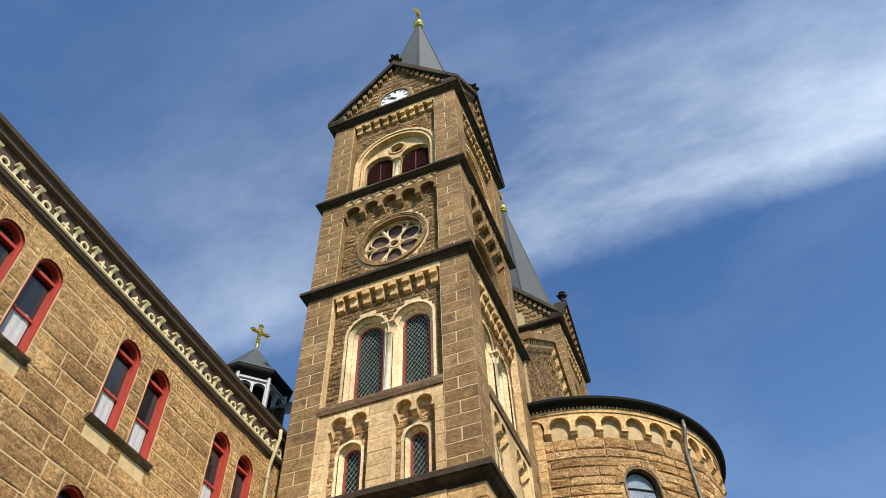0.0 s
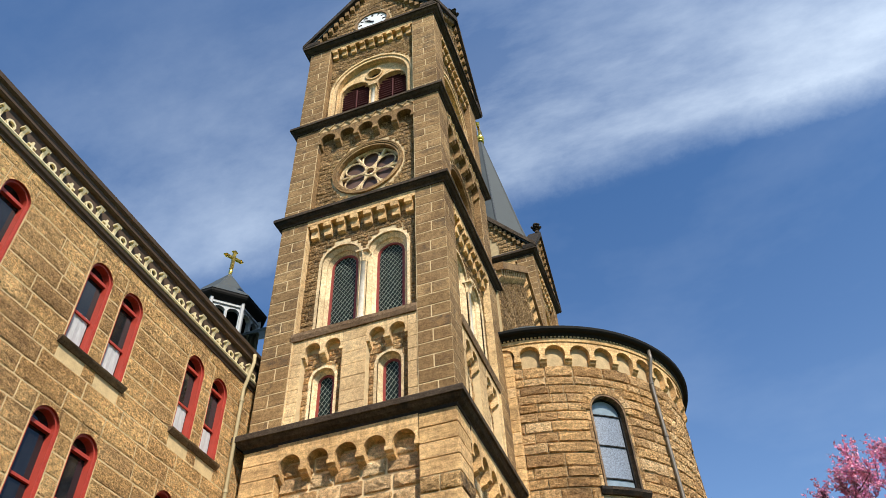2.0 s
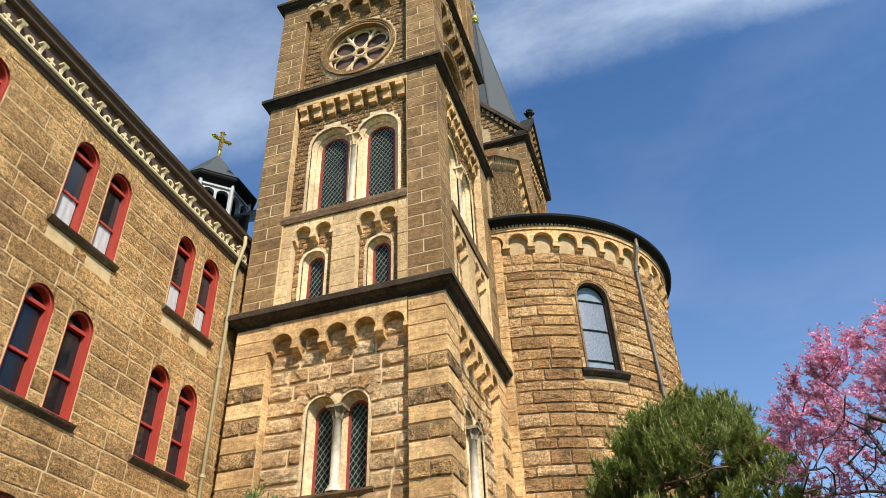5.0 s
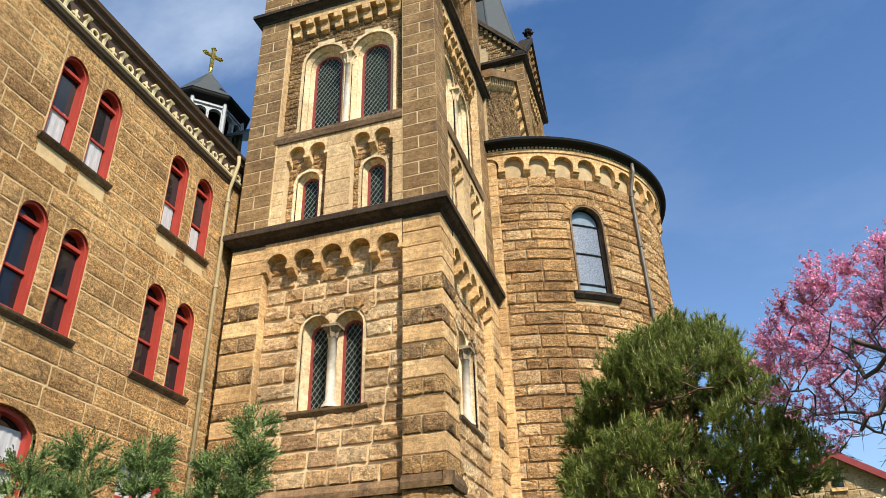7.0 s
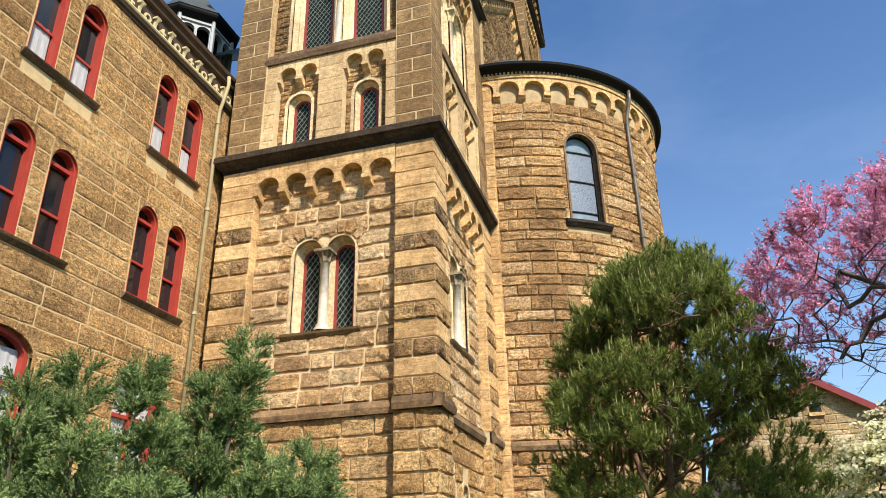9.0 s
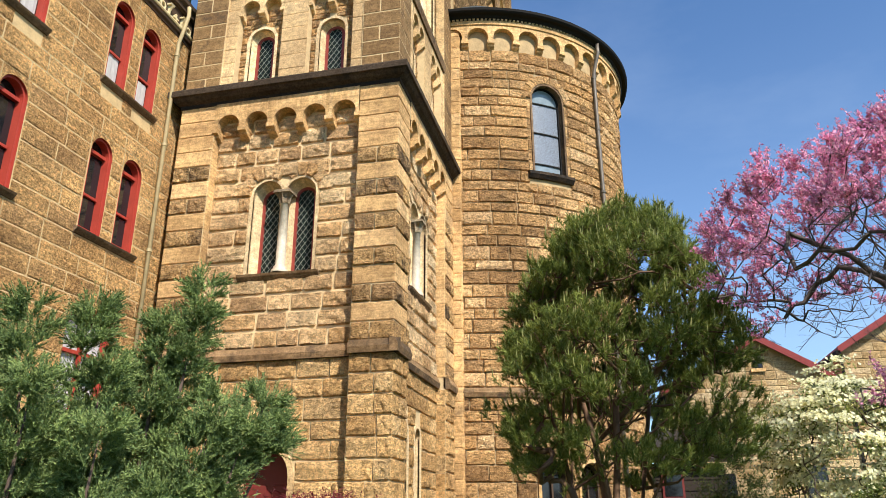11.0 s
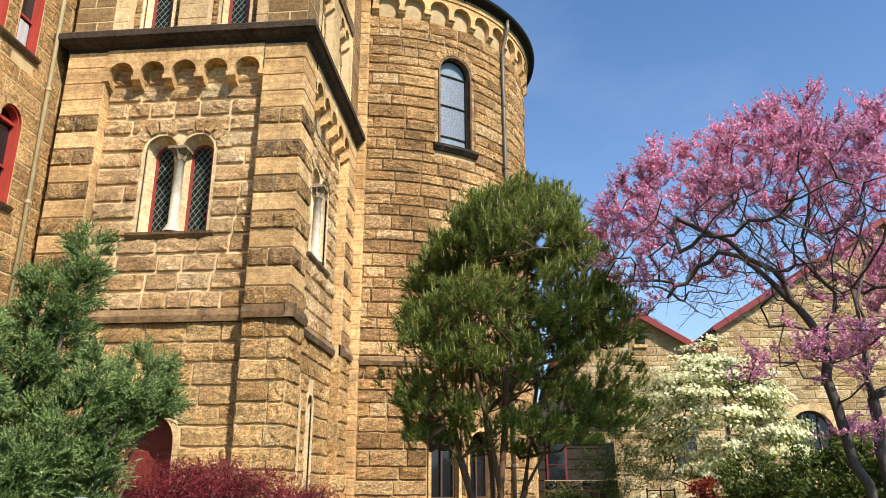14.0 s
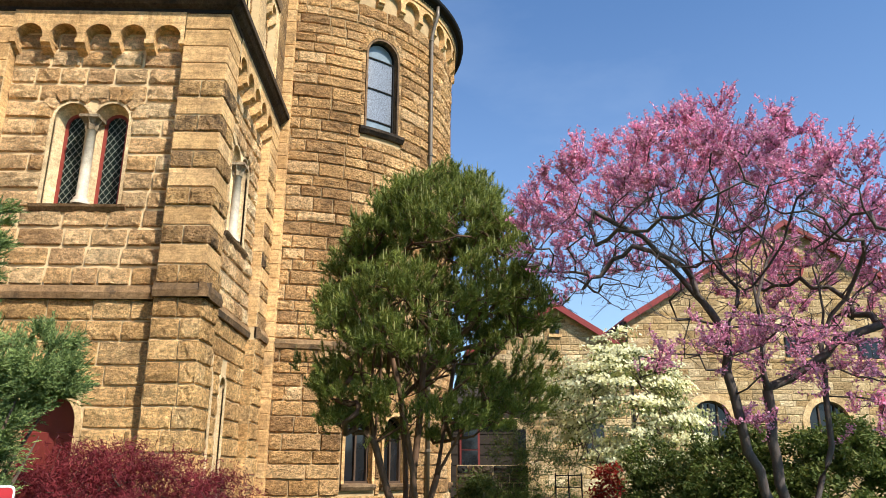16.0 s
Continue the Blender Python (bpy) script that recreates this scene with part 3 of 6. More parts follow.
def column(f, u, v0, v1, r, w, parent, mat, cap="jamb"):
    p = f(u, 0, w)
    h = v1 - v0
    b = Build()
    b.lathe((p.x, p.y, 0), [(r * 1.75, v0), (r * 1.75, v0 + 0.07), (r * 1.3, v0 + 0.10), (r * 1.45, v0 + 0.15), (r, v0 + 0.19), (r * 0.95, v1 - h * 0.16), (r * 1.15, v1 - h * 0.155)], 14)
    ob = part("column", b, mat, parent, "slender round stone column", True)
    b = Build()
    b.lathe((p.x, p.y, 0), [(r, v1 - h * 0.155), (r * 1.25, v1 - h * 0.10), (r * 1.2, v1 - h * 0.085), (r * 1.75, v1 - 0.07)], 24)
    for i, q in enumerate(b.v):
        k = 1 + 0.13 * math.cos(i % 24 * math.pi * 2 / 3)
        b.v[i] = (p.x + (q[0] - p.x) * k, p.y + (q[1] - p.y) * k, q[2])
    b.box(p.x - r * 1.9, p.x + r * 1.9, p.y - r * 1.9, p.y + r * 1.9, v1 - 0.07, v1)
    part("capital", b, M[cap], ob, "carved leaf capital")
    return ob


def splay(b, f, outer, inner, w0, w1):
    """A jamb that narrows inward from one opening to a smaller one."""
    p, q = outer.outline(), inner.outline()
    p, q = p + [p[0]], q + [q[0]]
    for k in range(len(p) - 1):
        b.quad(f(*p[k], w0), f(*p[k + 1], w0), f(*q[k + 1], w1), f(*q[k], w1))


def leaded_window(f, arches, w, depth, parent, inset, ring=0.085, mid_column=True, frame_mat="midred", steps=1):
    """Round-headed lights side by side: splayed stone jambs, painted frame, leaded pane and lead lattice."""
    b = Build()
    lights = []
    for a in arches:
        cur, w0 = a, w
        for k in range(steps):
            nxt = Arch(a.c, a.r - inset * (k + 1) / steps, a.s + 0.02 * (k + 1), a.p)
            w1 = w - depth * (k + 1) / steps
            reveal(b, f, cur, w0, w0 - (w0 - w1) * 0.3)
            splay(b, f, cur, nxt, w0 - (w0 - w1) * 0.3, w1)
            cur, w0 = nxt, w1
        lights.append(cur)
        band(b, f, a, 0.0, ring, w - 0.05, w + 0.035)
    win = part("window", b, M["jamb"], parent, "round-headed leaded window in pale stone")
    wd = w - depth
    for a in lights:
        b = Build()
        band(b, f, a, -0.06, 0.03, wd - 0.05, wd + 0.02)
        bar(b, f, a.c - a.r, a.c + a.r, a.s, a.s + 0.06, wd - 0.05, wd + 0.02)
        part("frame", b, M[frame_mat], win, "dark red painted frame")
        b = Build()
        filled(b, f, a, wd - 0.03)
        part("pane", b, M["leaded"], win, "dark leaded glass")
        b = Build()
        lattice(b, f, a, wd - 0.015, 0.155, 0.012)
        part("lattice", b, M["lead"], win, "diamond lead lattice")
    if mid_column and len(arches) > 1:
        a, c = arches
        column(f, (a.c + c.c) / 2, a.s, a.p + 0.06, 0.12, w - 0.04, win, M["marble"], "capital" if a.s < 10 else "jamb")
    return win


def sill(f, u0, u1, v, parent, w=0.0, name="sill", h=0.17, mat="sill"):
    b = Build()
    moulding(b, f, u0, u1, [(v - h, w - 0.1), (v - h, w + 0.05), (v - h * 0.45, w + 0.13), (v - 0.03, w + 0.15), (v + 0.02, w - 0.1)])
    return part(name, b, M[mat], parent, "projecting weathered stone sill")


def arcade(f, u0, u1, n, top, bottom, drop, w0, w1, parent, mat, steps=1):
    """A corbel table: n small round arches between u0 and u1, hung from a band; w0 behind, w1 in front."""
    pitch = (u1 - u0) / n
    r = pitch * 0.395
    arches = [Arch(u0 + pitch * (k + 0.5), r, bottom - 1, bottom + drop) for k in range(n)]
    b = Build()
    sheet(b, f, u0, u1, bottom, top, w1, arches, pitch)
    for a in arches:
        pts = a.outline(0, 10)[1:-1]
        pts = [(a.c - r, bottom)] + pts + [(a.c + r, bottom)]
        for p, q in zip(pts, pts[1:]):
            b.quad(f(*p, w1), f(*q, w1), f(*q, w0), f(*p, w0))
    ob = part("corbel_table", b, mat, parent, "row of small round arches in pale stone")
    for k in range(n + 1):
        c = u0 + pitch * k
        a0, a1 = max(u0, c - pitch / 2 + r), min(u1, c + pitch / 2 - r)
        q = Build()
        d = w1 - w0
        h = pitch * 0.38
        moulding(q, f, a0 - 0.03, a1 + 0.03, [(bottom + 0.01, w0), (bottom + 0.01, w1 + 0.012), (bottom - h * 0.34, w1 + 0.012), (bottom - h * 0.46, w0 + d * 0.75), (bottom - h * 0.62, w0 + d * 0.7), (bottom - h * 0.78, w0 + d * 0.35), (bottom - h, w0 + 0.03), (bottom - h, w0)][::-1])
        part("corbel", q, mat, ob)
    return ob


def modillions(f, u0, u1, n, top, h, w0, w1, parent, mat):
    """A row of square stone brackets under a cornice."""
    pitch = (u1 - u0) / n
    b = Build()
    bar(b, f, u0, u1, top - h * 0.32, top, w0, w1)
    ob = part("corbel_table", b, mat, parent, "row of stepped stone brackets")
    for k in range(n):
        c = u0 + pitch * (k + 0.5)
        q = Build()
        d = w1 - w0
        moulding(q, f, c - pitch * 0.27, c + pitch * 0.27, [(top - h, w0), (top - h * 0.95, w0 + d * 0.55), (top - h * 0.6, w0 + d * 0.6), (top - h * 0.55, w1), (top - h * 0.3, w1), (top - h * 0.3, w0)])
        part("corbel", q, mat, ob)
    return ob


def zigzag(f, u0, u1, v0, v1, w, parent):
    """A chevron frieze under a cornice."""
    n = 18
    pts = [f(u0 + (u1 - u0) * k / n, v1 if k % 2 else v0, w) for k in range(n + 1)]
    b = Build()
    b.tube(pts, [0.035] * (n + 1), 5)
    bar(b, f, u0, u1, v0 - 0.03, v1 + 0.06, w - 0.28, w - 0.02)
    return part("frieze", b, M["trim"], parent, "chevron stone frieze")


def cornice(f, half, v0, v1, out, parent, mat="cornice"):
    h = v1 - v0
    b = Build()
    moulding(b, f, -half, half, [(v0, -0.05), (v0, 0.04), (v0 + h * 0.2, 0.05), (v0 + h * 0.35, out * 0.55), (v0 + h * 0.55, out * 0.8), (v0 + h * 0.6, out), (v0 + h * 0.95, out), (v1 + 0.02, out * 0.9), (v1 + 0.10, -0.05)], 1, 1.0)
    return part("cornice", b, M[mat], parent, "projecting blackened stone cornice")


def rose(f, c, z, r, w, parent):
    b = Build()
    ring = Ring(c, z, r)
    reveal(b, f, ring, w, w - 0.36)
    band(b, f, ring, -0.03, 0.04, w - 0.1, w + 0.04)
    band(b, f, ring, 0.06, 0.10, w - 0.1, w + 0.07)
    band(b, f, ring, 0.12, 0.18, w - 0.1, w + 0.09)
    win = part("rose_window", b, M["upper"], parent, "round six-petalled stone rose window")
    b = Build()
    deep = w - 0.24
    band(b, f, Ring(c, z, 0.17), 0, 0.07, deep - 0.06, deep + 0.05)
    band(b, f, ring, -0.10, 0.0, deep - 0.06, deep + 0.04)
    for k in range(6):
        a = math.pi / 3 * k + math.pi / 6
        loop = []
        for i in range(25):
            g = 2 * math.pi * i / 24
            s, t = 0.70 + 0.44 * math.cos(g), (0.335 + 0.07 * math.cos(g)) * math.sin(g)
            loop.append(f(c + s * math.cos(a) - t * math.sin(a), z + s * math.sin(a) + t * math.cos(a), deep))
        b.tube(loop, [0.036] * 25, 6)
        a += math.pi / 6
        b.tube([f(c + s * math.cos(a), z + s * math.sin(a), deep) for s in (0.2, 0.62, 1.24)], [0.032, 0.036, 0.09], 6)
    part("tracery", b, M["jamb"], win, "pale stone petal tracery")
    b = Build()
    filled(b, f, ring, w - 0.34)
    part("pane", b, M["rose_pane"], win, "dull brown rose glazing")
    return win


def belfry(f, w, parent):
    lights = [Arch(-0.83, 0.68, 27.9, 29.42), Arch(0.87, 0.68, 27.9, 29.42)]
    big = Arch(0.02, 1.68, 27.55, 29.5)
    b = Build()
    reveal(b, f, big, w, w - 0.24)
    band(b, f, big, 0.0, 0.15, w - 0.05, w + 0.05)
    band(b, f, big, 0.16, 0.26, w - 0.05, w + 0.10)
    ob = part("belfry_opening", Build_clip(big, f, w - 0.22, lights + [Ring(0.02, 30.45, 0.33)], b), M["trim"], parent, "twin belfry arches under a round oculus")
    for a in lights:
        q = Build()
        reveal(q, f, a, w - 0.22, w - 0.5)
        band(q, f, a, 0.0, 0.08, w - 0.25, w - 0.16)
        part("arch_moulding", q, M["trim"], ob)
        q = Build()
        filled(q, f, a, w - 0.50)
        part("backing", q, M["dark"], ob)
        q = Build()
        n = 13
        for k in range(n):
            v = a.s + (a.p + a.r - a.s) * (k + 0.3) / n
            s = 1.0 if v < a.p else math.sqrt(max(0.0, 1 - ((v - a.p) / a.r) ** 2))
            if s < 0.2:
                continue
            u0, u1 = a.c - a.r * s, a.c + a.r * s
            q.hexa([f(u0, v + 0.07, w - 0.48), f(u1, v + 0.07, w - 0.48), f(u1, v + 0.10, w - 0.48), f(u0, v + 0.10, w - 0.48), f(u0, v - 0.01, w - 0.34), f(u1, v - 0.01, w - 0.34), f(u1, v + 0.02, w - 0.34), f(u0, v + 0.02, w - 0.34)])
        bar(q, f, a.c - 0.02, a.c + 0.02, a.s, a.p + 0.35, w - 0.36, w - 0.32)
        part("louvre", q, M["louvre"], ob, "dark red wooden louvres")
    q = Build()
    o = Ring(0.02, 30.45, 0.33)
    reveal(q, f, o, w - 0.22, w - 0.45)
    band(q, f, o, 0, 0.09, w - 0.25, w - 0.17)
    part("arch_moulding", q, M["trim"], ob)
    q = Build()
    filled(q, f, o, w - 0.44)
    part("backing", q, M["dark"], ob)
    column(f, 0.02, 27.9, 29.45, 0.11, w - 0.24, ob, M["marble"])
    return ob


def Build_clip(big, f, w, holes, b):
    """The plate inside a large arch, pierced by smaller openings."""
    q = Build()
    q.v, q.f = b.v[:], b.f[:]
    us = sorted({u for h in holes for u in h.cuts()} | set(big.cuts()))
    us = [u for k, u in enumerate(us) if k == 0 or u - us[k - 1] > 1e-5]
    for a, c in zip(us, us[1:]):
        mid = (a + c) / 2
        here = sorted((h for h in holes if h.span(mid)), key=lambda h: h.s)
        ta, tc = (big.span(a) or big.span(mid))[1], (big.span(c) or big.span(mid))[1]
        la = lc = big.s
        for h in here:
            sa, sc = h.span(a) or h.span(mid), h.span(c) or h.span(mid)
            q.quad(f(a, la, w), f(c, lc, w), f(c, sc[0], w), f(a, sa[0], w))
            la, lc = sa[1], sc[1]
        q.quad(f(a, la, w), f(c, lc, w), f(c, tc, w), f(a, ta, w))
    return q


def clock(f, u, z, r, w, parent):
    b = Build()
    filled(b, f, Ring(u, z, r), w + 0.06)
    band(b, f, Ring(u, z, r), -0.02, 0.0, w, w + 0.06)
    ob = part("clock_face", b, M["clock"], parent, "white round clock face")
    b = Build()
    band(b, f, Ring(u, z, r), 0.0, 0.13, w, w + 0.12)
    part("clock_rim", b, M["string"], ob)
    for k in range(12):
        a = math.pi / 6 * k
        s, c = math.sin(a), math.cos(a)
        b = Build()
        x = 0.05 if k % 3 == 0 else 0.035
        q = [(u + s * rr + c * d, z + c * rr - s * d) for rr, d in ((r * 0.68, -x), (r * 0.68, x), (r * 0.92, x), (r * 0.92, -x))]
        b.hexa([f(*p, w + 0.055) for p in q] + [f(*p, w + 0.068) for p in q])
        part("hour_mark", b, M["black"], ob)
    for ang, ln, th in ((math.radians(300), r * 0.55, 0.04), (math.radians(318), r * 0.85, 0.028)):
        b = Build()
        s, c = math.sin(ang), math.cos(ang)
        q = [(u + s * rr + c * x, z + c * rr - s * x) for rr, x in ((-0.12, -th), (-0.12, th), (ln, th * 0.5), (ln, -th * 0.5))]
        b.hexa([f(*p, w + 0.085) for p in q] + [f(*p, w + 0.10) for p in q])
        part("clock_pointer", b, M["black"], ob)


def gable(f, half, z0, apex, w, parent, rng, with_clock=True):
    """A stone gable with raked coping, brackets below it and a finial."""
    rise = (apex - z0) / half
    b = Build()
    b.add([f(-half, z0, w), f(half, z0, w), f(0, apex, w)], [(0, 1, 2)])
    wall = part("gable_wall", b, M["mortar_dark"], parent)
    blocks = []
    rows = int((apex - z0) / 0.36)
    for j in range(rows):
        v = z0 + 0.36 * j
        e = half - (v + 0.36 - z0) / rise
        if e > 0.2:
            holes = [Ring(0.06, 34.08, 0.94)] if with_clock else []
            blocks += [(a, c, p, q, j) for a, c, p, q, _ in courses(-e, e, v, v + 0.36, 0.36, (0.4, 0.8), rng, holes)]
    masonry(f, blocks, w, 0.06, "rock", M["upper_rock"], wall, rng, False)
    for sgn in (1, -1):
        b = Build()
        n = 1
        q0, q1 = (sgn * (half + 0.32), z0 - 0.02), (0, apex + 0.30)
        t = 0.34
        lo = [(q0[0], q0[1] - 0.02), (q1[0], q1[1] - t - 0.1)]
        pts = [lo[0], lo[1], q1, (q0[0], q0[1] + 0.26)]
        b.hexa([f(*p, w - 0.5) for p in pts] + [f(*p, w + 0.34) for p in pts])
        part("coping", b, M["cornice"], parent, "raked dark stone coping")
        m = 11
        for k in range(m):
            b = Build()
            s = (k + 0.7) / (m + 0.6)
            u, v = sgn * half * (1 - s), z0 + (apex - z0) * s - 0.12
            b.hexa([f(u - 0.1, v - 0.34, w), f(u + 0.1, v - 0.34, w), f(u + 0.1, v + 0.1, w), f(u - 0.1, v + 0.1, w), f(u - 0.1, v - 0.24, w + 0.2), f(u + 0.1, v - 0.24, w + 0.2), f(u + 0.1, v + 0.1, w + 0.2), f(u - 0.1, v + 0.1, w + 0.2)])
            part("bracket", b, M["upper"], parent)
    b = Build()
    p = f(0, apex + 0.2, w + 0.1)
    b.lathe((p.x, p.y, p.z), [(0.18, 0), (0.13, 0.2), (0.21, 0.28), (0.11, 0.4), (0.13, 0.58), (0.09, 0.78), (0.13, 0.88), (0.02, 1.05)], 8)
    for k in range(6):
        a = k * math.pi / 3 + 0.3
        for reach, lift_, fat in ((0.20, 0.50, 0.13), (0.29, 0.60, 0.10), (0.14, 0.80, 0.09)):
            b.lathe((p.x + reach * math.cos(a), p.y + reach * math.sin(a), p.z + lift_), [(0.02, -fat), (fat, -fat * 0.2), (fat * 0.75, fat * 0.6), (0.02, fat)], 6, a)
    part("finial", b, M["cornice"], parent, "carved dark stone finial")


def cross_and_ball(p, parent, k=1.0, fat=1.0, turn=90.0):
    b = Build()
    b.lathe(p, [(0.10 * k, -0.5 * k), (0.13 * k, -0.25 * k), (0.30 * k, -0.25 * k), (0.32 * k, -0.16 * k), (0.12 * k, -0.12 * k)] + [(0.36 * k * math.sin(a), 0.27 * k - 0.36 * k * math.cos(a)) for a in [math.pi * i / 10 for i in range(1, 10)]] + [(0.05 * k, 0.65 * k)], 18)
    b.v = [(p[0] + (q[0] - p[0]) * fat, p[1] + (q[1] - p[1]) * fat, q[2]) for q in b.v]
    part("ball", b, M["gold"], parent, "gilded ball", True)
    b = Build()
    x, y, z = p
    b.box(x - 0.10 * k, x + 0.10 * k, y - 0.085 * k, y + 0.085 * k, z + 0.6 * k, z + 2.3 * k)
    b.box(x - 0.5 * k, x + 0.5 * k, y - 0.08 * k, y + 0.08 * k, z + 1.58 * k, z + 1.78 * k)
    for u, v in ((-0.5, 1.685), (0.5, 1.685), (0, 2.3)):
        for du, dv in ((-0.1, 0), (0.1, 0), (0, 0.1), (0, -0.1)):
            b.lathe((x + (u + du) * k, y, z + (v + dv) * k), [(0.01, -0.12 * k), (0.115 * k, 0), (0.01, 0.12 * k)], 8)
    cs, sn = math.cos(radians(turn)), math.sin(radians(turn))
    b.v = [(x + (q[0] - x) * cs - (q[1] - y) * sn, y + (q[0] - x) * sn + (q[1] - y) * cs, q[2]) for q in b.v]
    part("cross", b, M["gold"], parent, "gilded trefoil cross")


def tower(cx, cy, label, whole):
    rng = random.Random(5 if whole else 9)
    t = thing("church_tower", label, "tower", (cx, cy, 0))
    inv = Matrix.Translation((-cx, -cy, 0))
    F = faces_of(cx, cy)
    floor = 0.0 if whole else 18.0
    for name in ("front", "right", "back", "left"):
        f = F[name]
        seen = name in ("front", "right")
        # openings of the panel, storey by storey
        st1 = [Arch(-0.46, 0.41, 7.33, 9.45), Arch(0.46, 0.41, 7.33, 9.45)]
        st2a = [Arch(-1.03, 0.38, 12.75, 14.28), Arch(1.06, 0.38, 12.75, 14.28)]
        st2b = [Arch(-0.76, 0.72, 16.10, 19.02), Arch(0.92, 0.72, 16.10, 19.02)]
        wheel = Ring(0.05, 23.62, 1.28)
        bell = Arch(0.02, 1.68, 27.55, 29.5)
        door = Arch(-0.05, 0.66, 0.0, 2.5)
        niches = [Arch(-1.1, 0.26, 0.9, 3.55), Arch(0.1, 0.26, 0.9, 3.55)]
        low = [door] if name == "front" else niches if name == "right" else []
        holes = low + st1 + st2a + st2b + [wheel, bell] if seen else []
        holes = [h for h in holes if h.s > floor - 0.01]
        b = Build()
        for s in (-1, 1):
            u0, u1 = sorted((s * HW, s * PH))
            sheet(b, f, u0, u1, floor, 33.4, 0.0)
            b.quad(f(s * PH, floor, 0), f(s * PH, 33.4, 0), f(s * PH, 33.4, -REC), f(s * PH, floor, -REC))
        sheet(b, f, -PH, PH, floor, 33.4, -REC, holes)
        wall = part("wall", b, M["mortar"], t, "sandstone ashlar wall with pale joints")
        if seen:
            for s in (-1, 1):
                side = Flat(f(s * PH, 0, -REC), f.n, -s * f.a)
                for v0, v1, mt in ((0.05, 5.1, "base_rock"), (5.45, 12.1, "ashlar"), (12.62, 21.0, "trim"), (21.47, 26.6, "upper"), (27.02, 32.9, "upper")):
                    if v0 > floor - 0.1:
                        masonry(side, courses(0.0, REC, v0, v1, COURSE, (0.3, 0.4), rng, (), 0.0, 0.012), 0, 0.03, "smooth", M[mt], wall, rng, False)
        if not seen:
            blocks = courses(-HW, HW, max(floor, 12.6), 33.0, COURSE, (0.6, 1.2), rng)
            masonry(f, blocks, 0, 0.05, "smooth", M["upper"], wall, rng, False)
            for v0, v1, out in ((12.15, 12.6, 0.32), (21.1, 21.45, 0.26), (26.65, 27.0, 0.26), (33.0, 33.4, 0.30)):
                if v0 > floor:
                    cornice(f, HW, v0, v1, out, t)
            gable(f, HW, 33.4, 37.55, 0.0, t, rng, False)
            continue
        if whole:
            # foot and first storey: each block a piece
            masonry(f, courses(-PH, PH, 0.05, 5.15, COURSE, (0.6, 1.15), rng, low, 0.14, 0.016, 0.12), -REC, 0.075, "rock", M["base_rock"], wall, rng)
            masonry(f, courses(-PH, PH, 5.43, 12.15, COURSE, (0.55, 1.05), rng, st1, 0.06, 0.055), -REC + 0.01, 0.085, "rock", M["pale_rock"], wall, rng)
            q = Build()
            sheet(q, f, -PH + 0.004, PH - 0.004, 5.40, 12.2, -REC + 0.006, st1)
            part("margin", q, M["mortar_pale"], wall, "pale dressed margins between the blocks")
            # round voussoirs of the window heads
            for a in st1:
                for k in range(7):
                    g = math.pi * (k + 0.5) / 7
                    if (a.c < 0 and g > 2.2) or (a.c > 0 and g < 0.94):
                        continue
                    q = Build()
                    ring = [(a.c - (r0) * math.cos(h), a.p + (r0) * math.sin(h)) for r0, h in ((0.47, g - 0.20), (0.47, g + 0.20), (0.86, g + 0.19), (0.86, g - 0.19))]
                    mid = [(x * 0.82 + sum(p[0] for p in ring) / 4 * 0.18, y * 0.82 + sum(p[1] for p in ring) / 4 * 0.18) for x, y in ring]
                    d = rng.uniform(0.06, 0.10)
                    q.add([f(*p, -REC - 0.02) for p in ring] + [f(*p, -REC + 0.035) for p in ring] + [f(*p, -REC + d) for p in mid],
                          [(0, 1, 5, 4), (1, 2, 6, 5), (2, 3, 7, 6), (3, 0, 4, 7), (4, 5, 9, 8), (5, 6, 10, 9), (6, 7, 11, 10), (7, 4, 8, 11), (8, 9, 10, 11)])
                    part("voussoir", q, M["pale_rock"], wall)
            for s in (-1, 1):
                u0, u1 = sorted((s * (HW + 0.02), s * PH))
                masonry(f, courses(u0, u1, 0.05, 5.15, COURSE, (0.45, 0.75), rng, (), 0.0, 0.016), 0, 0.08, "rock", M["base_rock"], wall, rng)
                lot = courses(u0, u1, 5.43, 12.15, COURSE, (0.45, 0.62), rng)
                wide = [(u0 + 0.008, u1 - 0.008, p, q, j) for j in range(15) for p, q in [next(((p, q) for _, _, p, q, i in lot if i == j), (0, 0))] if q]
                lot = [x for x in lot if x[4] % 2 == 0 and x[4] < 12] + [x for x in wide if x[4] % 2 or x[4] >= 12]
                masonry(f, lot, 0, 0.085, "rock", M["quoin"], wall, rng, True, lambda j: ("rock", M["quoin"]) if j % 2 == 0 and j < 12 else ("smooth", M["ashlar"]))
            # string course
            b = Build()
            for u0, u1, w in ((-HW, -PH, 0.0), (-PH, PH, -REC), (PH, HW, 0.0)):
                prof = [(5.13, w - 0.05), (5.13, w + 0.13), (5.27, w + 0.16), (5.43, w + 0.10), (5.47, w - 0.05)]
                moulding(b, f, u0 - (0.16 if u0 == -HW else 0), u1 + (0.16 if u1 == HW else 0), prof)
            part("string_course", b, M["string"], t, "moulded brown stone string course")
            arcade(f, -PH, PH, 5, 12.16, 11.40, 0.08, -REC, 0.045, t, M["ashlar"])
            sill(f, -1.08, 1.08, 7.33, leaded_window(f, st1, -REC, 0.34, t, 0.13), -REC, "sill", 0.19, "string")
            cornice(f, HW, 12.15, 12.6, 0.30, t)
            # second storey: two small windows, each in a sunk panel
            panels = [(-1.68, -0.35), (0.43, 1.72)]
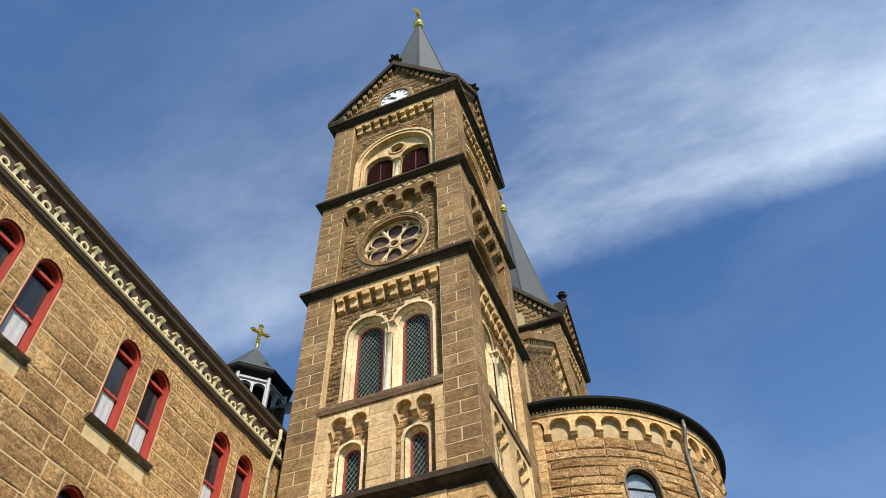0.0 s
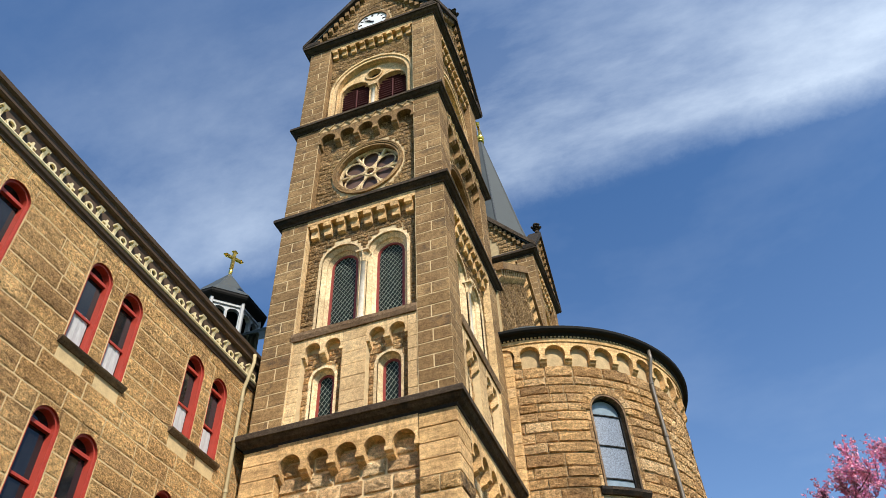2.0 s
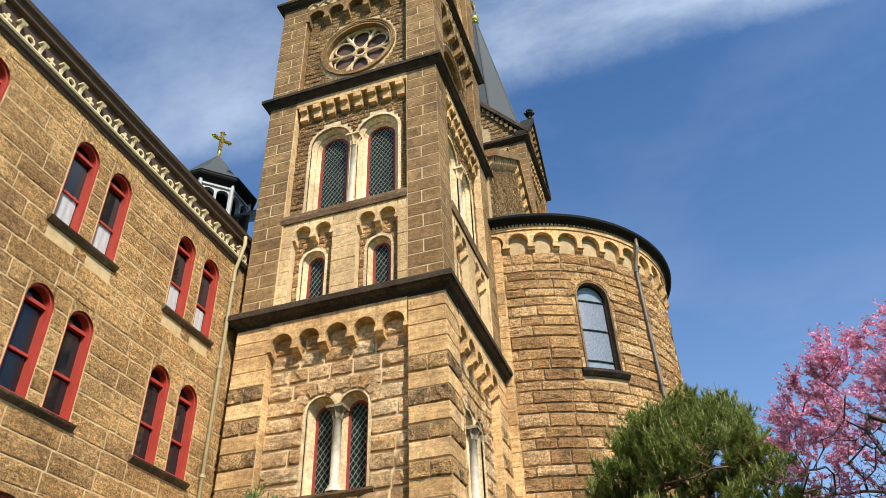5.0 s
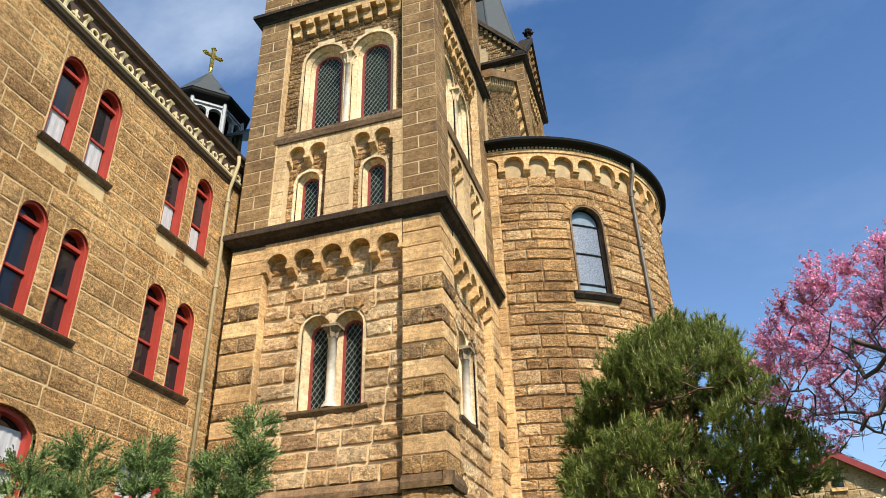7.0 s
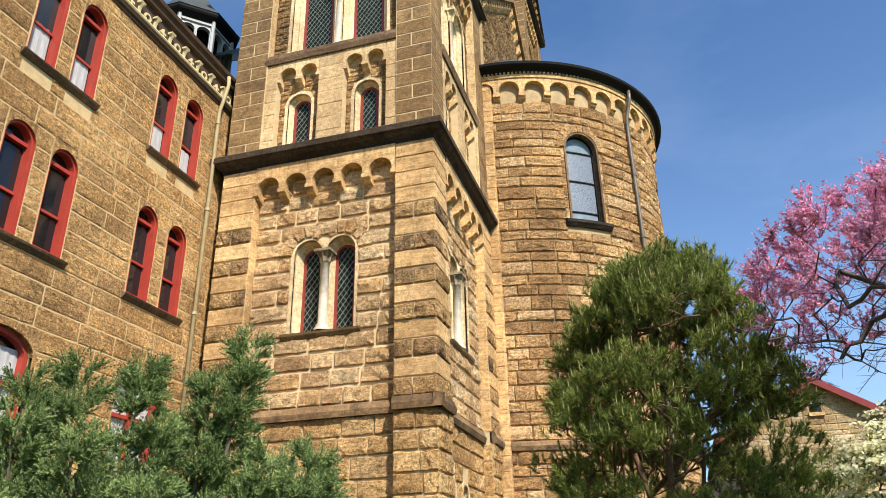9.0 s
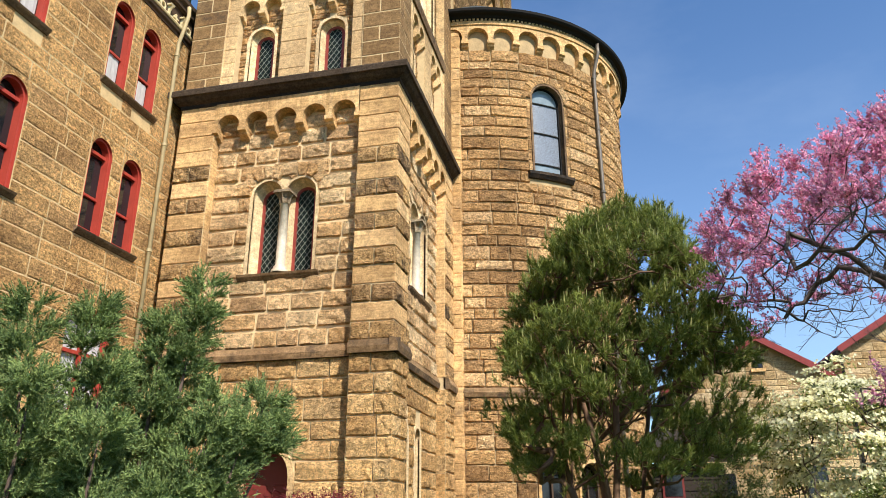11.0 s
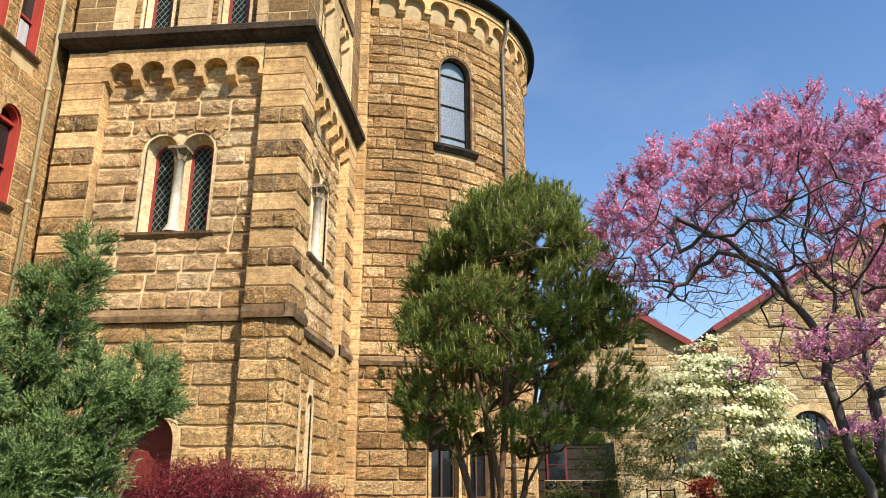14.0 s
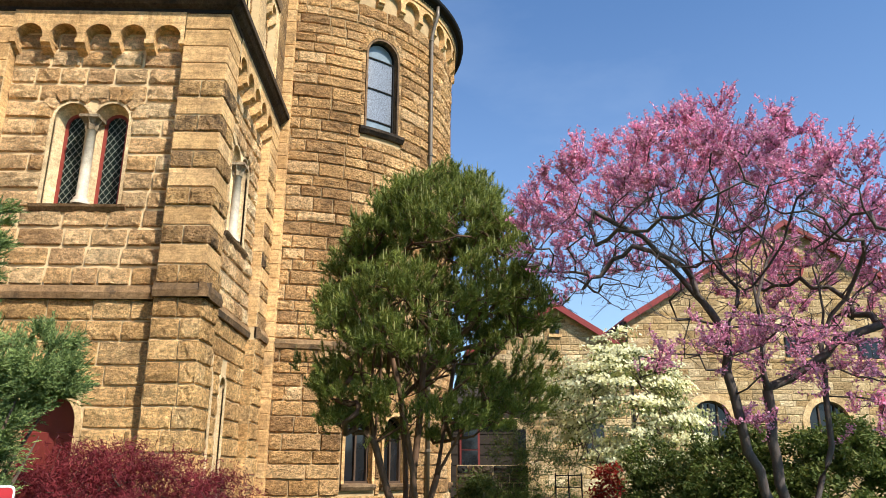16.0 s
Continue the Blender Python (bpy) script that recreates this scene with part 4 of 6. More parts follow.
            for e0, e1 in ((-PH, panels[0][0]), (panels[0][1], panels[1][0]), (panels[1][1], PH)):
                b = Build()
                bar(b, f, e0, e1, 12.6, 15.75, -REC, -0.05)
                pier = part("pier", b, M["mortar"], t, "smooth pale stone pier")
                masonry(f, courses(e0, e1, 12.62, 15.7, 0.44, (0.5, 0.75), rng, (), 0, 0.012), -0.05, 0.05, "smooth", M["trim"], pier, rng, False)
            for (u0, u1), a in zip(panels, st2a):
                masonry(f, courses(u0, u1, 12.6, 15.3, 0.22, (0.2, 0.45), rng, [a], 0.05, 0.012, 0.3), -REC, 0.05, "rock", M["rock"], wall, rng, False)
                arcade(f, u0, u1, 2, 15.75, 15.12, 0.12, -REC, -0.035, t, M["trim"])
                leaded_window(f, [a], -REC, 0.22, t, 0.12)
            b = Build()
            moulding(b, f, -PH - 0.05, PH, [(15.70, -REC), (15.70, 0.02), (15.85, 0.06), (15.97, 0.06), (16.05, -REC)])
            part("string_course", b, M["sill"], t, "dark stone string course")
            # paired windows
            masonry(f, courses(-PH, PH, 16.0, 20.6, 0.21, (0.2, 0.5), rng, st2b, 0.09, 0.012, 0.3), -REC, 0.05, "rock", M["upper_rock"], wall, rng, False)
            leaded_window(f, st2b, -REC, 0.34, t, 0.25, 0.09, True, "midred", 2)
            modillions(f, -PH, PH, 8, 21.1, 0.85, -REC, 0.02, t, M["ashlar"])
        cornice(f, HW, 21.1, 21.45, 0.26, t)
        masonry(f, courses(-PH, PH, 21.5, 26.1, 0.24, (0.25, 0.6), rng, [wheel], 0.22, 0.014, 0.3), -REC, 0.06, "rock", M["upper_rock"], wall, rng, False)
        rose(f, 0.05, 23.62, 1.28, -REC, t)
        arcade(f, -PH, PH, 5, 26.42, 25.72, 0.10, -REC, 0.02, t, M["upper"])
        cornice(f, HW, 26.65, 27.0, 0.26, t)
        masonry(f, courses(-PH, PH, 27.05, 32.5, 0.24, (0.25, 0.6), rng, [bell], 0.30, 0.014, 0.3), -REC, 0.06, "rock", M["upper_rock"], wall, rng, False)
        belfry(f, -REC, t)
        zigzag(f, -PH, PH, 26.36, 26.60, 0.05, t)
        modillions(f, -PH, PH, 9, 33.0, 0.75, -REC, 0.02, t, M["ashlar"])
        for s in (-1, 1):
            u0, u1 = sorted((s * (HW + 0.015), s * PH))
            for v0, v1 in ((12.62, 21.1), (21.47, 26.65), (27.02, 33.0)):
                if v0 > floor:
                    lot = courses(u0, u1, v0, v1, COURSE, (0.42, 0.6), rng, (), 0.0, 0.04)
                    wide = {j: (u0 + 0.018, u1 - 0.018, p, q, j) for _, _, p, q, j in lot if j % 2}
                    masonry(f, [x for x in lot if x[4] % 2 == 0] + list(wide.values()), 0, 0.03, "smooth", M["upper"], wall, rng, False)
        cornice(f, HW, 33.0, 33.4, 0.30, t)
        gable(f, HW, 33.4, 37.55, 0.0, t, rng, name == "front")
        if whole and name == "front":
            clock(f, 0.06, 34.08, 0.76, 0.03, t)
    # crossing roofs behind the gables
    for k, n in enumerate(("front", "right")):
        f = F[n]
        b = Build()
        e = 2 * HW
        for s in (-1, 1):
            b.hexa([f(s * (HW + 0.2), 33.3, -e - 0.2), f(0, 37.6, -e - 0.2), f(0, 37.75, -e - 0.2), f(s * (HW + 0.2), 33.45, -e - 0.2), f(s * (HW + 0.2), 33.3, 0.2), f(0, 37.6, 0.2), f(0, 37.75, 0.2), f(s * (HW + 0.2), 33.45, 0.2)])
        part("roof", b, M["slate"], t, "slate grey gable roof")
    b = Build()
    b.lathe((cx, cy, 0), [(2.82, 33.5), (2.82, 36.2), (2.42, 38.0), (0.16, 49.6)], 8, math.pi / 8)
    part("spire", b, M["slate"], t, "tall eight-sided grey metal spire")
    for k in range(8):
        a = math.pi / 8 + k * math.pi / 4
        b = Build()
        b.tube([(cx + r * math.cos(a), cy + r * math.sin(a), z) for r, z in ((2.82, 36.2), (2.42, 38.0), (0.16, 49.6))], [0.075, 0.065, 0.04], 5)
        part("seam", b, M["seam"], t)
    cross_and_ball((cx, cy, 49.72), t)
    for ob in t.children:
        ob.matrix_parent_inverse = inv
    return t


main_tower = tower(TX, TY, "tall square sandstone tower with clock gable and grey spire", True)
twin_tower = tower(TX + 0.18, 35.7, "matching sandstone tower with grey spire behind the apse", False)


def door_leaf():
    f = faces_of(TX, TY)["front"]
    d = Arch(-0.05, 0.66, 0.0, 2.5)
    b = Build()
    reveal(b, f, d, -REC, -REC - 0.55, False)
    band(b, f, d, 0, 0.14, -REC - 0.05, -REC + 0.03)
    ob = tagged(new("door_1", b.mesh("door_1", M["trim"])), "dark red wooden church door in a stone arch", "door", kind="structure")
    b = Build()
    w = -REC - 0.5
    filled(b, f, d, w)
    for u0, u1, v0, v1 in ((-0.66, -0.10, 0.12, 1.1), (-0.66, -0.10, 1.25, 2.35), (0.0, 0.56, 0.12, 1.1), (0.0, 0.56, 1.25, 2.35)):
        bar(b, f, u0 + 0.03, u1 - 0.03, v0, v1, w, w + 0.035, 1, 0.02)
    leaf = part("leaf", b, M["darkred"], ob, "dark red panelled leaf")
    b = Build()
    p = f(-0.10, 1.05, w + 0.06)
    b.tube([p, p + Vector((0, 0, 0.2))], [0.015, 0.015], 6)
    part("handle", b, M["black"], leaf)


door_leaf()


def niche_backs():
    f = faces_of(TX, TY)["right"]
    for a in (Arch(-1.1, 0.26, 0.9, 3.55), Arch(0.1, 0.26, 0.9, 3.55)):
        b = Build()
        reveal(b, f, a, -REC, -REC - 0.36)
        filled(b, f, a, -REC - 0.36)
        band(b, f, a, 0, 0.11, -REC - 0.04, -REC + 0.03)
        ob = part("niche", b, M["jamb"], main_tower, "round-headed blind stone niche")
        ob.matrix_parent_inverse = Matrix.Translation((-TX, -TY, 0))


niche_backs()

# ---- apse ----
AX, AY, AR = -5.1, 27.85, 5.9


def apse():
    rng = random.Random(21)
    t = thing("church_apse", "round sandstone apse with arched windows and dark eaves", "apse", (AX, AY, 0))
    f = Round((AX, AY, 0), AR)
    D = AR * math.pi / 180
    tall = [Arch(D * p, 0.60, 12.62, 15.5) for p in (35.6, 90, 144.4)]
    low = [Arch(D * p, 0.45, 1.2, 2.75) for p in (31.3, 44.0, 84, 96.7)]
    b = Build()
    sheet(b, f, -8 * D, 188 * D, 0, 18.75, 0, tall + low, 0.45)
    wall = part("wall", b, M["mortar_joint"], t, "curved rock-faced sandstone wall")
    lower = courses(-4 * D, 184 * D, 0.05, 5.05, 0.42, (0.45, 1.35), rng, low, 0.12, 0.018, 0.22)
    upper = courses(-4 * D, 184 * D, 5.33, 17.35, 0.40, (0.45, 1.3), rng, tall, 0.20, 0.018, 0.25)
    near = [x for x in lower + upper if x[0] < 70 * D]
    near_low = [x for x in near if x[2] > 5.2 and x[2] < 15.6]
    rest = [x for x in lower + upper if x not in near_low]
    masonry(f, near_low[:300], 0, 0.088, "rock", M["rock"], wall, rng)
    masonry(f, near_low[300:] + rest, 0, 0.088, "rock", M["rock"], wall, rng, False)
    b = Build()
    moulding(b, f, -8 * D, 188 * D, [(5.05, -0.05), (5.05, 0.10), (5.18, 0.15), (5.30, 0.12), (5.36, -0.05)], 60)
    part("string_course", b, M["string"], t, "moulded brown stone string course")
    for a in tall:
        b = Build()
        reveal(b, f, a, 0.02, -0.25)
        band(b, f, a, 0.0, 0.07, -0.05, 0.06)
        win = part("window", b, M["sill"], t, "tall round-headed stained glass window")
        b = Build()
        filled(b, f, Arch(a.c, a.r, a.p - 0.05, a.p), -0.22)
        part("pane", b, M["stained_top"], win, "plain blue glass head")
        for v0, v1, mt in ((a.s, a.s + 0.45, "stained_top"), (a.s + 0.45, a.s + 1.65, "stained"), (a.s + 1.65, a.p - 0.05, "stained")):
            b = Build()
            bar(b, f, a.c - a.r, a.c + a.r, v0, v1, -0.24, -0.22, 4)
            part("pane", b, M[mt], win, "pale patterned stained glass")
        b = Build()
        for v in (a.s + 0.45, a.s + 1.65, a.p - 0.05):
            bar(b, f, a.c - a.r, a.c + a.r, v - 0.022, v + 0.022, -0.22, -0.18, 4)
        band(b, f, a, -0.05, 0.0, -0.24, -0.15)
        part("frame", b, M["black"], win, "thin dark metal bars")
        for k in range(11):
            g = math.pi * (k + 0.5) / 11
            q = Build()
            ring = [(a.c - r0 * math.cos(h), a.p + r0 * math.sin(h)) for r0, h in ((0.68, g - 0.13), (0.68, g + 0.13), (0.98, g + 0.125), (0.98, g - 0.125))]
            q.hexa([f(*p, -0.02) for p in ring] + [f(*p, 0.075 + rng.uniform(-0.015, 0.02)) for p in ring])
            part("voussoir", q, M["rock"], wall)
        for s in (-1, 1):
            u0, u1 = sorted((a.c + s * 0.665, a.c + s * 0.81))
            masonry(f, courses(u0, u1, 12.66, 15.46, 0.40, (0.3, 0.4), rng), 0, 0.06, "smooth", M["rock"], wall, rng, False)
        b = Build()
        moulding(b, f, a.c - 0.85, a.c + 0.85, [(12.38, -0.05), (12.38, 0.10), (12.50, 0.20), (12.60, 0.20), (12.66, -0.05)], 5)
        part("sill", b, M["cornice"], win, "dark projecting sill")
    for a in low:
        b = Build()
        reveal(b, f, a, 0.02, -0.3)
        band(b, f, a, 0.0, 0.09, -0.05, 0.07)
        win = part("window", b, M["ashlar"], t, "low round-headed window with brown frame")
        for k in range(7):
            g = math.pi * (k + 0.5) / 7
            q = Build()
            ring = [(a.c - r0 * math.cos(h), a.p + r0 * math.sin(h)) for r0, h in ((0.49, g - 0.21), (0.49, g + 0.21), (0.84, g + 0.215), (0.84, g - 0.215))]
            q.hexa([f(*p, -0.02) for p in ring] + [f(*p, 0.06 + rng.uniform(-0.015, 0.02)) for p in ring])
            part("voussoir", q, M["rock"], wall)
        b = Build()
        band(b, f, a, -0.07, 0.0, -0.3, -0.18)
        bar(b, f, a.c - 0.03, a.c + 0.03, a.s, a.p + 0.3, -0.29, -0.2)
        bar(b, f, a.c - a.r, a.c + a.r, a.s, a.s + 0.08, -0.29, -0.16)
        part("frame", b, M["brown"], win, "brown painted frame")
        b = Build()
        filled(b, f, a, -0.28)
        part("pane", b, M["sash"], win)
        b = Build()
        moulding(b, f, a.c - 0.55, a.c + 0.55, [(1.02, -0.05), (1.02, 0.10), (1.12, 0.16), (1.18, 0.16), (1.22, -0.05)], 4)
        part("sill", b, M["sill"], win)
    # corbel table and eaves
    g = Round((AX, AY, 0), AR)
    n = 21
    arcade(g, -1.5 * D, 181 * D, n, 18.28, 17.62, 0.16, -0.02, 0.22, t, M["ashlar"])
    b = Build()
    moulding(b, f, -6 * D, 186 * D, [(18.26, 0.0), (18.26, 0.26), (18.40, 0.28), (18.40, 0.0)], 70)
    part("band", b, M["ashlar"], t, "smooth stone band")
    b = Build()
    k = -5 * D
    while k < 185 * D:
        bar(b, f, k, k + 0.075, 18.40, 18.51, 0.0, 0.285, 1, 0.02)
        k += 0.14
    part("dentil_band", b, M["trim"], t, "small pale stone dentils")
    b = Build()
    moulding(b, f, -8 * D, 188 * D, [(18.50, -0.1), (18.50, 0.30), (18.58, 0.36), (18.60, 0.50), (18.66, 0.56), (18.75, 0.58), (18.78, 0.50), (18.80, -0.1)], 80)
    part("gutter", b, M["black"], t, "dark curved eaves gutter")
    b = Build()
    k = 56
    b.lathe((AX, AY, 0), [(AR + 0.54, 18.77), (0.05, 23.9)], k, 0, -math.pi / 2 - 0.15, math.pi / 2 + 0.15)
    b.lathe((AX, AY, 0), [(AR + 0.54, 18.70), (0.05, 23.8)], k, 0, -math.pi / 2 - 0.15, math.pi / 2 + 0.15)
    part("roof", b, M["slate"], t, "slate half-cone roof")
    # rain pipe with its brackets
    u = 57.9 * D
    b = Build()
    b.tube([f(u, 18.6, 0.42), f(u, 18.2, 0.42), f(u, 17.9, 0.32), f(u, 17.4, 0.17), f(u, 16.8, 0.15), f(u, 5.7, 0.15), f(u, 5.4, 0.22), f(u, 5.0, 0.22), f(u, 4.8, 0.15), f(u, 0.1, 0.15)], [0.07] * 10, 10)
    pipe = part("downpipe", b, M["pipe"], t, "grey metal rain pipe", True)
    for v in (2.2, 4.4, 7.5, 10.0, 12.5, 15.0, 17.2):
        b = Build()
        b.lathe(f(u, v, 0.15), [(0.07, -0.04), (0.095, -0.035), (0.095, 0.035), (0.07, 0.04)], 10)
        part("bracket", b, M["pipe"], pipe)
    # narrow pier where the apse meets the tower
    q = Flat((TX + HW, TY + HW + 0.35, 0), (0, 1, 0), (1, 0, 0))
    b = Build()
    b.box(TX + HW - 0.6, TX + HW + 0.30, TY + HW + 0.02, TY + HW + 0.62, 0, 18.3)
    pier = part("pier", b, M["ashlar"], t, "narrow smooth stone pier")
    fr = Flat((TX + HW - 0.15, TY + HW + 0.02, 0), (1, 0, 0), (0, -1, 0))
    sd = Flat((TX + HW + 0.30, TY + HW + 0.32, 0), (0, 1, 0), (1, 0, 0))
    masonry(sd, courses(-0.30, 0.30, 0.0, 18.3, 0.45, (0.6, 0.7), rng), 0, 0.05, "smooth", M["ashlar"], pier, rng, False)
    masonry(fr, courses(-0.45, 0.45, 0.0, 18.3, 0.45, (0.9, 1.0), rng), 0, 0.05, "smooth", M["ashlar"], pier, rng, False)
    for ob in t.children:
        ob.matrix_parent_inverse = Matrix.Translation((-AX, -AY, 0))
    return t


apse()


def choir_gable():
    """The gable wall between the towers, above the apse."""
    rng = random.Random(31)
    t = thing("choir_gable", "rough sandstone gable wall between the two towers", "gable", (TX + HW + 0.10, AY, 0))
    f = Flat((TX + HW + 0.10, AY, 0), (0, 1, 0), (1, 0, 0))
    apex, slope, half = 27.3, 0.82, 6.02
    b = Build()
    pts = [(-half, 0), (half, 0), (half, apex - half * slope), (0, apex), (-half, apex - half * slope)]
    b.add([f(*p, 0) for p in pts] + [f(*p, -0.6) for p in pts], [(0, 1, 2, 3, 4), (9, 8, 7, 6, 5)] + [(i, i + 5, (i + 1) % 5 + 5, (i + 1) % 5) for i in range(5)])
    wall = part("wall", b, M["mortar_dark"], t)
    blocks = []
    v = 18.6
    while v < apex - 0.6:
        e = min(half, (apex - v - 0.3) / slope - 0.25)
        blocks += [(a, c, p, q, 0) for a, c, p, q, _ in courses(-e, e, v, v + 0.3, 0.3, (0.3, 0.7), rng)]
        v += 0.3
    masonry(f, blocks, 0, 0.08, "rock", M["upper_rock"], wall, rng, False)
    for s in (-1, 1):
        b = Build()
        q = [(s * half, apex - half * slope - 0.1), (0, apex - 0.1), (0, apex + 0.3), (s * half, apex - half * slope + 0.3)]
        b.hexa([f(*p, -0.6) for p in q] + [f(*p, 0.35) for p in q])
        part("coping", b, M["upper"], t, "raked stone coping")
        for k in range(13):
            b = Build()
            x = (k + 0.5) / 13 * half
            z = apex - x * slope
            b.hexa([f(s * x - 0.11, z - 0.75, 0), f(s * x + 0.11, z - 0.75, 0), f(s * x + 0.11, z, 0), f(s * x - 0.11, z, 0), f(s * x - 0.11, z - 0.5, 0.22), f(s * x + 0.11, z - 0.5, 0.22), f(s * x + 0.11, z, 0.22), f(s * x - 0.11, z, 0.22)])
            part("bracket", b, M["ashlar"], t)
    b = Build()
    for s in (-1, 1):
        q = [(s * half, apex - half * slope + 0.1), (0, apex + 0.1), (0, apex + 0.25), (s * half, apex - half * slope + 0.25)]
        b.hexa([f(*p, -14) for p in q] + [f(*p, -0.5) for p in q])
    part("roof", b, M["slate"], t, "slate nave roof")
    for ob in t.children:
        ob.matrix_parent_inverse = Matrix.Translation((-(TX + HW + 0.10), -AY, 0))


choir_gable()

# ---- abbey wing ----
class Box:
    def __init__(self, u, v, hw, hh):
        self.u, self.v, self.hw, self.hh = u, v, hw, hh

    def blocked(self, a, b, grow=0.0):
        if b <= self.v - self.hh - grow or a >= self.v + self.hh + grow:
            return None
        return self.u - self.hw - grow, self.u + self.hw + grow


WX = -11.37


def sash_window(f, a, w, parent, rng, blind):
    b = Build()
    reveal(b, f, a, w + 0.016, w - 0.26)
    win = part("window", b, M["red"], parent, "narrow round-headed sash window with red frame")
    b = Build()
    band(b, f, a, -0.055, -0.004, w - 0.25, w - 0.04)
    bar(b, f, a.c - a.r, a.c + a.r, a.s + 0.004, a.s + 0.09, w - 0.25, w - 0.06)
    bar(b, f, a.c - a.r + 0.05, a.c + a.r - 0.05, a.p - 0.04, a.p + 0.04, w - 0.25, w - 0.12)
    part("frame", b, M["red"], win, "bright red painted frame")
    mid = a.s + (a.p - a.s) * 0.46
    b = Build()
    bar(b, f, a.c - a.r + 0.07, a.c + a.r - 0.07, mid - 0.03, mid + 0.03, w - 0.245, w - 0.16)
    part("sash", b, M["red"], win, "red sash rails")
    b = Build()
    filled(b, f, Arch(a.c, a.r, a.s + 0.01, a.p), w - 0.22)
    part("pane", b, M["sash"], win, "dark window glass")
    if blind:
        top = a.s + (a.p - a.s) * blind
        b = Build()
        n = 6
        for k in range(n):
            u0, u1 = a.c + (a.r - 0.09) * (2 * k / n - 1), a.c + (a.r - 0.09) * (2 * (k + 1) / n - 1)
            e0, e1 = (0.006, -0.004) if k % 2 else (-0.004, 0.006)
            b.quad(f(u0, a.s + 0.09, w - 0.205 + e0), f(u1, a.s + 0.09, w - 0.205 + e1), f(u1, top + rng.uniform(-0.02, 0.02), w - 0.205 + e1), f(u0, top + rng.uniform(-0.02, 0.02), w - 0.205 + e0))
        part("curtain", b, M["curtain"], win, "pale half curtain")
    return win


def wing():
    rng = random.Random(41)
    t = thing("abbey_wing", "long brown sandstone wing with red arched windows", "building", (WX, 5, 0))
    f = Flat((WX, 0, 0), (0, 1, 0), (1, 0, 0))
    y0, y1 = -14.0, 19.0
    bays = [13.87 - 3.885 * k for k in range(7)]
    up = [Arch(c + d, 0.36, 11.55, 13.58) for c in bays for d in (-0.58, 0.58)]
    mid = [Arch(c + d, 0.36, 7.70, 9.70) for c in bays for d in (-0.58, 0.58)]
    low = [Arch(c, 0.78, 3.4, 5.62, 0.42) for c in bays]
    b = Build()
    sheet(b, f, y0, y1, 0, 14.75, 0, up + mid + low, 3.0)
    b.quad(f(y0, 0, 0), f(y0, 14.75, 0), f(y0, 14.75, -12), f(y0, 0, -12))
    b.quad(f(y1, 0, 0), f(y1, 14.75, 0), f(y1, 14.75, -12), f(y1, 0, -12))
    b.quad(f(y0, 0, -12), f(y1, 0, -12), f(y1, 14.75, -12), f(y0, 14.75, -12))
    wall = part("wall", b, M["mortar_brown"], t, "brown tooled sandstone wall")
    row = 14.6 / 33
    heads = [(a, math.ceil((a.p + a.h + 0.06) / row) * row) for a in up + mid + low]
    plain_holes = [Box(a.c, (a.s - 0.1 + top) / 2, a.r + 0.03, (top - a.s + 0.1) / 2 - 0.002) for a, top in heads]
    for a, top in heads:
        b = Build()
        sheet(b, f, a.c - a.r - 0.025, a.c + a.r + 0.025, a.p - 0.05, top - 0.012, 0.016, [a])
        part("lintel", b, M["wing"], wall)
    blocks = courses(y0, y1, 0.0, 14.6, 0.44, (0.8, 1.55), rng, plain_holes, 0.0, 0.016)
    near = [x for x in blocks if x[0] > 8.2 and x[1] < 15.8 and x[2] > 3.4][:300]
    far = [x for x in blocks if x not in near]
    masonry(f, near, 0, 0.022, "rock", M["wing"], wall, rng)
    masonry(f, far, 0, 0.022, "rock", M["wing"], wall, rng, False)
    for k, a in enumerate(up + mid):
        win = sash_window(f, a, 0.0, t, rng, (0.46, 0.42, 0.5)[k % 3] if k < len(up) else 0)
    for c in bays:
        for v in (11.55, 7.70):
            sill(f, c - 1.07, c + 1.07, v, t, -0.02, "sill", 0.16)
    for k, a in enumerate(low):
        b = Build()
        reveal(b, f, a, 0.02, -0.28)
        band(b, f, a, 0.0, 0.06, -0.05, 0.03)
        win = part("window", b, M["wing"], t, "wide segment-headed window with red frame")
        b = Build()
        band(b, f, a, -0.10, 0.0, -0.28, -0.08)
        bar(b, f, a.c - 0.04, a.c + 0.04, a.s, a.p + 0.36, -0.26, -0.14)
        bar(b, f, a.c - a.r, a.c + a.r, a.p - 0.6, a.p - 0.52, -0.26, -0.14)
        bar(b, f, a.c - a.r, a.c + a.r, a.s, a.s + 0.1, -0.26, -0.10)
        part("frame", b, M["red"], win, "bright red painted frame")
        b = Build()
        filled(b, f, a, -0.24)
        part("pane", b, M["sash"], win)
        b = Build()
        n = 16
        for i in range(n):
            u0, u1 = a.c - a.r + 0.1 + (2 * a.r - 0.2) * i / n, a.c - a.r + 0.1 + (2 * a.r - 0.2) * (i + 1) / n
            e0, e1 = (0.012, 0.0) if i % 2 else (0.0, 0.012)
            b.quad(f(u0, a.s + 0.1, -0.225 + e0), f(u1, a.s + 0.1, -0.225 + e1), f(u1, a.p + 0.12, -0.225 + e1), f(u0, a.p + 0.12, -0.225 + e0))
        part("curtain", b, M["curtain"], win, "pale gathered curtain")
        sill(f, a.c - 1.0, a.c + 1.0, a.s, t, -0.02)
    # eaves: lower moulding, ornamented frieze, soffit and gutter
    b = Build()
    moulding(b, f, y0, 16.0, [(14.46, -0.05), (14.46, 0.04), (14.52, 0.05), (14.56, 0.10), (14.62, 0.12), (14.645, 0.12), (14.65, -0.05)])
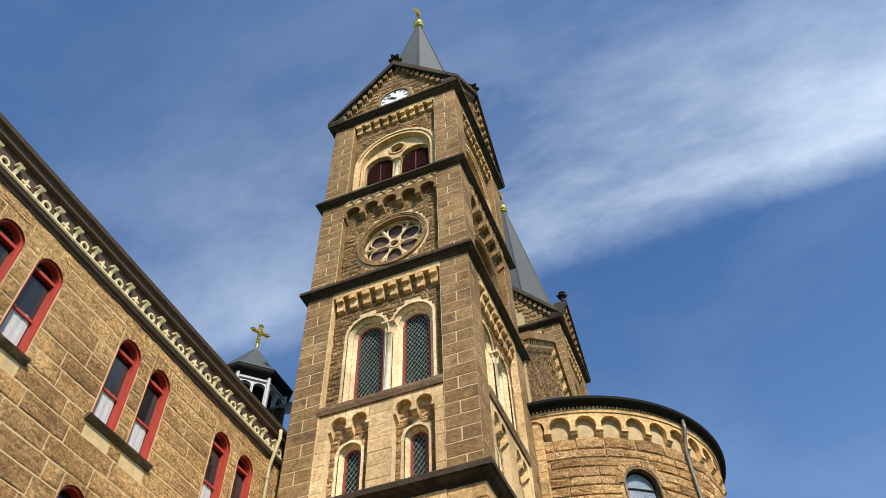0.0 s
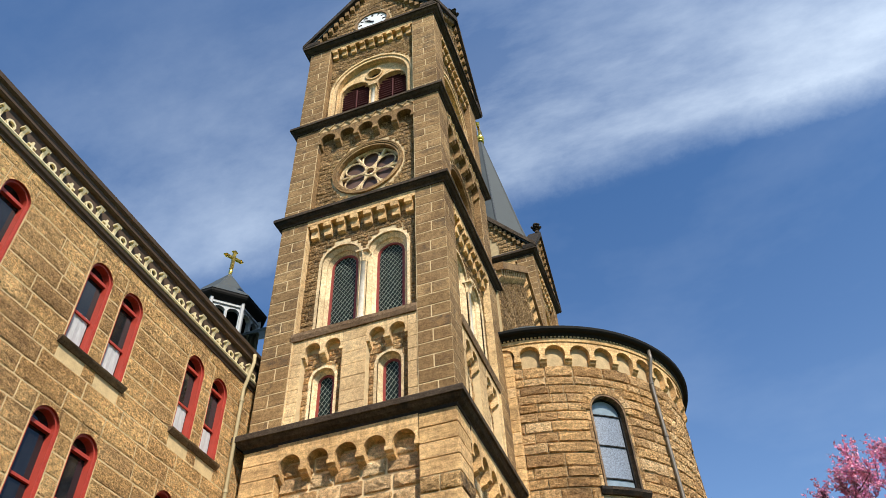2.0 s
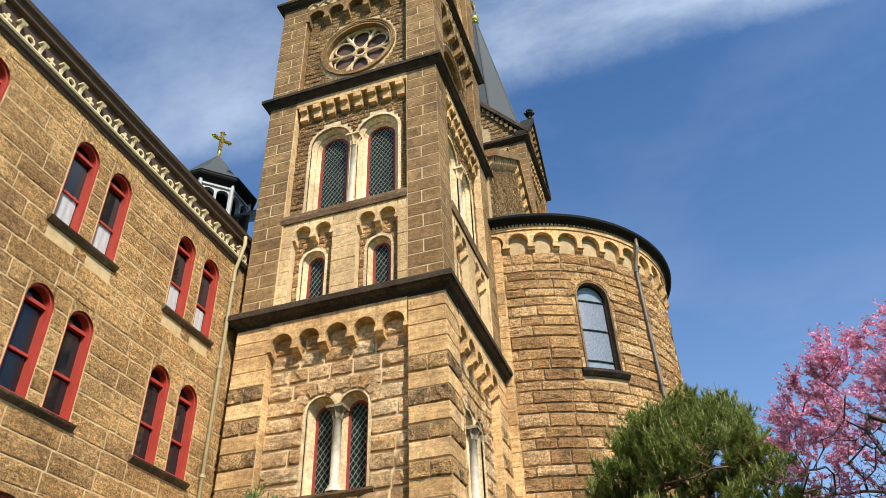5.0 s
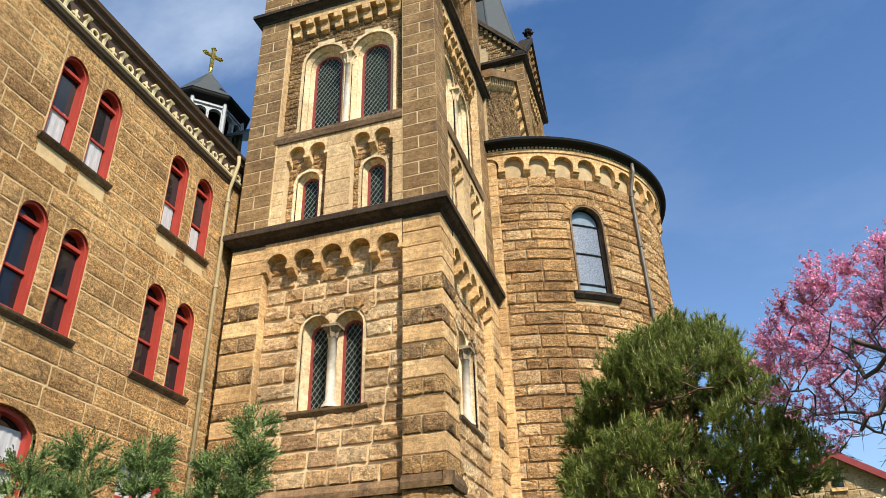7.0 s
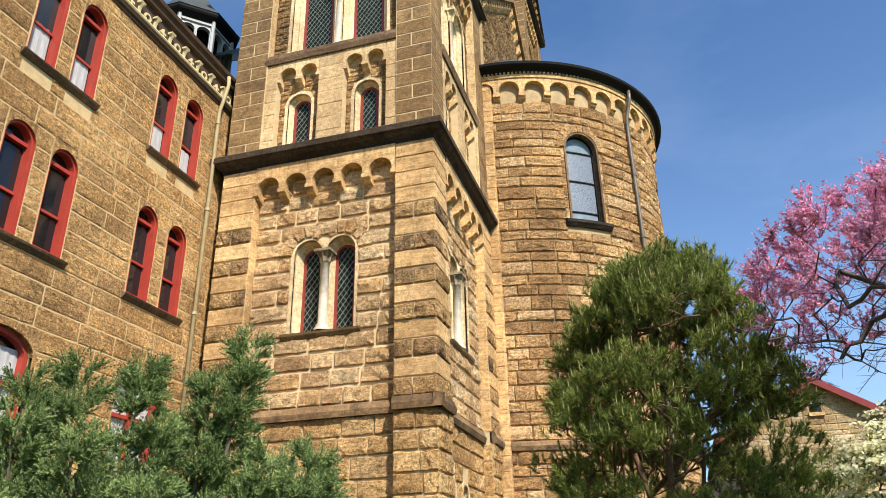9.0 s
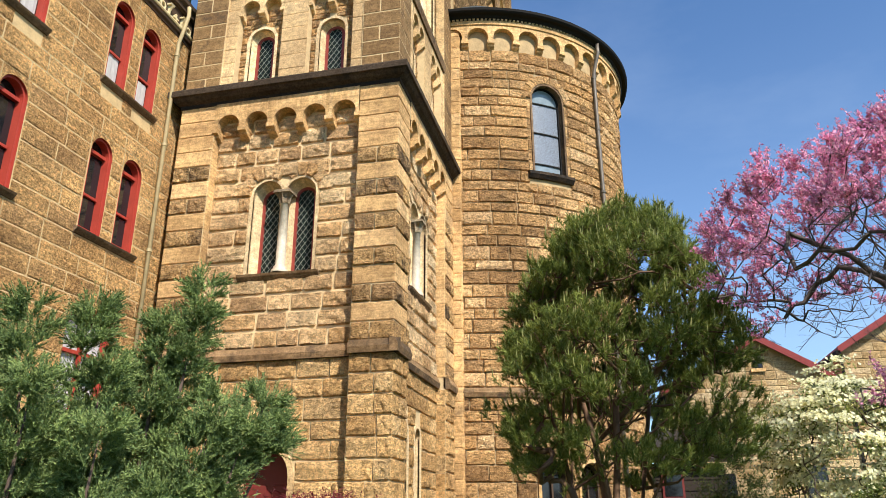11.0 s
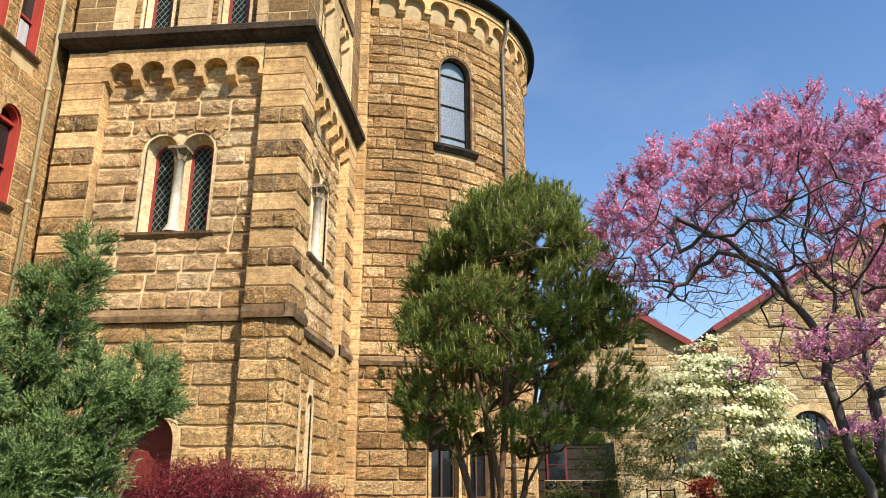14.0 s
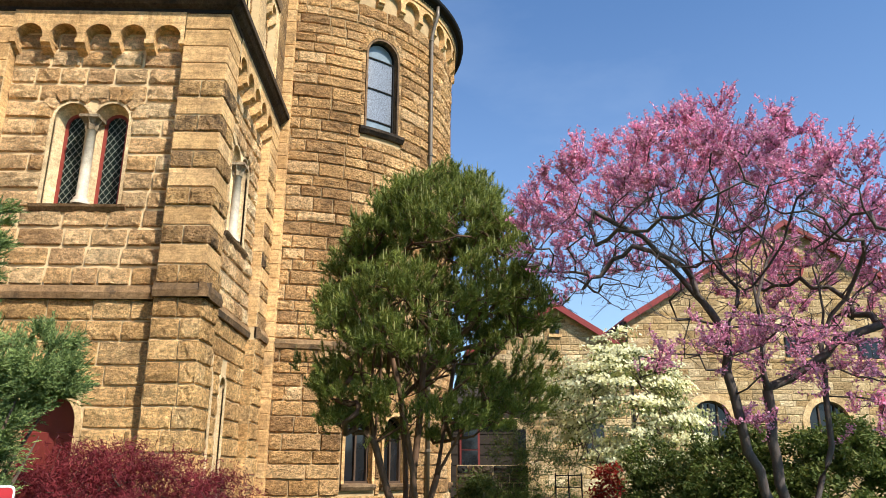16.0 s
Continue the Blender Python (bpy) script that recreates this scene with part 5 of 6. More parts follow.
    part("frieze_base", b, M["brown"], t, "dark brown lower moulding")
    b = Build()
    moulding(b, f, y0, 16.0, [(14.65, -0.05), (14.65, 0.14), (14.69, 0.16), (14.73, 0.15), (14.74, 0.06), (14.75, -0.05)])
    part("frieze_moulding", b, M["cream"], t, "cream painted moulding")
    b = Build()
    bar(b, f, y0, 16.0, 14.72, 15.34, -0.05, 0.03)
    part("frieze_board", b, M["brown"], t, "dark brown frieze board")
    b = Build()
    moulding(b, f, y0, 16.05, [(15.30, -0.05), (15.30, 0.09), (15.33, 0.14), (15.46, 0.16), (15.51, 0.23), (15.61, 0.25), (15.61, -0.05)])
    part("gutter", b, M["brown"], t, "dark brown eaves gutter")
    # ring, bracket, cross, bracket and so on
    k = 0
    y = 4.53 + 1.25 * 9
    while y > y0 + 0.3:
        b = Build()
        if k % 2:
            moulding(b, f, y - 0.035, y + 0.035, [(14.74, 0.03), (14.75, 0.08), (14.86, 0.08), (14.94, 0.10), (15.00, 0.13), (15.05, 0.15), (15.05, 0.03)])
            moulding(b, f, y - 0.09, y + 0.09, [(15.05, 0.03), (15.05, 0.15), (15.10, 0.17), (15.105, 0.03)])
            nm = "bracket"
        elif k % 4 == 0:
            n = 16
            for i in range(n):
                a0, a1 = math.pi * 2 * i / n, math.pi * 2 * (i + 1) / n
                q = [(y + r * math.cos(g), 14.88 + r * math.sin(g)) for r, g in ((0.08, a0), (0.08, a1), (0.125, a1), (0.125, a0))]
                b.hexa([f(*x, 0.03) for x in q] + [f(*x, 0.09) for x in q])
            nm = "rosette"
        else:
            q = [(0.025, 0.13), (-0.025, 0.13), (-0.025, 0.03), (-0.11, 0.03), (-0.11, -0.02), (-0.025, -0.02), (-0.025, -0.14), (0.025, -0.14), (0.025, -0.02), (0.11, -0.02), (0.11, 0.03), (0.025, 0.03)]
            m = len(q)
            b.add([f(y + u, 14.88 + v, 0.03) for u, v in q] + [f(y + u, 14.88 + v, 0.09) for u, v in q], [tuple(range(m, 2 * m))] + [(i, (i + 1) % m, m + (i + 1) % m, m + i) for i in range(m)])
            nm = "cross_ornament"
        part(nm, b, M["cream"], t)
        y -= 0.3125
        k += 1
    b = Build()
    b.hexa([f(y0, 15.5, -0.2), f(16.05, 15.5, -0.2), f(16.05, 15.70, -0.2), f(y0, 15.70, -0.2), f(y0, 15.605, 0.21), f(16.05, 15.605, 0.21), f(16.05, 15.66, 0.21), f(y0, 15.66, 0.21)])
    b.quad(f(y0, 15.65, 0.20), f(y1, 15.65, 0.20), f(y1, 19.2, -6.0), f(y0, 19.2, -6.0))
    b.quad(f(y0, 19.2, -6.0), f(y1, 19.2, -6.0), f(y1, 14.8, -12.4), f(y0, 14.8, -12.4))
    for y in (y0, y1):
        b.add([f(y, 14.7, 0), f(y, 14.7, -12), f(y, 19.1, -6.0)], [(0, 1, 2)])
    part("roof", b, M["slate"], t, "slate pitched roof")
    # rain pipe down the corner
    b = Build()
    y = 15.38
    b.tube([f(y + 0.05, 15.42, 0.26), f(y + 0.02, 15.1, 0.30), f(y, 14.55, 0.20), f(y, 14.2, 0.11), f(y, 0.1, 0.11)], [0.055] * 5, 10)
    pipe = part("downpipe", b, M["tan_pipe"], t, "tan painted rain pipe", True)
    for v in (2.0, 5.0, 8.0, 11.0, 13.8):
        b = Build()
        b.lathe(f(y, v, 0.11), [(0.055, -0.05), (0.075, -0.04), (0.075, 0.04), (0.055, 0.05)], 10)
        part("bracket", b, M["tan_pipe"], pipe)
    b = Build()
    b.tube([f(16.02, 15.1, 0.3), f(16.1, 14.9, 0.6), f(16.0, 14.5, 0.66), f(15.9, 14.1, 0.42)], [0.012] * 4, 5)
    part("cable", b, M["black"], t, "loose dark cable")


wing()


def cupola():
    x, y, z = -18.2, 22.1, 18.4
    t = thing("roof_cupola", "octagonal white lantern with slate cap and gold cross", "cupola", (x, y, z))
    b = Build()
    b.lathe((x, y, 0), [(1.35, 17.5), (1.35, 21.6), (1.5, 21.7), (1.5, 21.9), (1.2, 22.0)], 8, math.pi / 8)
    part("base", b, M["slate"], t, "slate-clad base")
    # black drum added inside so that the arches look unlit
    b = Build()
    b.lathe((x, y, 0), [(0.88, 21.9), (0.88, 24.4)], 8, math.pi / 8)
    part("core", b, M["dark"], t)
    r = 1.28
    for k in range(8):
        a = k * math.pi / 4
        out, al = Vector((math.cos(a), math.sin(a), 0)), Vector((-math.sin(a), math.cos(a), 0))
        f = Flat(Vector((x, y, 0)) + out * r * math.cos(math.pi / 8), al, out)
        h = r * math.sin(math.pi / 8)
        holes = [Arch(-0.225, 0.185, 22.25, 23.92), Arch(0.225, 0.185, 22.25, 23.92)]
        b = Build()
        sheet(b, f, -h, h, 21.95, 24.5, 0, holes)
        sheet(b, f, -h, h, 21.95, 24.5, -0.10, holes)
        for o in holes:
            reveal(b, f, o, 0, -0.10)
            band(b, f, o, 0, 0.035, -0.02, 0.05)
        moulding(b, f, -h, h, [(24.24, 0), (24.24, 0.05), (24.32, 0.05), (24.32, 0)])
        part("arcade_side", b, M["white"], t, "white painted twin arches")
        b = Build()
        p = f(h, 0, 0.02)
        b.tube([(p.x, p.y, 21.95), (p.x, p.y, 24.5)], [0.07, 0.07], 6)
        part("post", b, M["white"], t)
    b = Build()
    b.lathe((x, y, 0), [(1.15, 24.35), (1.3, 24.4), (1.48, 24.55), (1.52, 24.62), (1.52, 24.74), (1.4, 24.78), (1.0, 24.7)], 8, math.pi / 8)
    part("eaves_moulding", b, M["black"], t, "dark eaves moulding")
    b = Build()
    b.lathe((x, y, 0), [(1.54, 24.72), (0.95, 25.5), (0.05, 27.0)], 8, math.pi / 8)
    part("cap", b, M["slate"], t, "pointed slate cap")
    cross_and_ball((x, y, 27.0), t, 0.56, 0.35, turn=62.0)
    t.scale = (1.42, 1.42, 1.2)
    t.location = (x, y, 27.1 - (27.1 - z) * 1.2)


cupola()


# ---- far houses ----
def gabled_house(x0, x1, y, eave, apex, apex_x, depth, label, windows, arches, vent=None):
    rng = random.Random(int(x0 * 10))
    t = thing("stone_house", label, "house", ((x0 + x1) / 2, y, 0), "far houses")
    f = Flat((0, y, 0), (1, 0, 0), (0, -1, 0))
    b = Build()
    holes = list(arches)
    sheet(b, f, x0, x1, 0, eave, 0, holes)
    b.add([f(x0, eave, 0), f(x1, eave, 0), f(apex_x, apex, 0)], [(0, 1, 2)])
    b.quad(f(x0, 0, 0), f(x0, eave, 0), f(x0, eave, -depth), f(x0, 0, -depth))
    b.quad(f(x1, 0, 0), f(x1, eave, 0), f(x1, eave, -depth), f(x1, 0, -depth))
    b.add([f(x0, 0, -depth), f(x1, 0, -depth), f(x1, eave, -depth), f(apex_x, apex, -depth), f(x0, eave, -depth)], [(0, 1, 2, 3, 4)])
    wall = part("wall", b, M["mortar_joint"], t, "pale sandstone wall")
    blocks = []
    v = 0.2
    while v < apex - 0.4:
        step = rng.choice((0.2, 0.28, 0.34, 0.42))
        p, q = (x0, x1) if v + step < eave else (x0 + (apex_x - x0) * (v + step - eave) / (apex - eave), x1 - (x1 - apex_x) * (v + step - eave) / (apex - eave))
        if q - p > 0.4:
            blocks += [(a, c, r, s, 0) for a, c, r, s, _ in courses(p, q, v, v + step, step, (0.3, 1.15), rng, holes + [Box(*w) for w in windows], 0.05, 0.016)]
        v += step
    masonry(f, blocks, 0, 0.04, "rock", M["house"], wall, rng, False)
    for s, e in ((x0, -1), (x1, 1)):
        b = Build()
        k = (apex - eave) / abs(apex_x - s)
        over = 0.2
        q = [(s + e * over, eave - over * k), (apex_x, apex), (apex_x, apex + 0.22), (s + e * over, eave - over * k + 0.22)]
        b.hexa([f(*p, -depth - 0.3) for p in q] + [f(*p, 0.35) for p in q])
        roof = part("roof", b, M["tile"], t, "dark red tiled roof slope")
        b = Build()
        q = [(s + e * over, eave - over * k - 0.10), (apex_x, apex - 0.10), (apex_x, apex + 0.24), (s + e * over, eave - over * k + 0.24)]
        b.hexa([f(*p, 0.32) for p in q] + [f(*p, 0.40) for p in q])
        part("bargeboard", b, M["tile"], roof, "red painted bargeboard")
        b = Build()
        b.box(s + e * over - 0.1, s + e * over + 0.1, y - 0.4, y + depth, eave - over * k - 0.12, eave - over * k + 0.05)
        b.box(s + e * 0.05 - 0.05, s + e * 0.05 + 0.05, y - 0.12, y - 0.02, 0, eave)
        part("gutter", b, M["black"], roof, "black gutter and rain pipe")
    for u, v, hw, hh in windows:
        b = Build()
        bar(b, f, u - hw, u + hw, v - hh, v + hh, 0.0, 0.06)
        win = part("window", b, M["black"], t, "dark framed window")
        for k in (-1, 1):
            b = Build()
            bar(b, f, u + (-hw + 0.05 if k < 0 else 0.02), u + (-0.02 if k < 0 else hw - 0.05), v - hh + 0.05, v + hh - 0.05, 0.03, 0.065)
            part("pane", b, M["sash"], win)
        b = Build()
        bar(b, f, u - hw - 0.1, u + hw + 0.1, v - hh - 0.15, v - hh, 0, 0.12)
        part("sill", b, M["ashlar"], win)
    for a in arches:
        b = Build()
        reveal(b, f, a, 0, -0.3)
        band(b, f, a, 0.0, 0.35, -0.05, 0.06)
        win = part("window", b, M["trim"], t, "wide arched window in pale stone")
        b = Build()
        filled(b, f, a, -0.25)
        part("pane", b, M["sash"], win)
        b = Build()
        band(b, f, a, -0.1, 0, -0.25, -0.15)
        for k in (-0.4, 0.0, 0.4):
            bar(b, f, a.c + k * a.r - 0.04, a.c + k * a.r + 0.04, a.s, a.p + a.h * 0.85, -0.25, -0.17)
        part("frame", b, M["brown"], win)
    if vent:
        u, v, r = vent
        b = Build()
        filled(b, f, Ring(u, v, r), 0.05)
        o = part("round_vent", b, M["brown"], t, "round dark vent in the gable")
        b = Build()
        band(b, f, Ring(u, v, r), 0.0, 0.18, 0.0, 0.10)
        part("vent_ring", b, M["tile"], o, "red brick ring")
        for k in range(-3, 4):
            b = Build()
            h = math.sqrt(max(0.0, r * r - (k * r / 4) ** 2))
            bar(b, f, u - h, u + h, v + k * r / 4 - 0.03, v + k * r / 4 + 0.03, 0.05, 0.09)
            part("slat", b, M["tile"], o)
    return t


gabled_house(10.35, 28.2, 38.0, 9.1, 14.5, 19.25, 16, "sandstone house with red gable roof and arched windows",
             [(19.3, 7.8, 0.7, 0.55), (23.1, 7.76, 0.7, 0.55), (26.9, 7.76, 0.7, 0.55)], [Arch(14.35, 1.05, 2.0, 4.0), Arch(20.4, 1.05, 2.0, 4.0)], (19.1, 12.2, 0.85))
gabled_house(2.1, 10.0, 36.6, 7.2, 9.5, 6.35, 14, "low sandstone house with red gabled roof",
             [(6.35, 8.35, 0.22, 0.2), (4.3, 2.7, 0.45, 0.8), (8.1, 3.0, 0.45, 0.8)], [])

# ---- trees and shrubs ----
def skeleton_tree(root, targets, rng, step=0.28, droop=0.0, wander=0.10, bias=0.35, stems=None, late=()):
    """Nodes of a branching frame that grows out to the targets. Returns places, parents and loads."""
    pos = [Vector(root)]
    par = [-1]
    for line in stems or ():
        near = min(range(len(pos)), key=lambda i: (pos[i] - Vector(line[0])).length)
        last = near if (pos[near] - Vector(line[0])).length < 0.3 else 0
        for p in line:
            pos.append(Vector(p))
            par.append(last)
            last = len(pos) - 1
    order = sorted(targets, key=lambda t: (Vector(t) - pos[0]).length) + list(late)
    arr = np.array([tuple(p) for p in pos])
    for t in order:
        d = np.linalg.norm(arr - np.array(t), axis=1)
        reach = d + bias * np.maximum(0, arr[:, 2] - t[2]) + (np.arange(len(d)) == 0) * 0.6
        k = int(np.argmin(reach))
        a, e = pos[k], Vector(t)
        n = max(1, int((e - a).length / step))
        new_rows = []
        for i in range(1, n + 1):
            s = i / n
            p = a.lerp(e, s)
            bow = math.sin(s * math.pi)
            p = p + Vector((rng.uniform(-1, 1), rng.uniform(-1, 1), rng.uniform(-1, 1))) * wander * bow * step + Vector((0, 0, -droop * bow * (e - a).length))
            pos.append(p)
            par.append(k if i == 1 else len(pos) - 2)
            new_rows.append(tuple(p))
        arr = np.vstack([arr, np.array(new_rows)])
    kids = [[] for _ in pos]
    for i, p in enumerate(par):
        if p >= 0:
            kids[p].append(i)
    tips = [0] * len(pos)
    seen, stack = [], [0]
    while stack:
        i = stack.pop()
        seen.append(i)
        stack.extend(kids[i])
    for i in reversed(seen):
        tips[i] = sum(tips[c] for c in kids[i]) or 1
    return pos, par, kids, tips


def wood(name, pos, par, kids, tips, tip_r, power, mat, parent, label="", least=0):
    """Tapered limbs for a branching frame."""
    b = Build()
    rad = lambda i: tip_r * tips[i] ** power
    todo = [(0, kids[0][0])] if len(kids[0]) == 1 else [(0, c) for c in kids[0]]
    while todo:
        a, i = todo.pop()
        pts, rr = [pos[a]], [min(rad(a), rad(i) * 1.25)]
        while True:
            pts.append(pos[i])
            rr.append(rad(i))
            if not kids[i]:
                break
            best = max(kids[i], key=lambda c: tips[c])
            todo.extend((i, c) for c in kids[i] if c != best)
            i = best
        b.tube(pts, rr, 7 if rr[0] > 0.05 else 4 if rr[0] > 0.012 else 3)
    return part(name, b, mat, parent, label, True)


def rand_dirs(n, rg):
    d = rg.normal(size=(n, 3))
    return d / np.linalg.norm(d, axis=1)[:, None]


def slivers(b, base, way, length, width, rg):
    """Many thin three-cornered blades at once."""
    n = len(base)
    side = np.cross(way, rand_dirs(n, rg))
    side /= np.maximum(1e-6, np.linalg.norm(side, axis=1))[:, None]
    w = np.broadcast_to(np.asarray(width, float).reshape(-1, 1), (n, 1))
    ln = np.broadcast_to(np.asarray(length, float).reshape(-1, 1), (n, 1))
    p0, p1, p2 = base - side * w, base + side * w, base + way * ln
    k = len(b.v)
    b.v.extend(map(tuple, np.stack([p0, p1, p2], 1).reshape(-1, 3)))
    b.f.extend((k + 3 * i, k + 3 * i + 1, k + 3 * i + 2) for i in range(n))


def petals(b, centre, normal, size, rg, long=1.0):
    """Many small four-cornered leaves at once."""
    n = len(centre)
    a = np.cross(normal, rand_dirs(n, rg))
    a /= np.maximum(1e-6, np.linalg.norm(a, axis=1))[:, None]
    c = np.cross(normal, a)
    s = np.broadcast_to(np.asarray(size, float).reshape(-1, 1), (n, 1))
    q = np.stack([centre - a * s * long, centre - c * s * 0.6 + normal * s * 0.15, centre + a * s * long, centre + c * s * 0.6 + normal * s * 0.15], 1)
    k = len(b.v)
    b.v.extend(map(tuple, q.reshape(-1, 3)))
    b.f.extend((k + 4 * i, k + 4 * i + 1, k + 4 * i + 2, k + 4 * i + 3) for i in range(n))


def pine():
    rng, rg = random.Random(3), np.random.default_rng(3)
    x, y = -0.3, 15.0
    t = thing("pine_tree", "rounded dark green pine with several reddish stems", "tree", (x, y, 0))
    # the crown's reach to either side, level by level
    zs = (2.2, 2.6, 3.3, 3.9, 4.6, 5.7, 6.7, 7.3, 7.75)
    west = (-1.45, -1.9, -2.3, -2.3, -2.3, -2.05, -1.45, -0.8, 0.2)
    east = (0.9, 1.6, 2.2, 2.55, 2.65, 2.1, 1.8, 1.45, 0.9)
    tg = []
    clumps = 0
    while clumps < 400:
        z = rng.uniform(2.2, 7.75)
        lo, hi = np.interp(z, zs, west), np.interp(z, zs, east)
        if rng.random() > ((hi - lo) / 4.7) * (0.26 if z < 3.7 else 0.72 if z < 5.0 else 1.0):
            continue
        g, r = rng.uniform(0, 2 * math.pi), math.sqrt(rng.uniform(0.40, 1.0))
        c = Vector(((lo + hi) / 2 + (hi - lo) / 2 * r * 0.93 * math.cos(g), y + (hi - lo) / 2 * 0.88 * r * math.sin(g), z - 0.14 * r * r))
        if noise.noise(c * 0.85 + Vector((3.7, 0, 1.2))) < -0.20 and z < 6.2:
            continue
        clumps += 1
        big = rng.uniform(0.75, 1.25)
        for _ in range(7):
            tg.append((c.x + rng.gauss(0, 0.145) * big, c.y + rng.gauss(0, 0.145) * big, c.z + rng.gauss(0, 0.075) * big))
    # low boughs that reach out under the crown
    for bx, by, bz in ((1.2, -0.5, 3.3), (1.6, -0.2, 3.1), (2.0, 0.1, 3.4), (1.8, -0.6, 2.75), (1.3, 0.4, 2.7), (0.9, -0.8, 2.5), (2.2, 0.4, 3.0), (-2.0, -0.2, 3.2), (-1.8, 0.3, 2.7), (-1.5, -0.5, 2.45), (-2.1, 0.2, 3.6), (-1.2, -0.8, 2.9), (0.2, -1.1, 2.6)):
        for _ in range(24):
            tg.append((bx + rng.gauss(0, 0.26), y + by + rng.gauss(0, 0.24), bz + rng.gauss(0, 0.10)))
    stems = [[(x - 0.2, y, 0.6), (x - 0.45, y - 0.05, 1.2), (x - 0.72, y - 0.1, 2.1), (x - 0.85, y - 0.15, 2.9), (x - 1.1, y - 0.1, 3.7), (x - 1.0, y, 4.6)],
             [(x, y, 0.7), (x + 0.05, y + 0.1, 1.6), (x + 0.15, y, 2.6), (x + 0.22, y, 3.8), (x + 0.35, y, 5.4), (x + 0.7, y, 6.6)],
             [(x + 0.2, y - 0.1, 0.5), (x + 0.5, y - 0.1, 1.5), (x + 0.65, y, 2.5), (x + 0.85, y, 3.7), (x + 1.3, y + 0.1, 4.7), (x + 1.6, y + 0.1, 5.4)],
             [(x - 0.1, y + 0.2, 0.6), (x - 0.12, y + 0.4, 1.8), (x - 0.25, y + 0.5, 3.0), (x - 0.4, y + 0.6, 4.6)],
             [(x + 0.12, y - 0.2, 0.9), (x - 0.02, y - 0.3, 1.9), (x - 0.2, y - 0.45, 2.9), (x - 0.45, y - 0.5, 3.9), (x - 0.4, y - 0.4, 5.0)],
             [(x + 0.55, y - 0.2, 1.6), (x + 0.95, y - 0.3, 2.3), (x + 1.35, y - 0.3, 2.9), (x + 1.9, y - 0.3, 3.4)]]
    for n in range(26):
        a = Vector(stems[n % 5][rng.choice((2, 3))])
        g = n * 2.4
        e = Vector((x + 0.35 + 1.6 * math.cos(g), y + 1.4 * math.sin(g), rng.uniform(3.3, 6.6)))
        e = e.lerp(Vector((x + 0.5, y, e.z)), max(0.0, (e.z - 4.5) / 4))
        m = a.lerp(e, 0.6) + Vector((0, 0, -0.2))
        stems.append([tuple(a * (1 - k) ** 2 + m * 2 * k * (1 - k) + e * k * k) for k in [i / 5 for i in range(6)]])
    pos, par, kids, tips = skeleton_tree((x, y, 0), tg, rng, 0.3, 0.03, 0.25, 0.2, stems)
    wood("trunk", pos, par, kids, tips, 0.0068, 0.42, M["bark_red"], t, "reddish brown forked stems")
    b, cd = Build(), Build()
    base, way = [], []
    for i in range(len(pos)):
        if tips[i] > 2 or pos[i].z < 1.7 or par[i] < 0:
            continue
        p = np.array(pos[i])
        a = np.array(pos[i] - pos[par[i]])
        a = a / max(1e-6, np.linalg.norm(a))
        out = np.array((pos[i].x - x - 0.3, pos[i].y - y, 0.0)) * 0.16
        for _ in range(5 if not kids[i] else 1):
            q = p + rg.normal(size=3) * (0.10, 0.10, 0.06)
            up = a * 0.45 + out + np.array((0, 0, 0.75)) + rg.normal(size=3) * 0.25
            up /= np.linalg.norm(up)
            n = 44
            along = rg.uniform(-0.06, 0.17, size=(n, 1))
            base.append(q + up * along)
            d = up * rg.uniform(0.5, 1.1, size=(n, 1)) + rand_dirs(n, rg) * 0.66
            way.append(d / np.linalg.norm(d, axis=1)[:, None])
            if not kids[i] and q[2] > 3.4 and rg.random() < 0.34:
                top = Vector(q + up * 0.19)
                cd.tube([top, top + Vector((up[0] * 0.03, up[1] * 0.03, 0.10 + 0.08 * rg.random()))], [0.012, 0.005], 4)
    base, way = np.concatenate(base), np.concatenate(way)
    slivers(b, base, way, rg.uniform(0.09, 0.15, len(base)), 0.0085, rg)
    part("crown", b, M["pine"], t, "tufts of long green needles")
    part("new_shoot", cd, M["candle"], t, "pale upright spring shoots", kind="stuff")


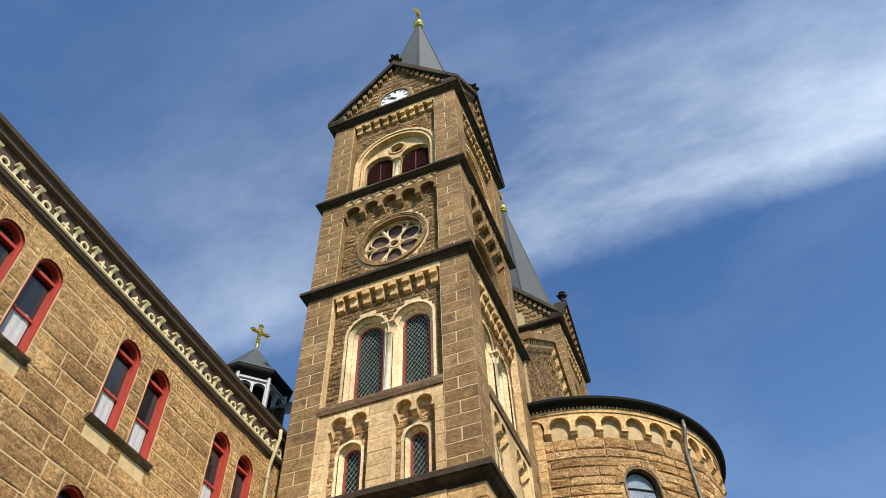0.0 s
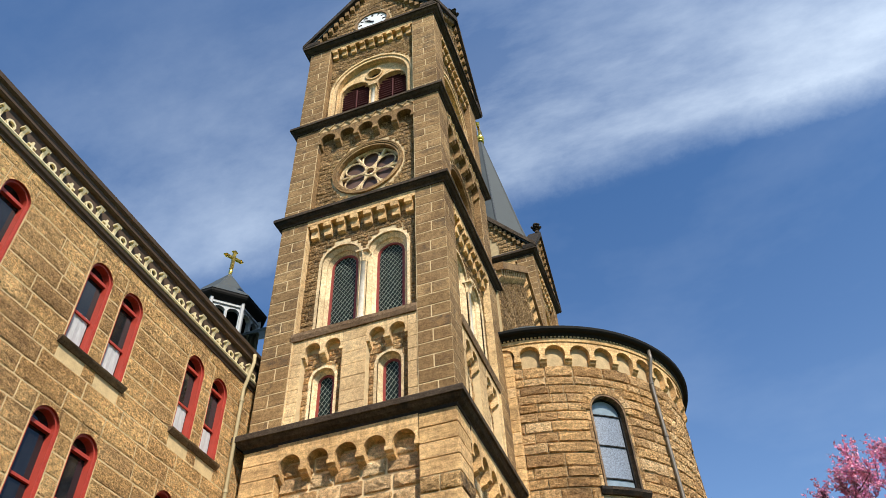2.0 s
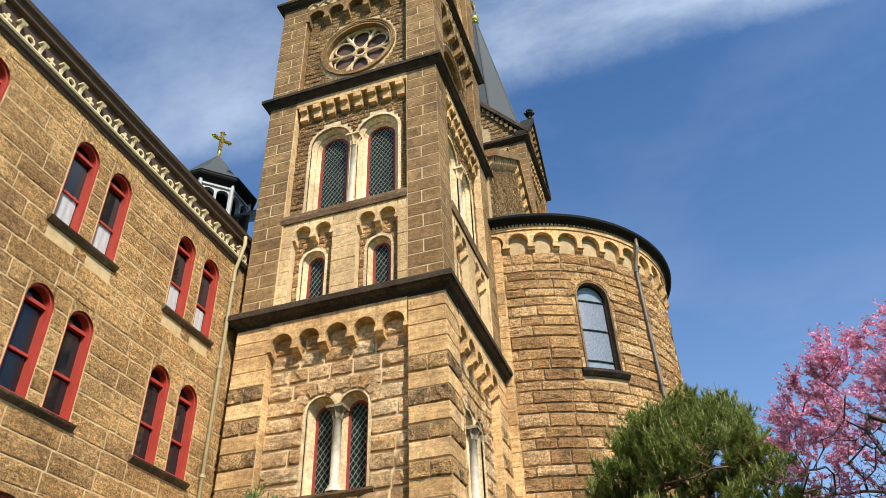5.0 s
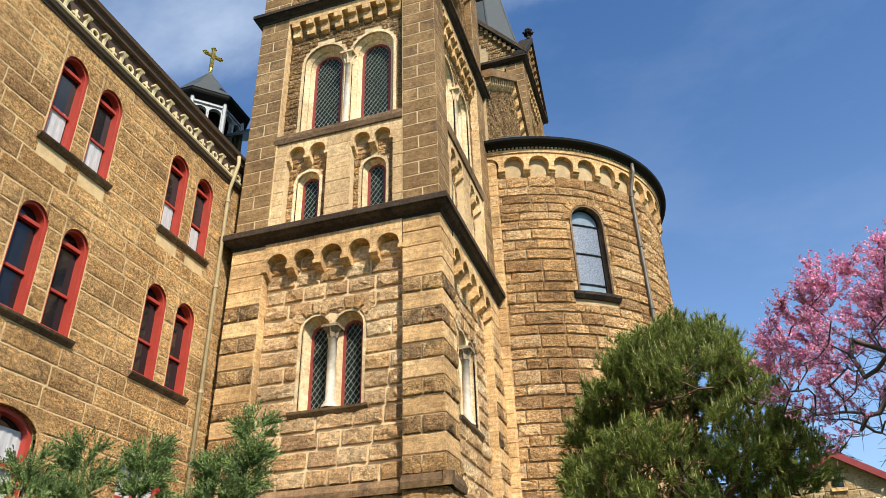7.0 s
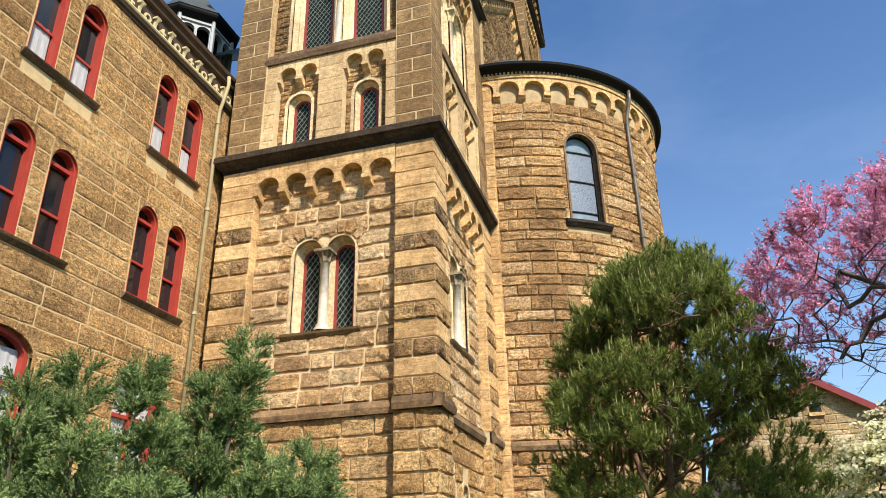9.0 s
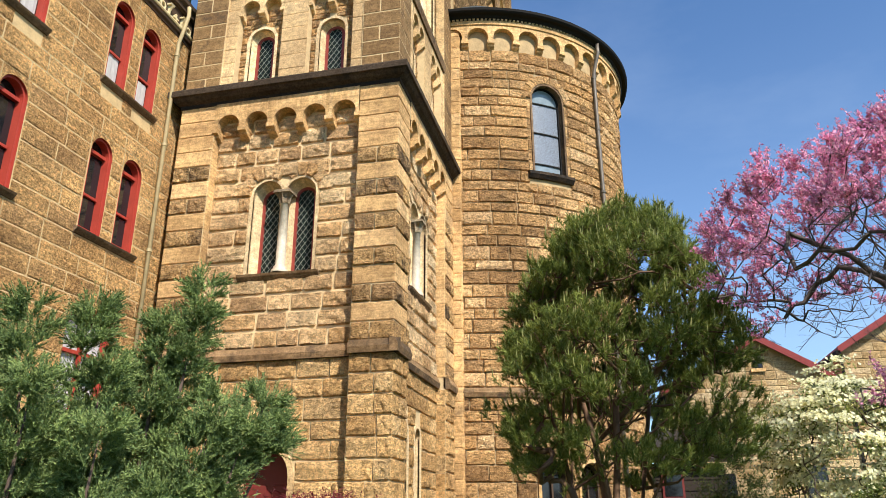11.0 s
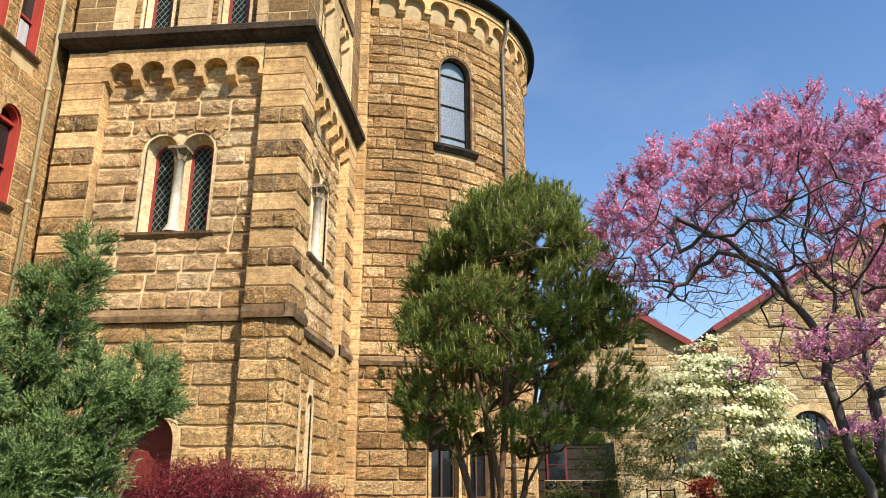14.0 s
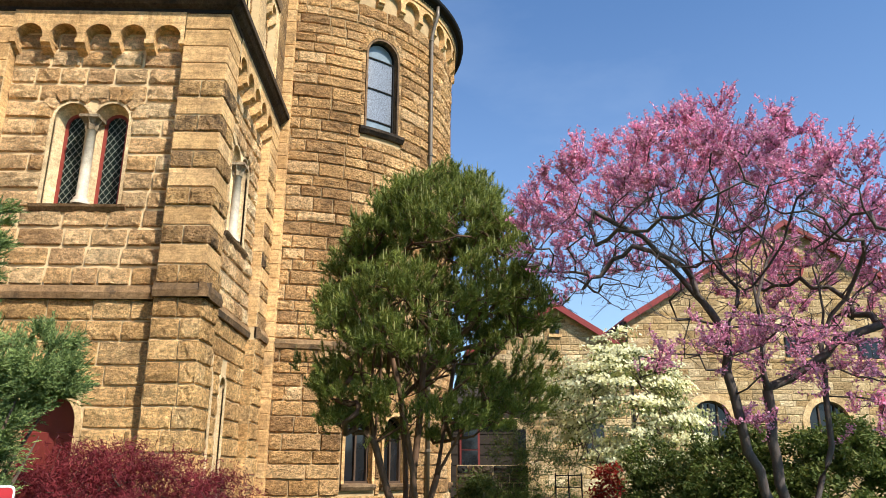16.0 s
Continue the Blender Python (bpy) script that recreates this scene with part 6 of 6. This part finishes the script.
def redbud():
    rng, rg = random.Random(7), np.random.default_rng(7)
    x, y = 5.45, 12.2
    t = thing("redbud_tree", "flowering redbud with pink blossom on dark crooked limbs", "tree", (x, y, 0))
    tg, bare = [], []
    cx, cy, R = 5.65, 12.3, 4.05
    over = lambda r: 7.75 - 1.55 * r * r
    while len(tg) < 1150:
        a, r = rng.uniform(0, 2 * math.pi), math.sqrt(rng.random())
        px, py = cx + R * r * math.cos(a), cy + R * 0.8 * r * math.sin(a)
        lump = 0.5 * noise.noise(Vector((px * 0.6, py * 0.6, 3.1)))
        top = over(r) + lump - 0.42 * max(0.0, px - 4.9)
        z = top - (1.75 - 0.55 * r) * rng.random() ** 1.2
        if noise.noise(Vector((px, py, z)) * 0.95) < -0.16:
            continue
        tg.append((px, py, z))
    # drooping sprays at the rim, and the bare twigs inside
    for _ in range(48):
        g = rng.uniform(-0.9, 0.9) + math.pi
        tg.append((cx + (R - rng.uniform(0.0, 1.3)) * math.cos(g), cy + R * 0.8 * math.sin(g), rng.uniform(4.9, 5.9)))
    for _ in range(560):
        g, r = rng.uniform(0, 2 * math.pi), rng.uniform(0.25, 0.85)
        bare.append((cx + R * r * math.cos(g), cy + R * 0.8 * r * math.sin(g), rng.uniform(4.9, 6.1) - 0.7 * r * r))
    for _ in range(190):
        g, r = rng.uniform(0, 2 * math.pi), rng.uniform(0.1, 0.6)
        bare.append((cx + R * r * math.cos(g), cy - 0.4 + R * 0.5 * r * math.sin(g), rng.uniform(3.0, 4.8)))
    low = [(3.75, 3.2), (4.15, 3.45), (4.5, 3.5), (4.95, 3.62), (5.3, 3.7), (5.6, 3.75), (5.2, 2.35), (5.5, 2.45), (5.65, 2.3), (6.9, 3.3), (7.3, 3.2), (7.6, 3.2), (6.95, 2.75), (7.2, 2.6), (7.5, 2.5), (7.4, 2.15), (7.9, 2.9), (6.3, 3.1)]
    late = []
    for lx, lz in low:
        dy = rng.uniform(-0.7, 0.2)
        for _ in range(5):
            late.append((lx + rng.gauss(0, 0.2), 12.2 + dy + rng.gauss(0, 0.25), lz + rng.gauss(0, 0.09)))

    def lift(pts):
        """A stem through its points, with a small kink between each two."""
        line = []
        for (ax, ay, az), (bx, by, bz) in zip(pts, pts[1:]):
            line += [(ax, y + ay, az), ((ax + bx) / 2 + rng.gauss(0, 0.07), y + (ay + by) / 2 + rng.gauss(0, 0.07), (az + bz) / 2)]
        return line + [(pts[-1][0], y + pts[-1][1], pts[-1][2])]

    stems = [lift([(5.5, 0.0, 0.7), (5.35, 0.0, 1.3), (5.15, 0.0, 1.9), (5.03, 0.0, 2.8), (5.02, 0.0, 3.6), (4.8, 0.05, 4.2), (4.55, 0.1, 4.8), (4.2, 0.1, 5.3), (3.55, 0.15, 5.65), (2.9, 0.1, 5.85)]),
             lift([(5.02, 0.0, 3.65), (5.27, 0.1, 4.3), (5.15, 0.2, 4.9), (4.8, 0.3, 5.4), (4.4, 0.4, 6.1)]),
             lift([(5.7, 0.2, 0.7), (5.7, 0.2, 1.4), (5.66, 0.2, 2.1), (5.68, 0.2, 2.9), (5.7, 0.2, 3.7), (5.65, 0.2, 4.7), (5.42, 0.2, 5.3), (5.2, 0.1, 6.2)]),
             lift([(5.7, 0.2, 2.95), (6.3, 0.1, 3.25), (6.85, 0.0, 3.72), (7.7, -0.1, 4.0), (8.5, -0.2, 4.5)]),
             lift([(6.0, 0.15, 0.8), (6.35, 0.1, 1.5), (6.58, 0.1, 2.0), (6.6, 0.1, 2.8), (6.64, 0.1, 3.7), (6.74, 0.1, 4.7), (7.0, 0.1, 5.4), (7.5, 0.2, 6.2)])]
    # scaffold limbs that arch out into the dome
    for foot, knot, tip in ((0, 6, (-3.4, -0.6, 6.0)), (0, 6, (-2.7, -1.7, 6.2)), (0, 5, (-2.5, 1.3, 6.3)), (0, 7, (-1.9, -0.3, 6.9)), (1, 2, (-1.2, -1.5, 6.9)), (1, 3, (-0.7, 1.7, 7.0)), (1, 1, (-0.3, -0.4, 7.3)),
                            (2, 5, (0.3, -0.8, 7.4)), (2, 5, (0.9, -1.9, 6.6)), (2, 4, (1.0, 1.5, 6.8)), (4, 5, (2.9, -0.5, 6.0)), (4, 5, (2.3, 1.6, 6.2)), (4, 4, (2.1, -1.8, 6.1)), (4, 6, (1.5, 0.2, 7.0)), (4, 6, (3.2, 0.7, 5.9))):
        a = Vector(stems[foot][knot * 2])
        e = Vector((cx + tip[0], cy + tip[1], tip[2]))
        m = a.lerp(e, 0.5) + Vector((0, 0, 0.35))
        line = []
        for i in range(0, 9):
            k = i / 8
            q = a * (1 - k) ** 2 + m * 2 * k * (1 - k) + e * k * k
            line.append(tuple(q + Vector((rng.gauss(0, 0.07), rng.gauss(0, 0.07), rng.gauss(0, 0.06))) * (i > 0)))
        stems.append(line)
    pos, par, kids, tips = skeleton_tree((x + 0.2, y + 0.1, 0), tg, rng, 0.24, -0.04, 0.5, 0.5, stems, bare + late)
    wood("trunk", pos, par, kids, tips, 0.0055, 0.455, M["bark_dark"], t, "dark crooked forked limbs")
    b, tw = Build(), Build()
    cs = []
    rim = R * 0.62
    for i in range(1, len(pos)):
        p = pos[i]
        r = math.hypot((p.x - cx) / R, (p.y - cy) / (R * 0.8))
        inside = p.z > over(r) - 1.3 + 0.45 * r - 0.42 * max(0.0, p.x - 4.9) or (p.z < 3.95 and p.z > 1.9 and p.y < 12.6) or p.x < cx - rim - 0.5
        if tips[i] > 5:
            continue
        a = pos[par[i]]
        n = (7 if tips[i] <= 2 else 3) if inside and p.z > over(r) - 0.85 - 0.42 * max(0.0, p.x - 4.9) else 3 if inside and p.z > 4.2 else 4 if inside else 2
        for _ in range(n):
            q = a.lerp(p, rng.random())
            d = ((p - a).normalized() * 0.8 + Vector(((p.x - cx) * 0.13, (p.y - cy) * 0.13, 0.5)) + Vector((rng.gauss(0, 0.4), rng.gauss(0, 0.4), rng.gauss(0, 0.3)))).normalized()
            ln = rng.uniform(0.12, 0.44)
            tw.tube([q, q + d * ln], [0.0045, 0.0022], 3)
            if not inside:
                continue
            m = int(ln / 0.036)
            for k in range(m):
                if rng.random() < 0.82:
                    c = q + d * (k + rng.random()) / m * ln * 0.94
                    cs.extend((c.x + rng.gauss(0, 0.017), c.y + rng.gauss(0, 0.017), c.z + rng.gauss(0, 0.017)) for _ in range(3))
    cs = np.array(cs)
    petals(b, cs, rand_dirs(len(cs), rg), rg.uniform(0.018, 0.034, len(cs)), rg, 0.95)
    part("blossom", b, M["redbud"], t, "clustered pink blossom along the twigs")
    part("twig", tw, M["bark_dark"], t, "thin dark twigs", kind="stuff")


def dogwood():
    rng, rg = random.Random(11), np.random.default_rng(11)
    x, y = 4.1, 15.9
    far = lambda p: (p[0] * 1.4, p[1] * 1.4, 1.6 + (p[2] - 1.6) * 1.4)
    t = thing("dogwood_tree", "small dogwood with layers of cream-white flowers", "tree", (x * 1.4, y * 1.4, 0))
    tg = []
    while len(tg) < 760:
        d = Vector((rng.gauss(0, 1), rng.gauss(0, 1), rng.gauss(0, 1))).normalized() * rng.uniform(0.45, 1.0) ** 0.4
        lump = 0.88 + 0.35 * noise.noise(Vector((d.x * 2, d.y * 2, d.z * 2 + 5)))
        z = 2.85 + d.z * 1.6 * lump - 0.22 * max(0.0, d.x) * 2
        z = z * 0.55 + 0.45 * round(z / 0.36) * 0.36 + rng.gauss(0, 0.06)
        px = x + 0.08 + d.x * 1.95 * lump
        if z < 1.3 or (px > x + 1.25 and z > 3.0) or noise.noise(Vector((px, y + d.y * 1.6 * lump, z)) * 1.25) < -0.28:
            continue
        tg.append(far((px, y + d.y * 1.6 * lump, z)))
    stems = [[(x, y, 0.7), (x - 0.1, y, 1.2), (x - 0.25, y, 1.8), (x - 0.35, y, 2.8)], [(x + 0.1, y, 0.8), (x + 0.4, y - 0.1, 1.3), (x + 0.8, y, 1.8)]]
    stems = [[far(p) for p in line] for line in stems]
    x, y = x * 1.4, y * 1.4
    pos, par, kids, tips = skeleton_tree((x, y, 0), tg, rng, 0.25, -0.05, 0.3, 0.4, stems)
    wood("trunk", pos, par, kids, tips, 0.006, 0.46, M["bark"], t, "slim grey stem and level limbs")
    b, lf = Build(), Build()
    fl, nn, lv = [], [], []
    for i in range(1, len(pos)):
        if tips[i] > 3 or pos[i].z < 1.2:
            continue
        for _ in range(52 if not kids[i] else 5):
            c = np.array(pos[i]) + rg.normal(size=3) * (0.20, 0.20, 0.05) + (0, 0, 0.05)
            up = np.array((0, 0, 0.5)) + (c - np.array((x, y, 2.3))) * (0.5, 0.6, 0.1) + rg.normal(size=3) * 0.4
            up /= np.linalg.norm(up)
            for k in range(2):
                fl.append(c)
                nn.append(up + rg.normal(size=3) * 0.12)
        for _ in range(11):
            lv.append(np.array(pos[i]) + rg.normal(size=3) * (0.16, 0.16, 0.10) - (0, 0, 0.06))
    nn = np.array(nn)
    nn /= np.linalg.norm(nn, axis=1)[:, None]
    petals(b, np.array(fl), nn, rg.uniform(0.045, 0.072, len(fl)), rg, 1.0)
    part("blossom", b, M["dogwood"], t, "flat cream-white four-petalled flowers")
    petals(lf, np.array(lv), rand_dirs(len(lv), rg), rg.uniform(0.03, 0.055, len(lv)), rg, 1.2)
    part("foliage", lf, M["fresh"], t, "young yellow-green leaves")


def juniper():
    rng, rg = random.Random(13), np.random.default_rng(13)
    x, y = -5.6, 7.6
    t = thing("juniper_bush", "large spreading blue-green juniper with feathery plumes", "shrub", (x, y, 0))
    # each plume: foot, tip and girth
    pl = [((-5.6, 7.9, 0.2), (-5.05, 8.15, 4.35), 0.50), ((-5.6, 7.8, 0.4), (-5.45, 8.0, 3.8), 0.62), ((-5.2, 8.1, 0.2), (-4.35, 8.75, 3.1), 0.55), ((-5.2, 8.2, 0.3), (-4.2, 8.75, 2.6), 0.5),
          ((-5.0, 8.2, 0.1), (-4.3, 8.6, 2.0), 0.55), ((-5.6, 7.4, 0.1), (-4.6, 7.9, 2.6), 0.75), ((-6.2, 7.2, 0.2), (-6.15, 7.55, 4.0), 0.55), ((-6.4, 7.0, 0.2), (-6.55, 7.0, 3.95), 0.6),
          ((-6.6, 6.8, 0.2), (-7.0, 6.6, 3.7), 0.65), ((-6.9, 6.3, 0.2), (-7.5, 6.0, 3.8), 0.7), ((-6.4, 6.8, 0.1), (-6.0, 6.6, 2.9), 0.8), ((-5.8, 7.2, 0.1), (-5.4, 7.0, 2.5), 0.8),
          ((-5.5, 7.6, 0.1), (-4.95, 7.4, 1.8), 0.65), ((-7.2, 6.0, 0.1), (-7.4, 5.2, 2.9), 0.8), ((-6.6, 6.4, 0.1), (-6.4, 5.7, 2.2), 0.85), ((-5.2, 8.2, 0.1), (-4.75, 8.3, 1.4), 0.5), ((-5.8, 8.0, 0.3), (-5.75, 8.3, 3.3), 0.65),
          ((-5.3, 7.9, 0.1), (-4.75, 8.3, 3.0), 0.7), ((-5.0, 8.0, 0.1), (-4.35, 8.2, 2.6), 0.7), ((-6.0, 7.3, 0.2), (-5.85, 7.5, 3.2), 0.8), ((-6.6, 6.6, 0.2), (-6.7, 6.3, 3.2), 0.85), ((-5.7, 7.0, 0.1), (-5.2, 6.9, 1.6), 0.7), ((-7.4, 5.4, 0.1), (-8.0, 4.9, 3.6), 0.9)]
    b, st = Build(), Build()
    base, way, ln, wd = [], [], [], []
    for foot, tip, girth in pl:
        f0, t0 = np.array(foot), np.array(tip)
        axis = t0 - f0
        L = np.linalg.norm(axis)
        st.tube([foot, tuple(f0 + axis * 0.5 + np.array((0, 0, -0.12))), tuple(f0 + axis * 0.97)], [0.06, 0.035, 0.006], 5)
        for _ in range(int(34 * L * girth / 0.6)):
            s = rg.uniform(0.10, 1.0) ** 0.8
            out = rg.normal(size=3)
            out -= axis * (out @ axis) / L ** 2
            out /= max(1e-6, np.linalg.norm(out))
            reach = (0.22 + 0.78 * girth * (1.05 - s) ** 0.6) * rg.uniform(0.7, 1.15)
            root = f0 + axis * s
            d = axis / L * 0.75 + out * 0.8 + rg.normal(size=3) * 0.12
            d /= np.linalg.norm(d)
            for k in np.linspace(0.30, 1.0, int(9 + 16 * reach)):
                p = root + d * reach * k + np.array((0, 0, 0.10 * reach * k * (1 - k) * 4 - 0.16 * reach * k * k))
                if p[0] / p[1] > -0.545 and p[2] < 2.0 + 5.5 * (p[0] / p[1] + 0.545):
                    continue   # kept clear of the path to the door
                if noise.noise(Vector(p) * 2.3) < -0.20:
                    continue   # hollows between the sprays
                thin = 1.15 - 0.75 * k
                sd = d * 0.9 + rand_dirs(1, rg)[0] * 0.62
                sd /= np.linalg.norm(sd)
                spray = 0.33 * thin * rg.uniform(0.7, 1.3)
                m = 22
                h = np.linspace(0, 1, m)[:, None]
                sid = np.cross(sd, rg.normal(size=3))
                sid /= max(1e-6, np.linalg.norm(sid))
                flip = np.where(np.arange(m) % 2 == 0, 1, -1)[:, None]
                wv = sd * 0.8 + sid * flip * (0.8 - 0.4 * h) + rg.normal(size=(m, 3)) * 0.2
                base.append(p + sd * h * spray)
                way.append(wv / np.linalg.norm(wv, axis=1)[:, None])
                ln.append((0.056 - 0.026 * h[:, 0]) * rg.uniform(0.8, 1.2))
                wd.append(np.full(m, 0.0085))
    slivers(b, np.concatenate(base), np.concatenate(way), np.concatenate(ln), np.concatenate(wd), rg)
    part("crown", b, M["juniper"], t, "feathery blue-green sprays")
    part("trunk", st, M["bark"], t, "hidden grey-brown stems", True)


def low_bush(name, label, at, rx, ry, h, count, leaf, mat, seed, stalk="bark", droop=0.0, long=1.3):
    rng, rg = random.Random(seed), np.random.default_rng(seed)
    x, y = at
    t = thing(name, label, "shrub", (x, y, 0))
    tg = []
    n = max(30, count // 60)
    while len(tg) < n:
        a, r = rng.uniform(0, 2 * math.pi), math.sqrt(rng.random())
        lump = 0.8 + 0.4 * noise.noise(Vector((math.cos(a) * 1.7 + seed, math.sin(a) * 1.7, r)))
        z = h * (math.sqrt(max(0.02, 1 - (r * 0.95) ** 2))) * rng.uniform(0.45, 1.0) * (0.78 + 0.3 * lump)
        tg.append((x + rx * r * lump * math.cos(a), y + ry * r * lump * math.sin(a), max(0.12, z)))
    pos, par, kids, tips = skeleton_tree((x, y, 0), tg, rng, 0.15, 0.0, 0.3, 0.2)
    wood("trunk", pos, par, kids, tips, 0.004, 0.45, M[stalk], t, "thin branching stems")
    ends = np.array([tuple(pos[i]) for i in range(1, len(pos)) if tips[i] <= 2])
    k = rg.integers(0, len(ends), count)
    c = ends[k] + rg.normal(size=(count, 3)) * (0.11, 0.11, 0.08)
    c[:, 2] = np.maximum(c[:, 2], 0.03)
    b = Build()
    if droop:
        w = rg.normal(size=(count, 3)) + (0, 0, -droop)
        w /= np.linalg.norm(w, axis=1)[:, None]
        slivers(b, c, w, rg.uniform(0.7, 1.3, count) * leaf * 2.6, leaf * 0.22, rg)
    else:
        nn = rg.normal(size=(count, 3)) + (0, 0, 0.8)
        nn /= np.linalg.norm(nn, axis=1)[:, None]
        petals(b, c, nn, rg.uniform(0.6, 1.3, count) * leaf, rg, long)
    part("foliage", b, M[mat], t)


pine()
redbud()
dogwood()
juniper()
low_bush("maple_shrub", "low weeping Japanese maple with dark crimson leaves", (-4.3, 10.6), 2.5, 1.4, 1.93, 46000, 0.034, "maple", 17, droop=0.55)
low_bush("evergreen_shrub", "loose yellow-green evergreen shrub", (2.3, 17.6), 1.35, 0.9, 2.9, 9000, 0.04, "shrub", 19, droop=-0.5)
low_bush("red_shrub", "small scarlet-leaved shrub beside the trellis", (4.2, 18.2), 0.55, 0.5, 1.75, 2600, 0.035, "redshrub", 23)
low_bush("green_shrub", "rounded fresh green garden shrub", (7.0, 17.3), 1.9, 1.0, 2.55, 17000, 0.045, "shrub", 29)
low_bush("green_shrub", "rounded fresh green garden shrub", (9.3, 16.6), 2.0, 1.1, 2.7, 18000, 0.045, "shrub", 31)
low_bush("green_shrub", "rounded fresh green garden shrub", (12.0, 16.8), 2.0, 1.2, 2.9, 13000, 0.045, "shrub", 37)
low_bush("green_shrub", "low green shrub below the pine", (1.2, 19.0), 0.9, 0.8, 1.5, 4000, 0.04, "shrub", 43)
low_bush("green_shrub", "low green shrub below the dogwood", (5.6, 18.5), 1.2, 0.9, 2.3, 8000, 0.04, "shrub", 47)


# ---- small things ----
def trellis():
    x, y = 3.05, 16.6
    t = thing("garden_trellis", "black iron garden trellis among the shrubs", "trellis", (x, y, 0))
    for dx in (-0.28, 0.0, 0.28):
        b = Build()
        b.tube([(x + dx, y, 0), (x + dx, y, 1.55)], [0.016, 0.016], 6)
        part("post", b, M["black"], t)
    for k in range(6):
        b = Build()
        b.tube([(x - 0.28, y - 0.02, 0.3 + k * 0.24), (x + 0.28, y - 0.02, 0.3 + k * 0.24)], [0.011, 0.011], 6)
        part("rung", b, M["black"], t)


def road_sign():
    x, y = -2.62, 4.78
    t = thing("street_sign", "red sign with white border on a steel post", "sign", (x, y, 0))
    b = Build()
    b.tube([(x - 0.15, y + 0.03, 0), (x - 0.15, y + 0.03, 1.53)], [0.025, 0.025], 8)
    part("post", b, M["zinc"], t, "galvanised steel post")
    f = Flat((x, y, 0), (math.cos(0.45), math.sin(0.45), 0), (math.sin(0.45), -math.cos(0.45), 0))

    def plate(h, w, r, mat, wd, label):
        q = []
        for cx, cz, a0 in ((w - r, h - r, 0), (-w + r, h - r, 90), (-w + r, -h + r, 180), (w - r, -h + r, 270)):
            q += [(cx - 0.15 + r * math.cos(math.radians(a0 + d)), 1.31 + cz + r * math.sin(math.radians(a0 + d))) for d in (0, 30, 60, 90)]
        bb = Build()
        k = len(q)
        bb.add([f(*p, wd) for p in q] + [f(*p, wd + 0.004) for p in q], [tuple(range(k))[::-1], tuple(range(k, 2 * k))] + [(i, (i + 1) % k, k + (i + 1) % k, k + i) for i in range(k)])
        part("plate", bb, M[mat], t, label)
    plate(0.19, 0.26, 0.03, "sign_white", 0.0, "white rounded border plate")
    plate(0.178, 0.248, 0.025, "sign_red", 0.005, "red face")
    b = Build()
    bar(b, f, -0.17, -0.13, 1.49, 1.53, -0.06, 0.02)
    part("clamp", b, M["zinc"], t)


def outbuilding():
    """A low building with a red window, half hidden beyond the pine; tree shade is put into its colour."""
    x0, x1, y, h = -0.6, 3.6, 30.5, 3.6
    t = thing("garden_outbuilding", "low brown building with a red window, tree shade in its colour", "shed", ((x0 + x1) / 2, y, 0))
    b = Build()
    b.box(x0, x1, y, y + 4, 0, h)
    part("wall", b, M["tree_shaded_wood"], t, "boarded wall with tree shade in its colour")
    for k in range(8):
        b = Build()
        z = 0.2 + k * 0.4
        b.box(x0 - 0.02, x1 + 0.02, y - 0.03, y - 0.005, z, z + 0.36)
        part("board", b, M["tree_shaded_wood"], t)
    b = Build()
    b.hexa([(x0 - 0.3, y + 4.3, h + 1.5), (x1 + 0.3, y + 4.3, h + 1.5), (x1 + 0.3, y + 4.3, h + 1.65), (x0 - 0.3, y + 4.3, h + 1.65), (x0 - 0.3, y - 0.4, h), (x1 + 0.3, y - 0.4, h), (x1 + 0.3, y - 0.4, h + 0.15), (x0 - 0.3, y - 0.4, h + 0.15)])
    part("roof", b, M["tree_shaded_wood"], t, "sloping roof with tree shade in its colour")
    b = Build()
    b.box(x0 + 1.9, x0 + 2.7, y - 0.09, y - 0.03, 1.5, 3.2)
    w = part("window", b, M["darkred"], t, "dark red framed window")
    for z in (1.58, 2.40):
        b = Build()
        b.box(x0 + 1.98, x0 + 2.62, y - 0.10, y - 0.06, z, z + 0.78)
        part("pane", b, M["sash"], w)


def garden_wall():
    rng = random.Random(53)
    x0, x1, y, h = 0.9, 3.0, 22.8, 1.75
    t = thing("garden_wall", "low dark rough stone garden wall", "wall", ((x0 + x1) / 2, y, 0))
    f = Flat((0, y, 0), (1, 0, 0), (0, -1, 0))
    b = Build()
    b.box(x0, x1, y, y + 0.5, 0, h)
    wall = part("core", b, M["mortar_dark"], t)
    masonry(f, courses(x0, x1, 0, h, 0.25, (0.3, 0.7), rng), 0, 0.10, "rock", M["cornice"], wall, rng)


trellis()
road_sign()
outbuilding()
garden_wall()
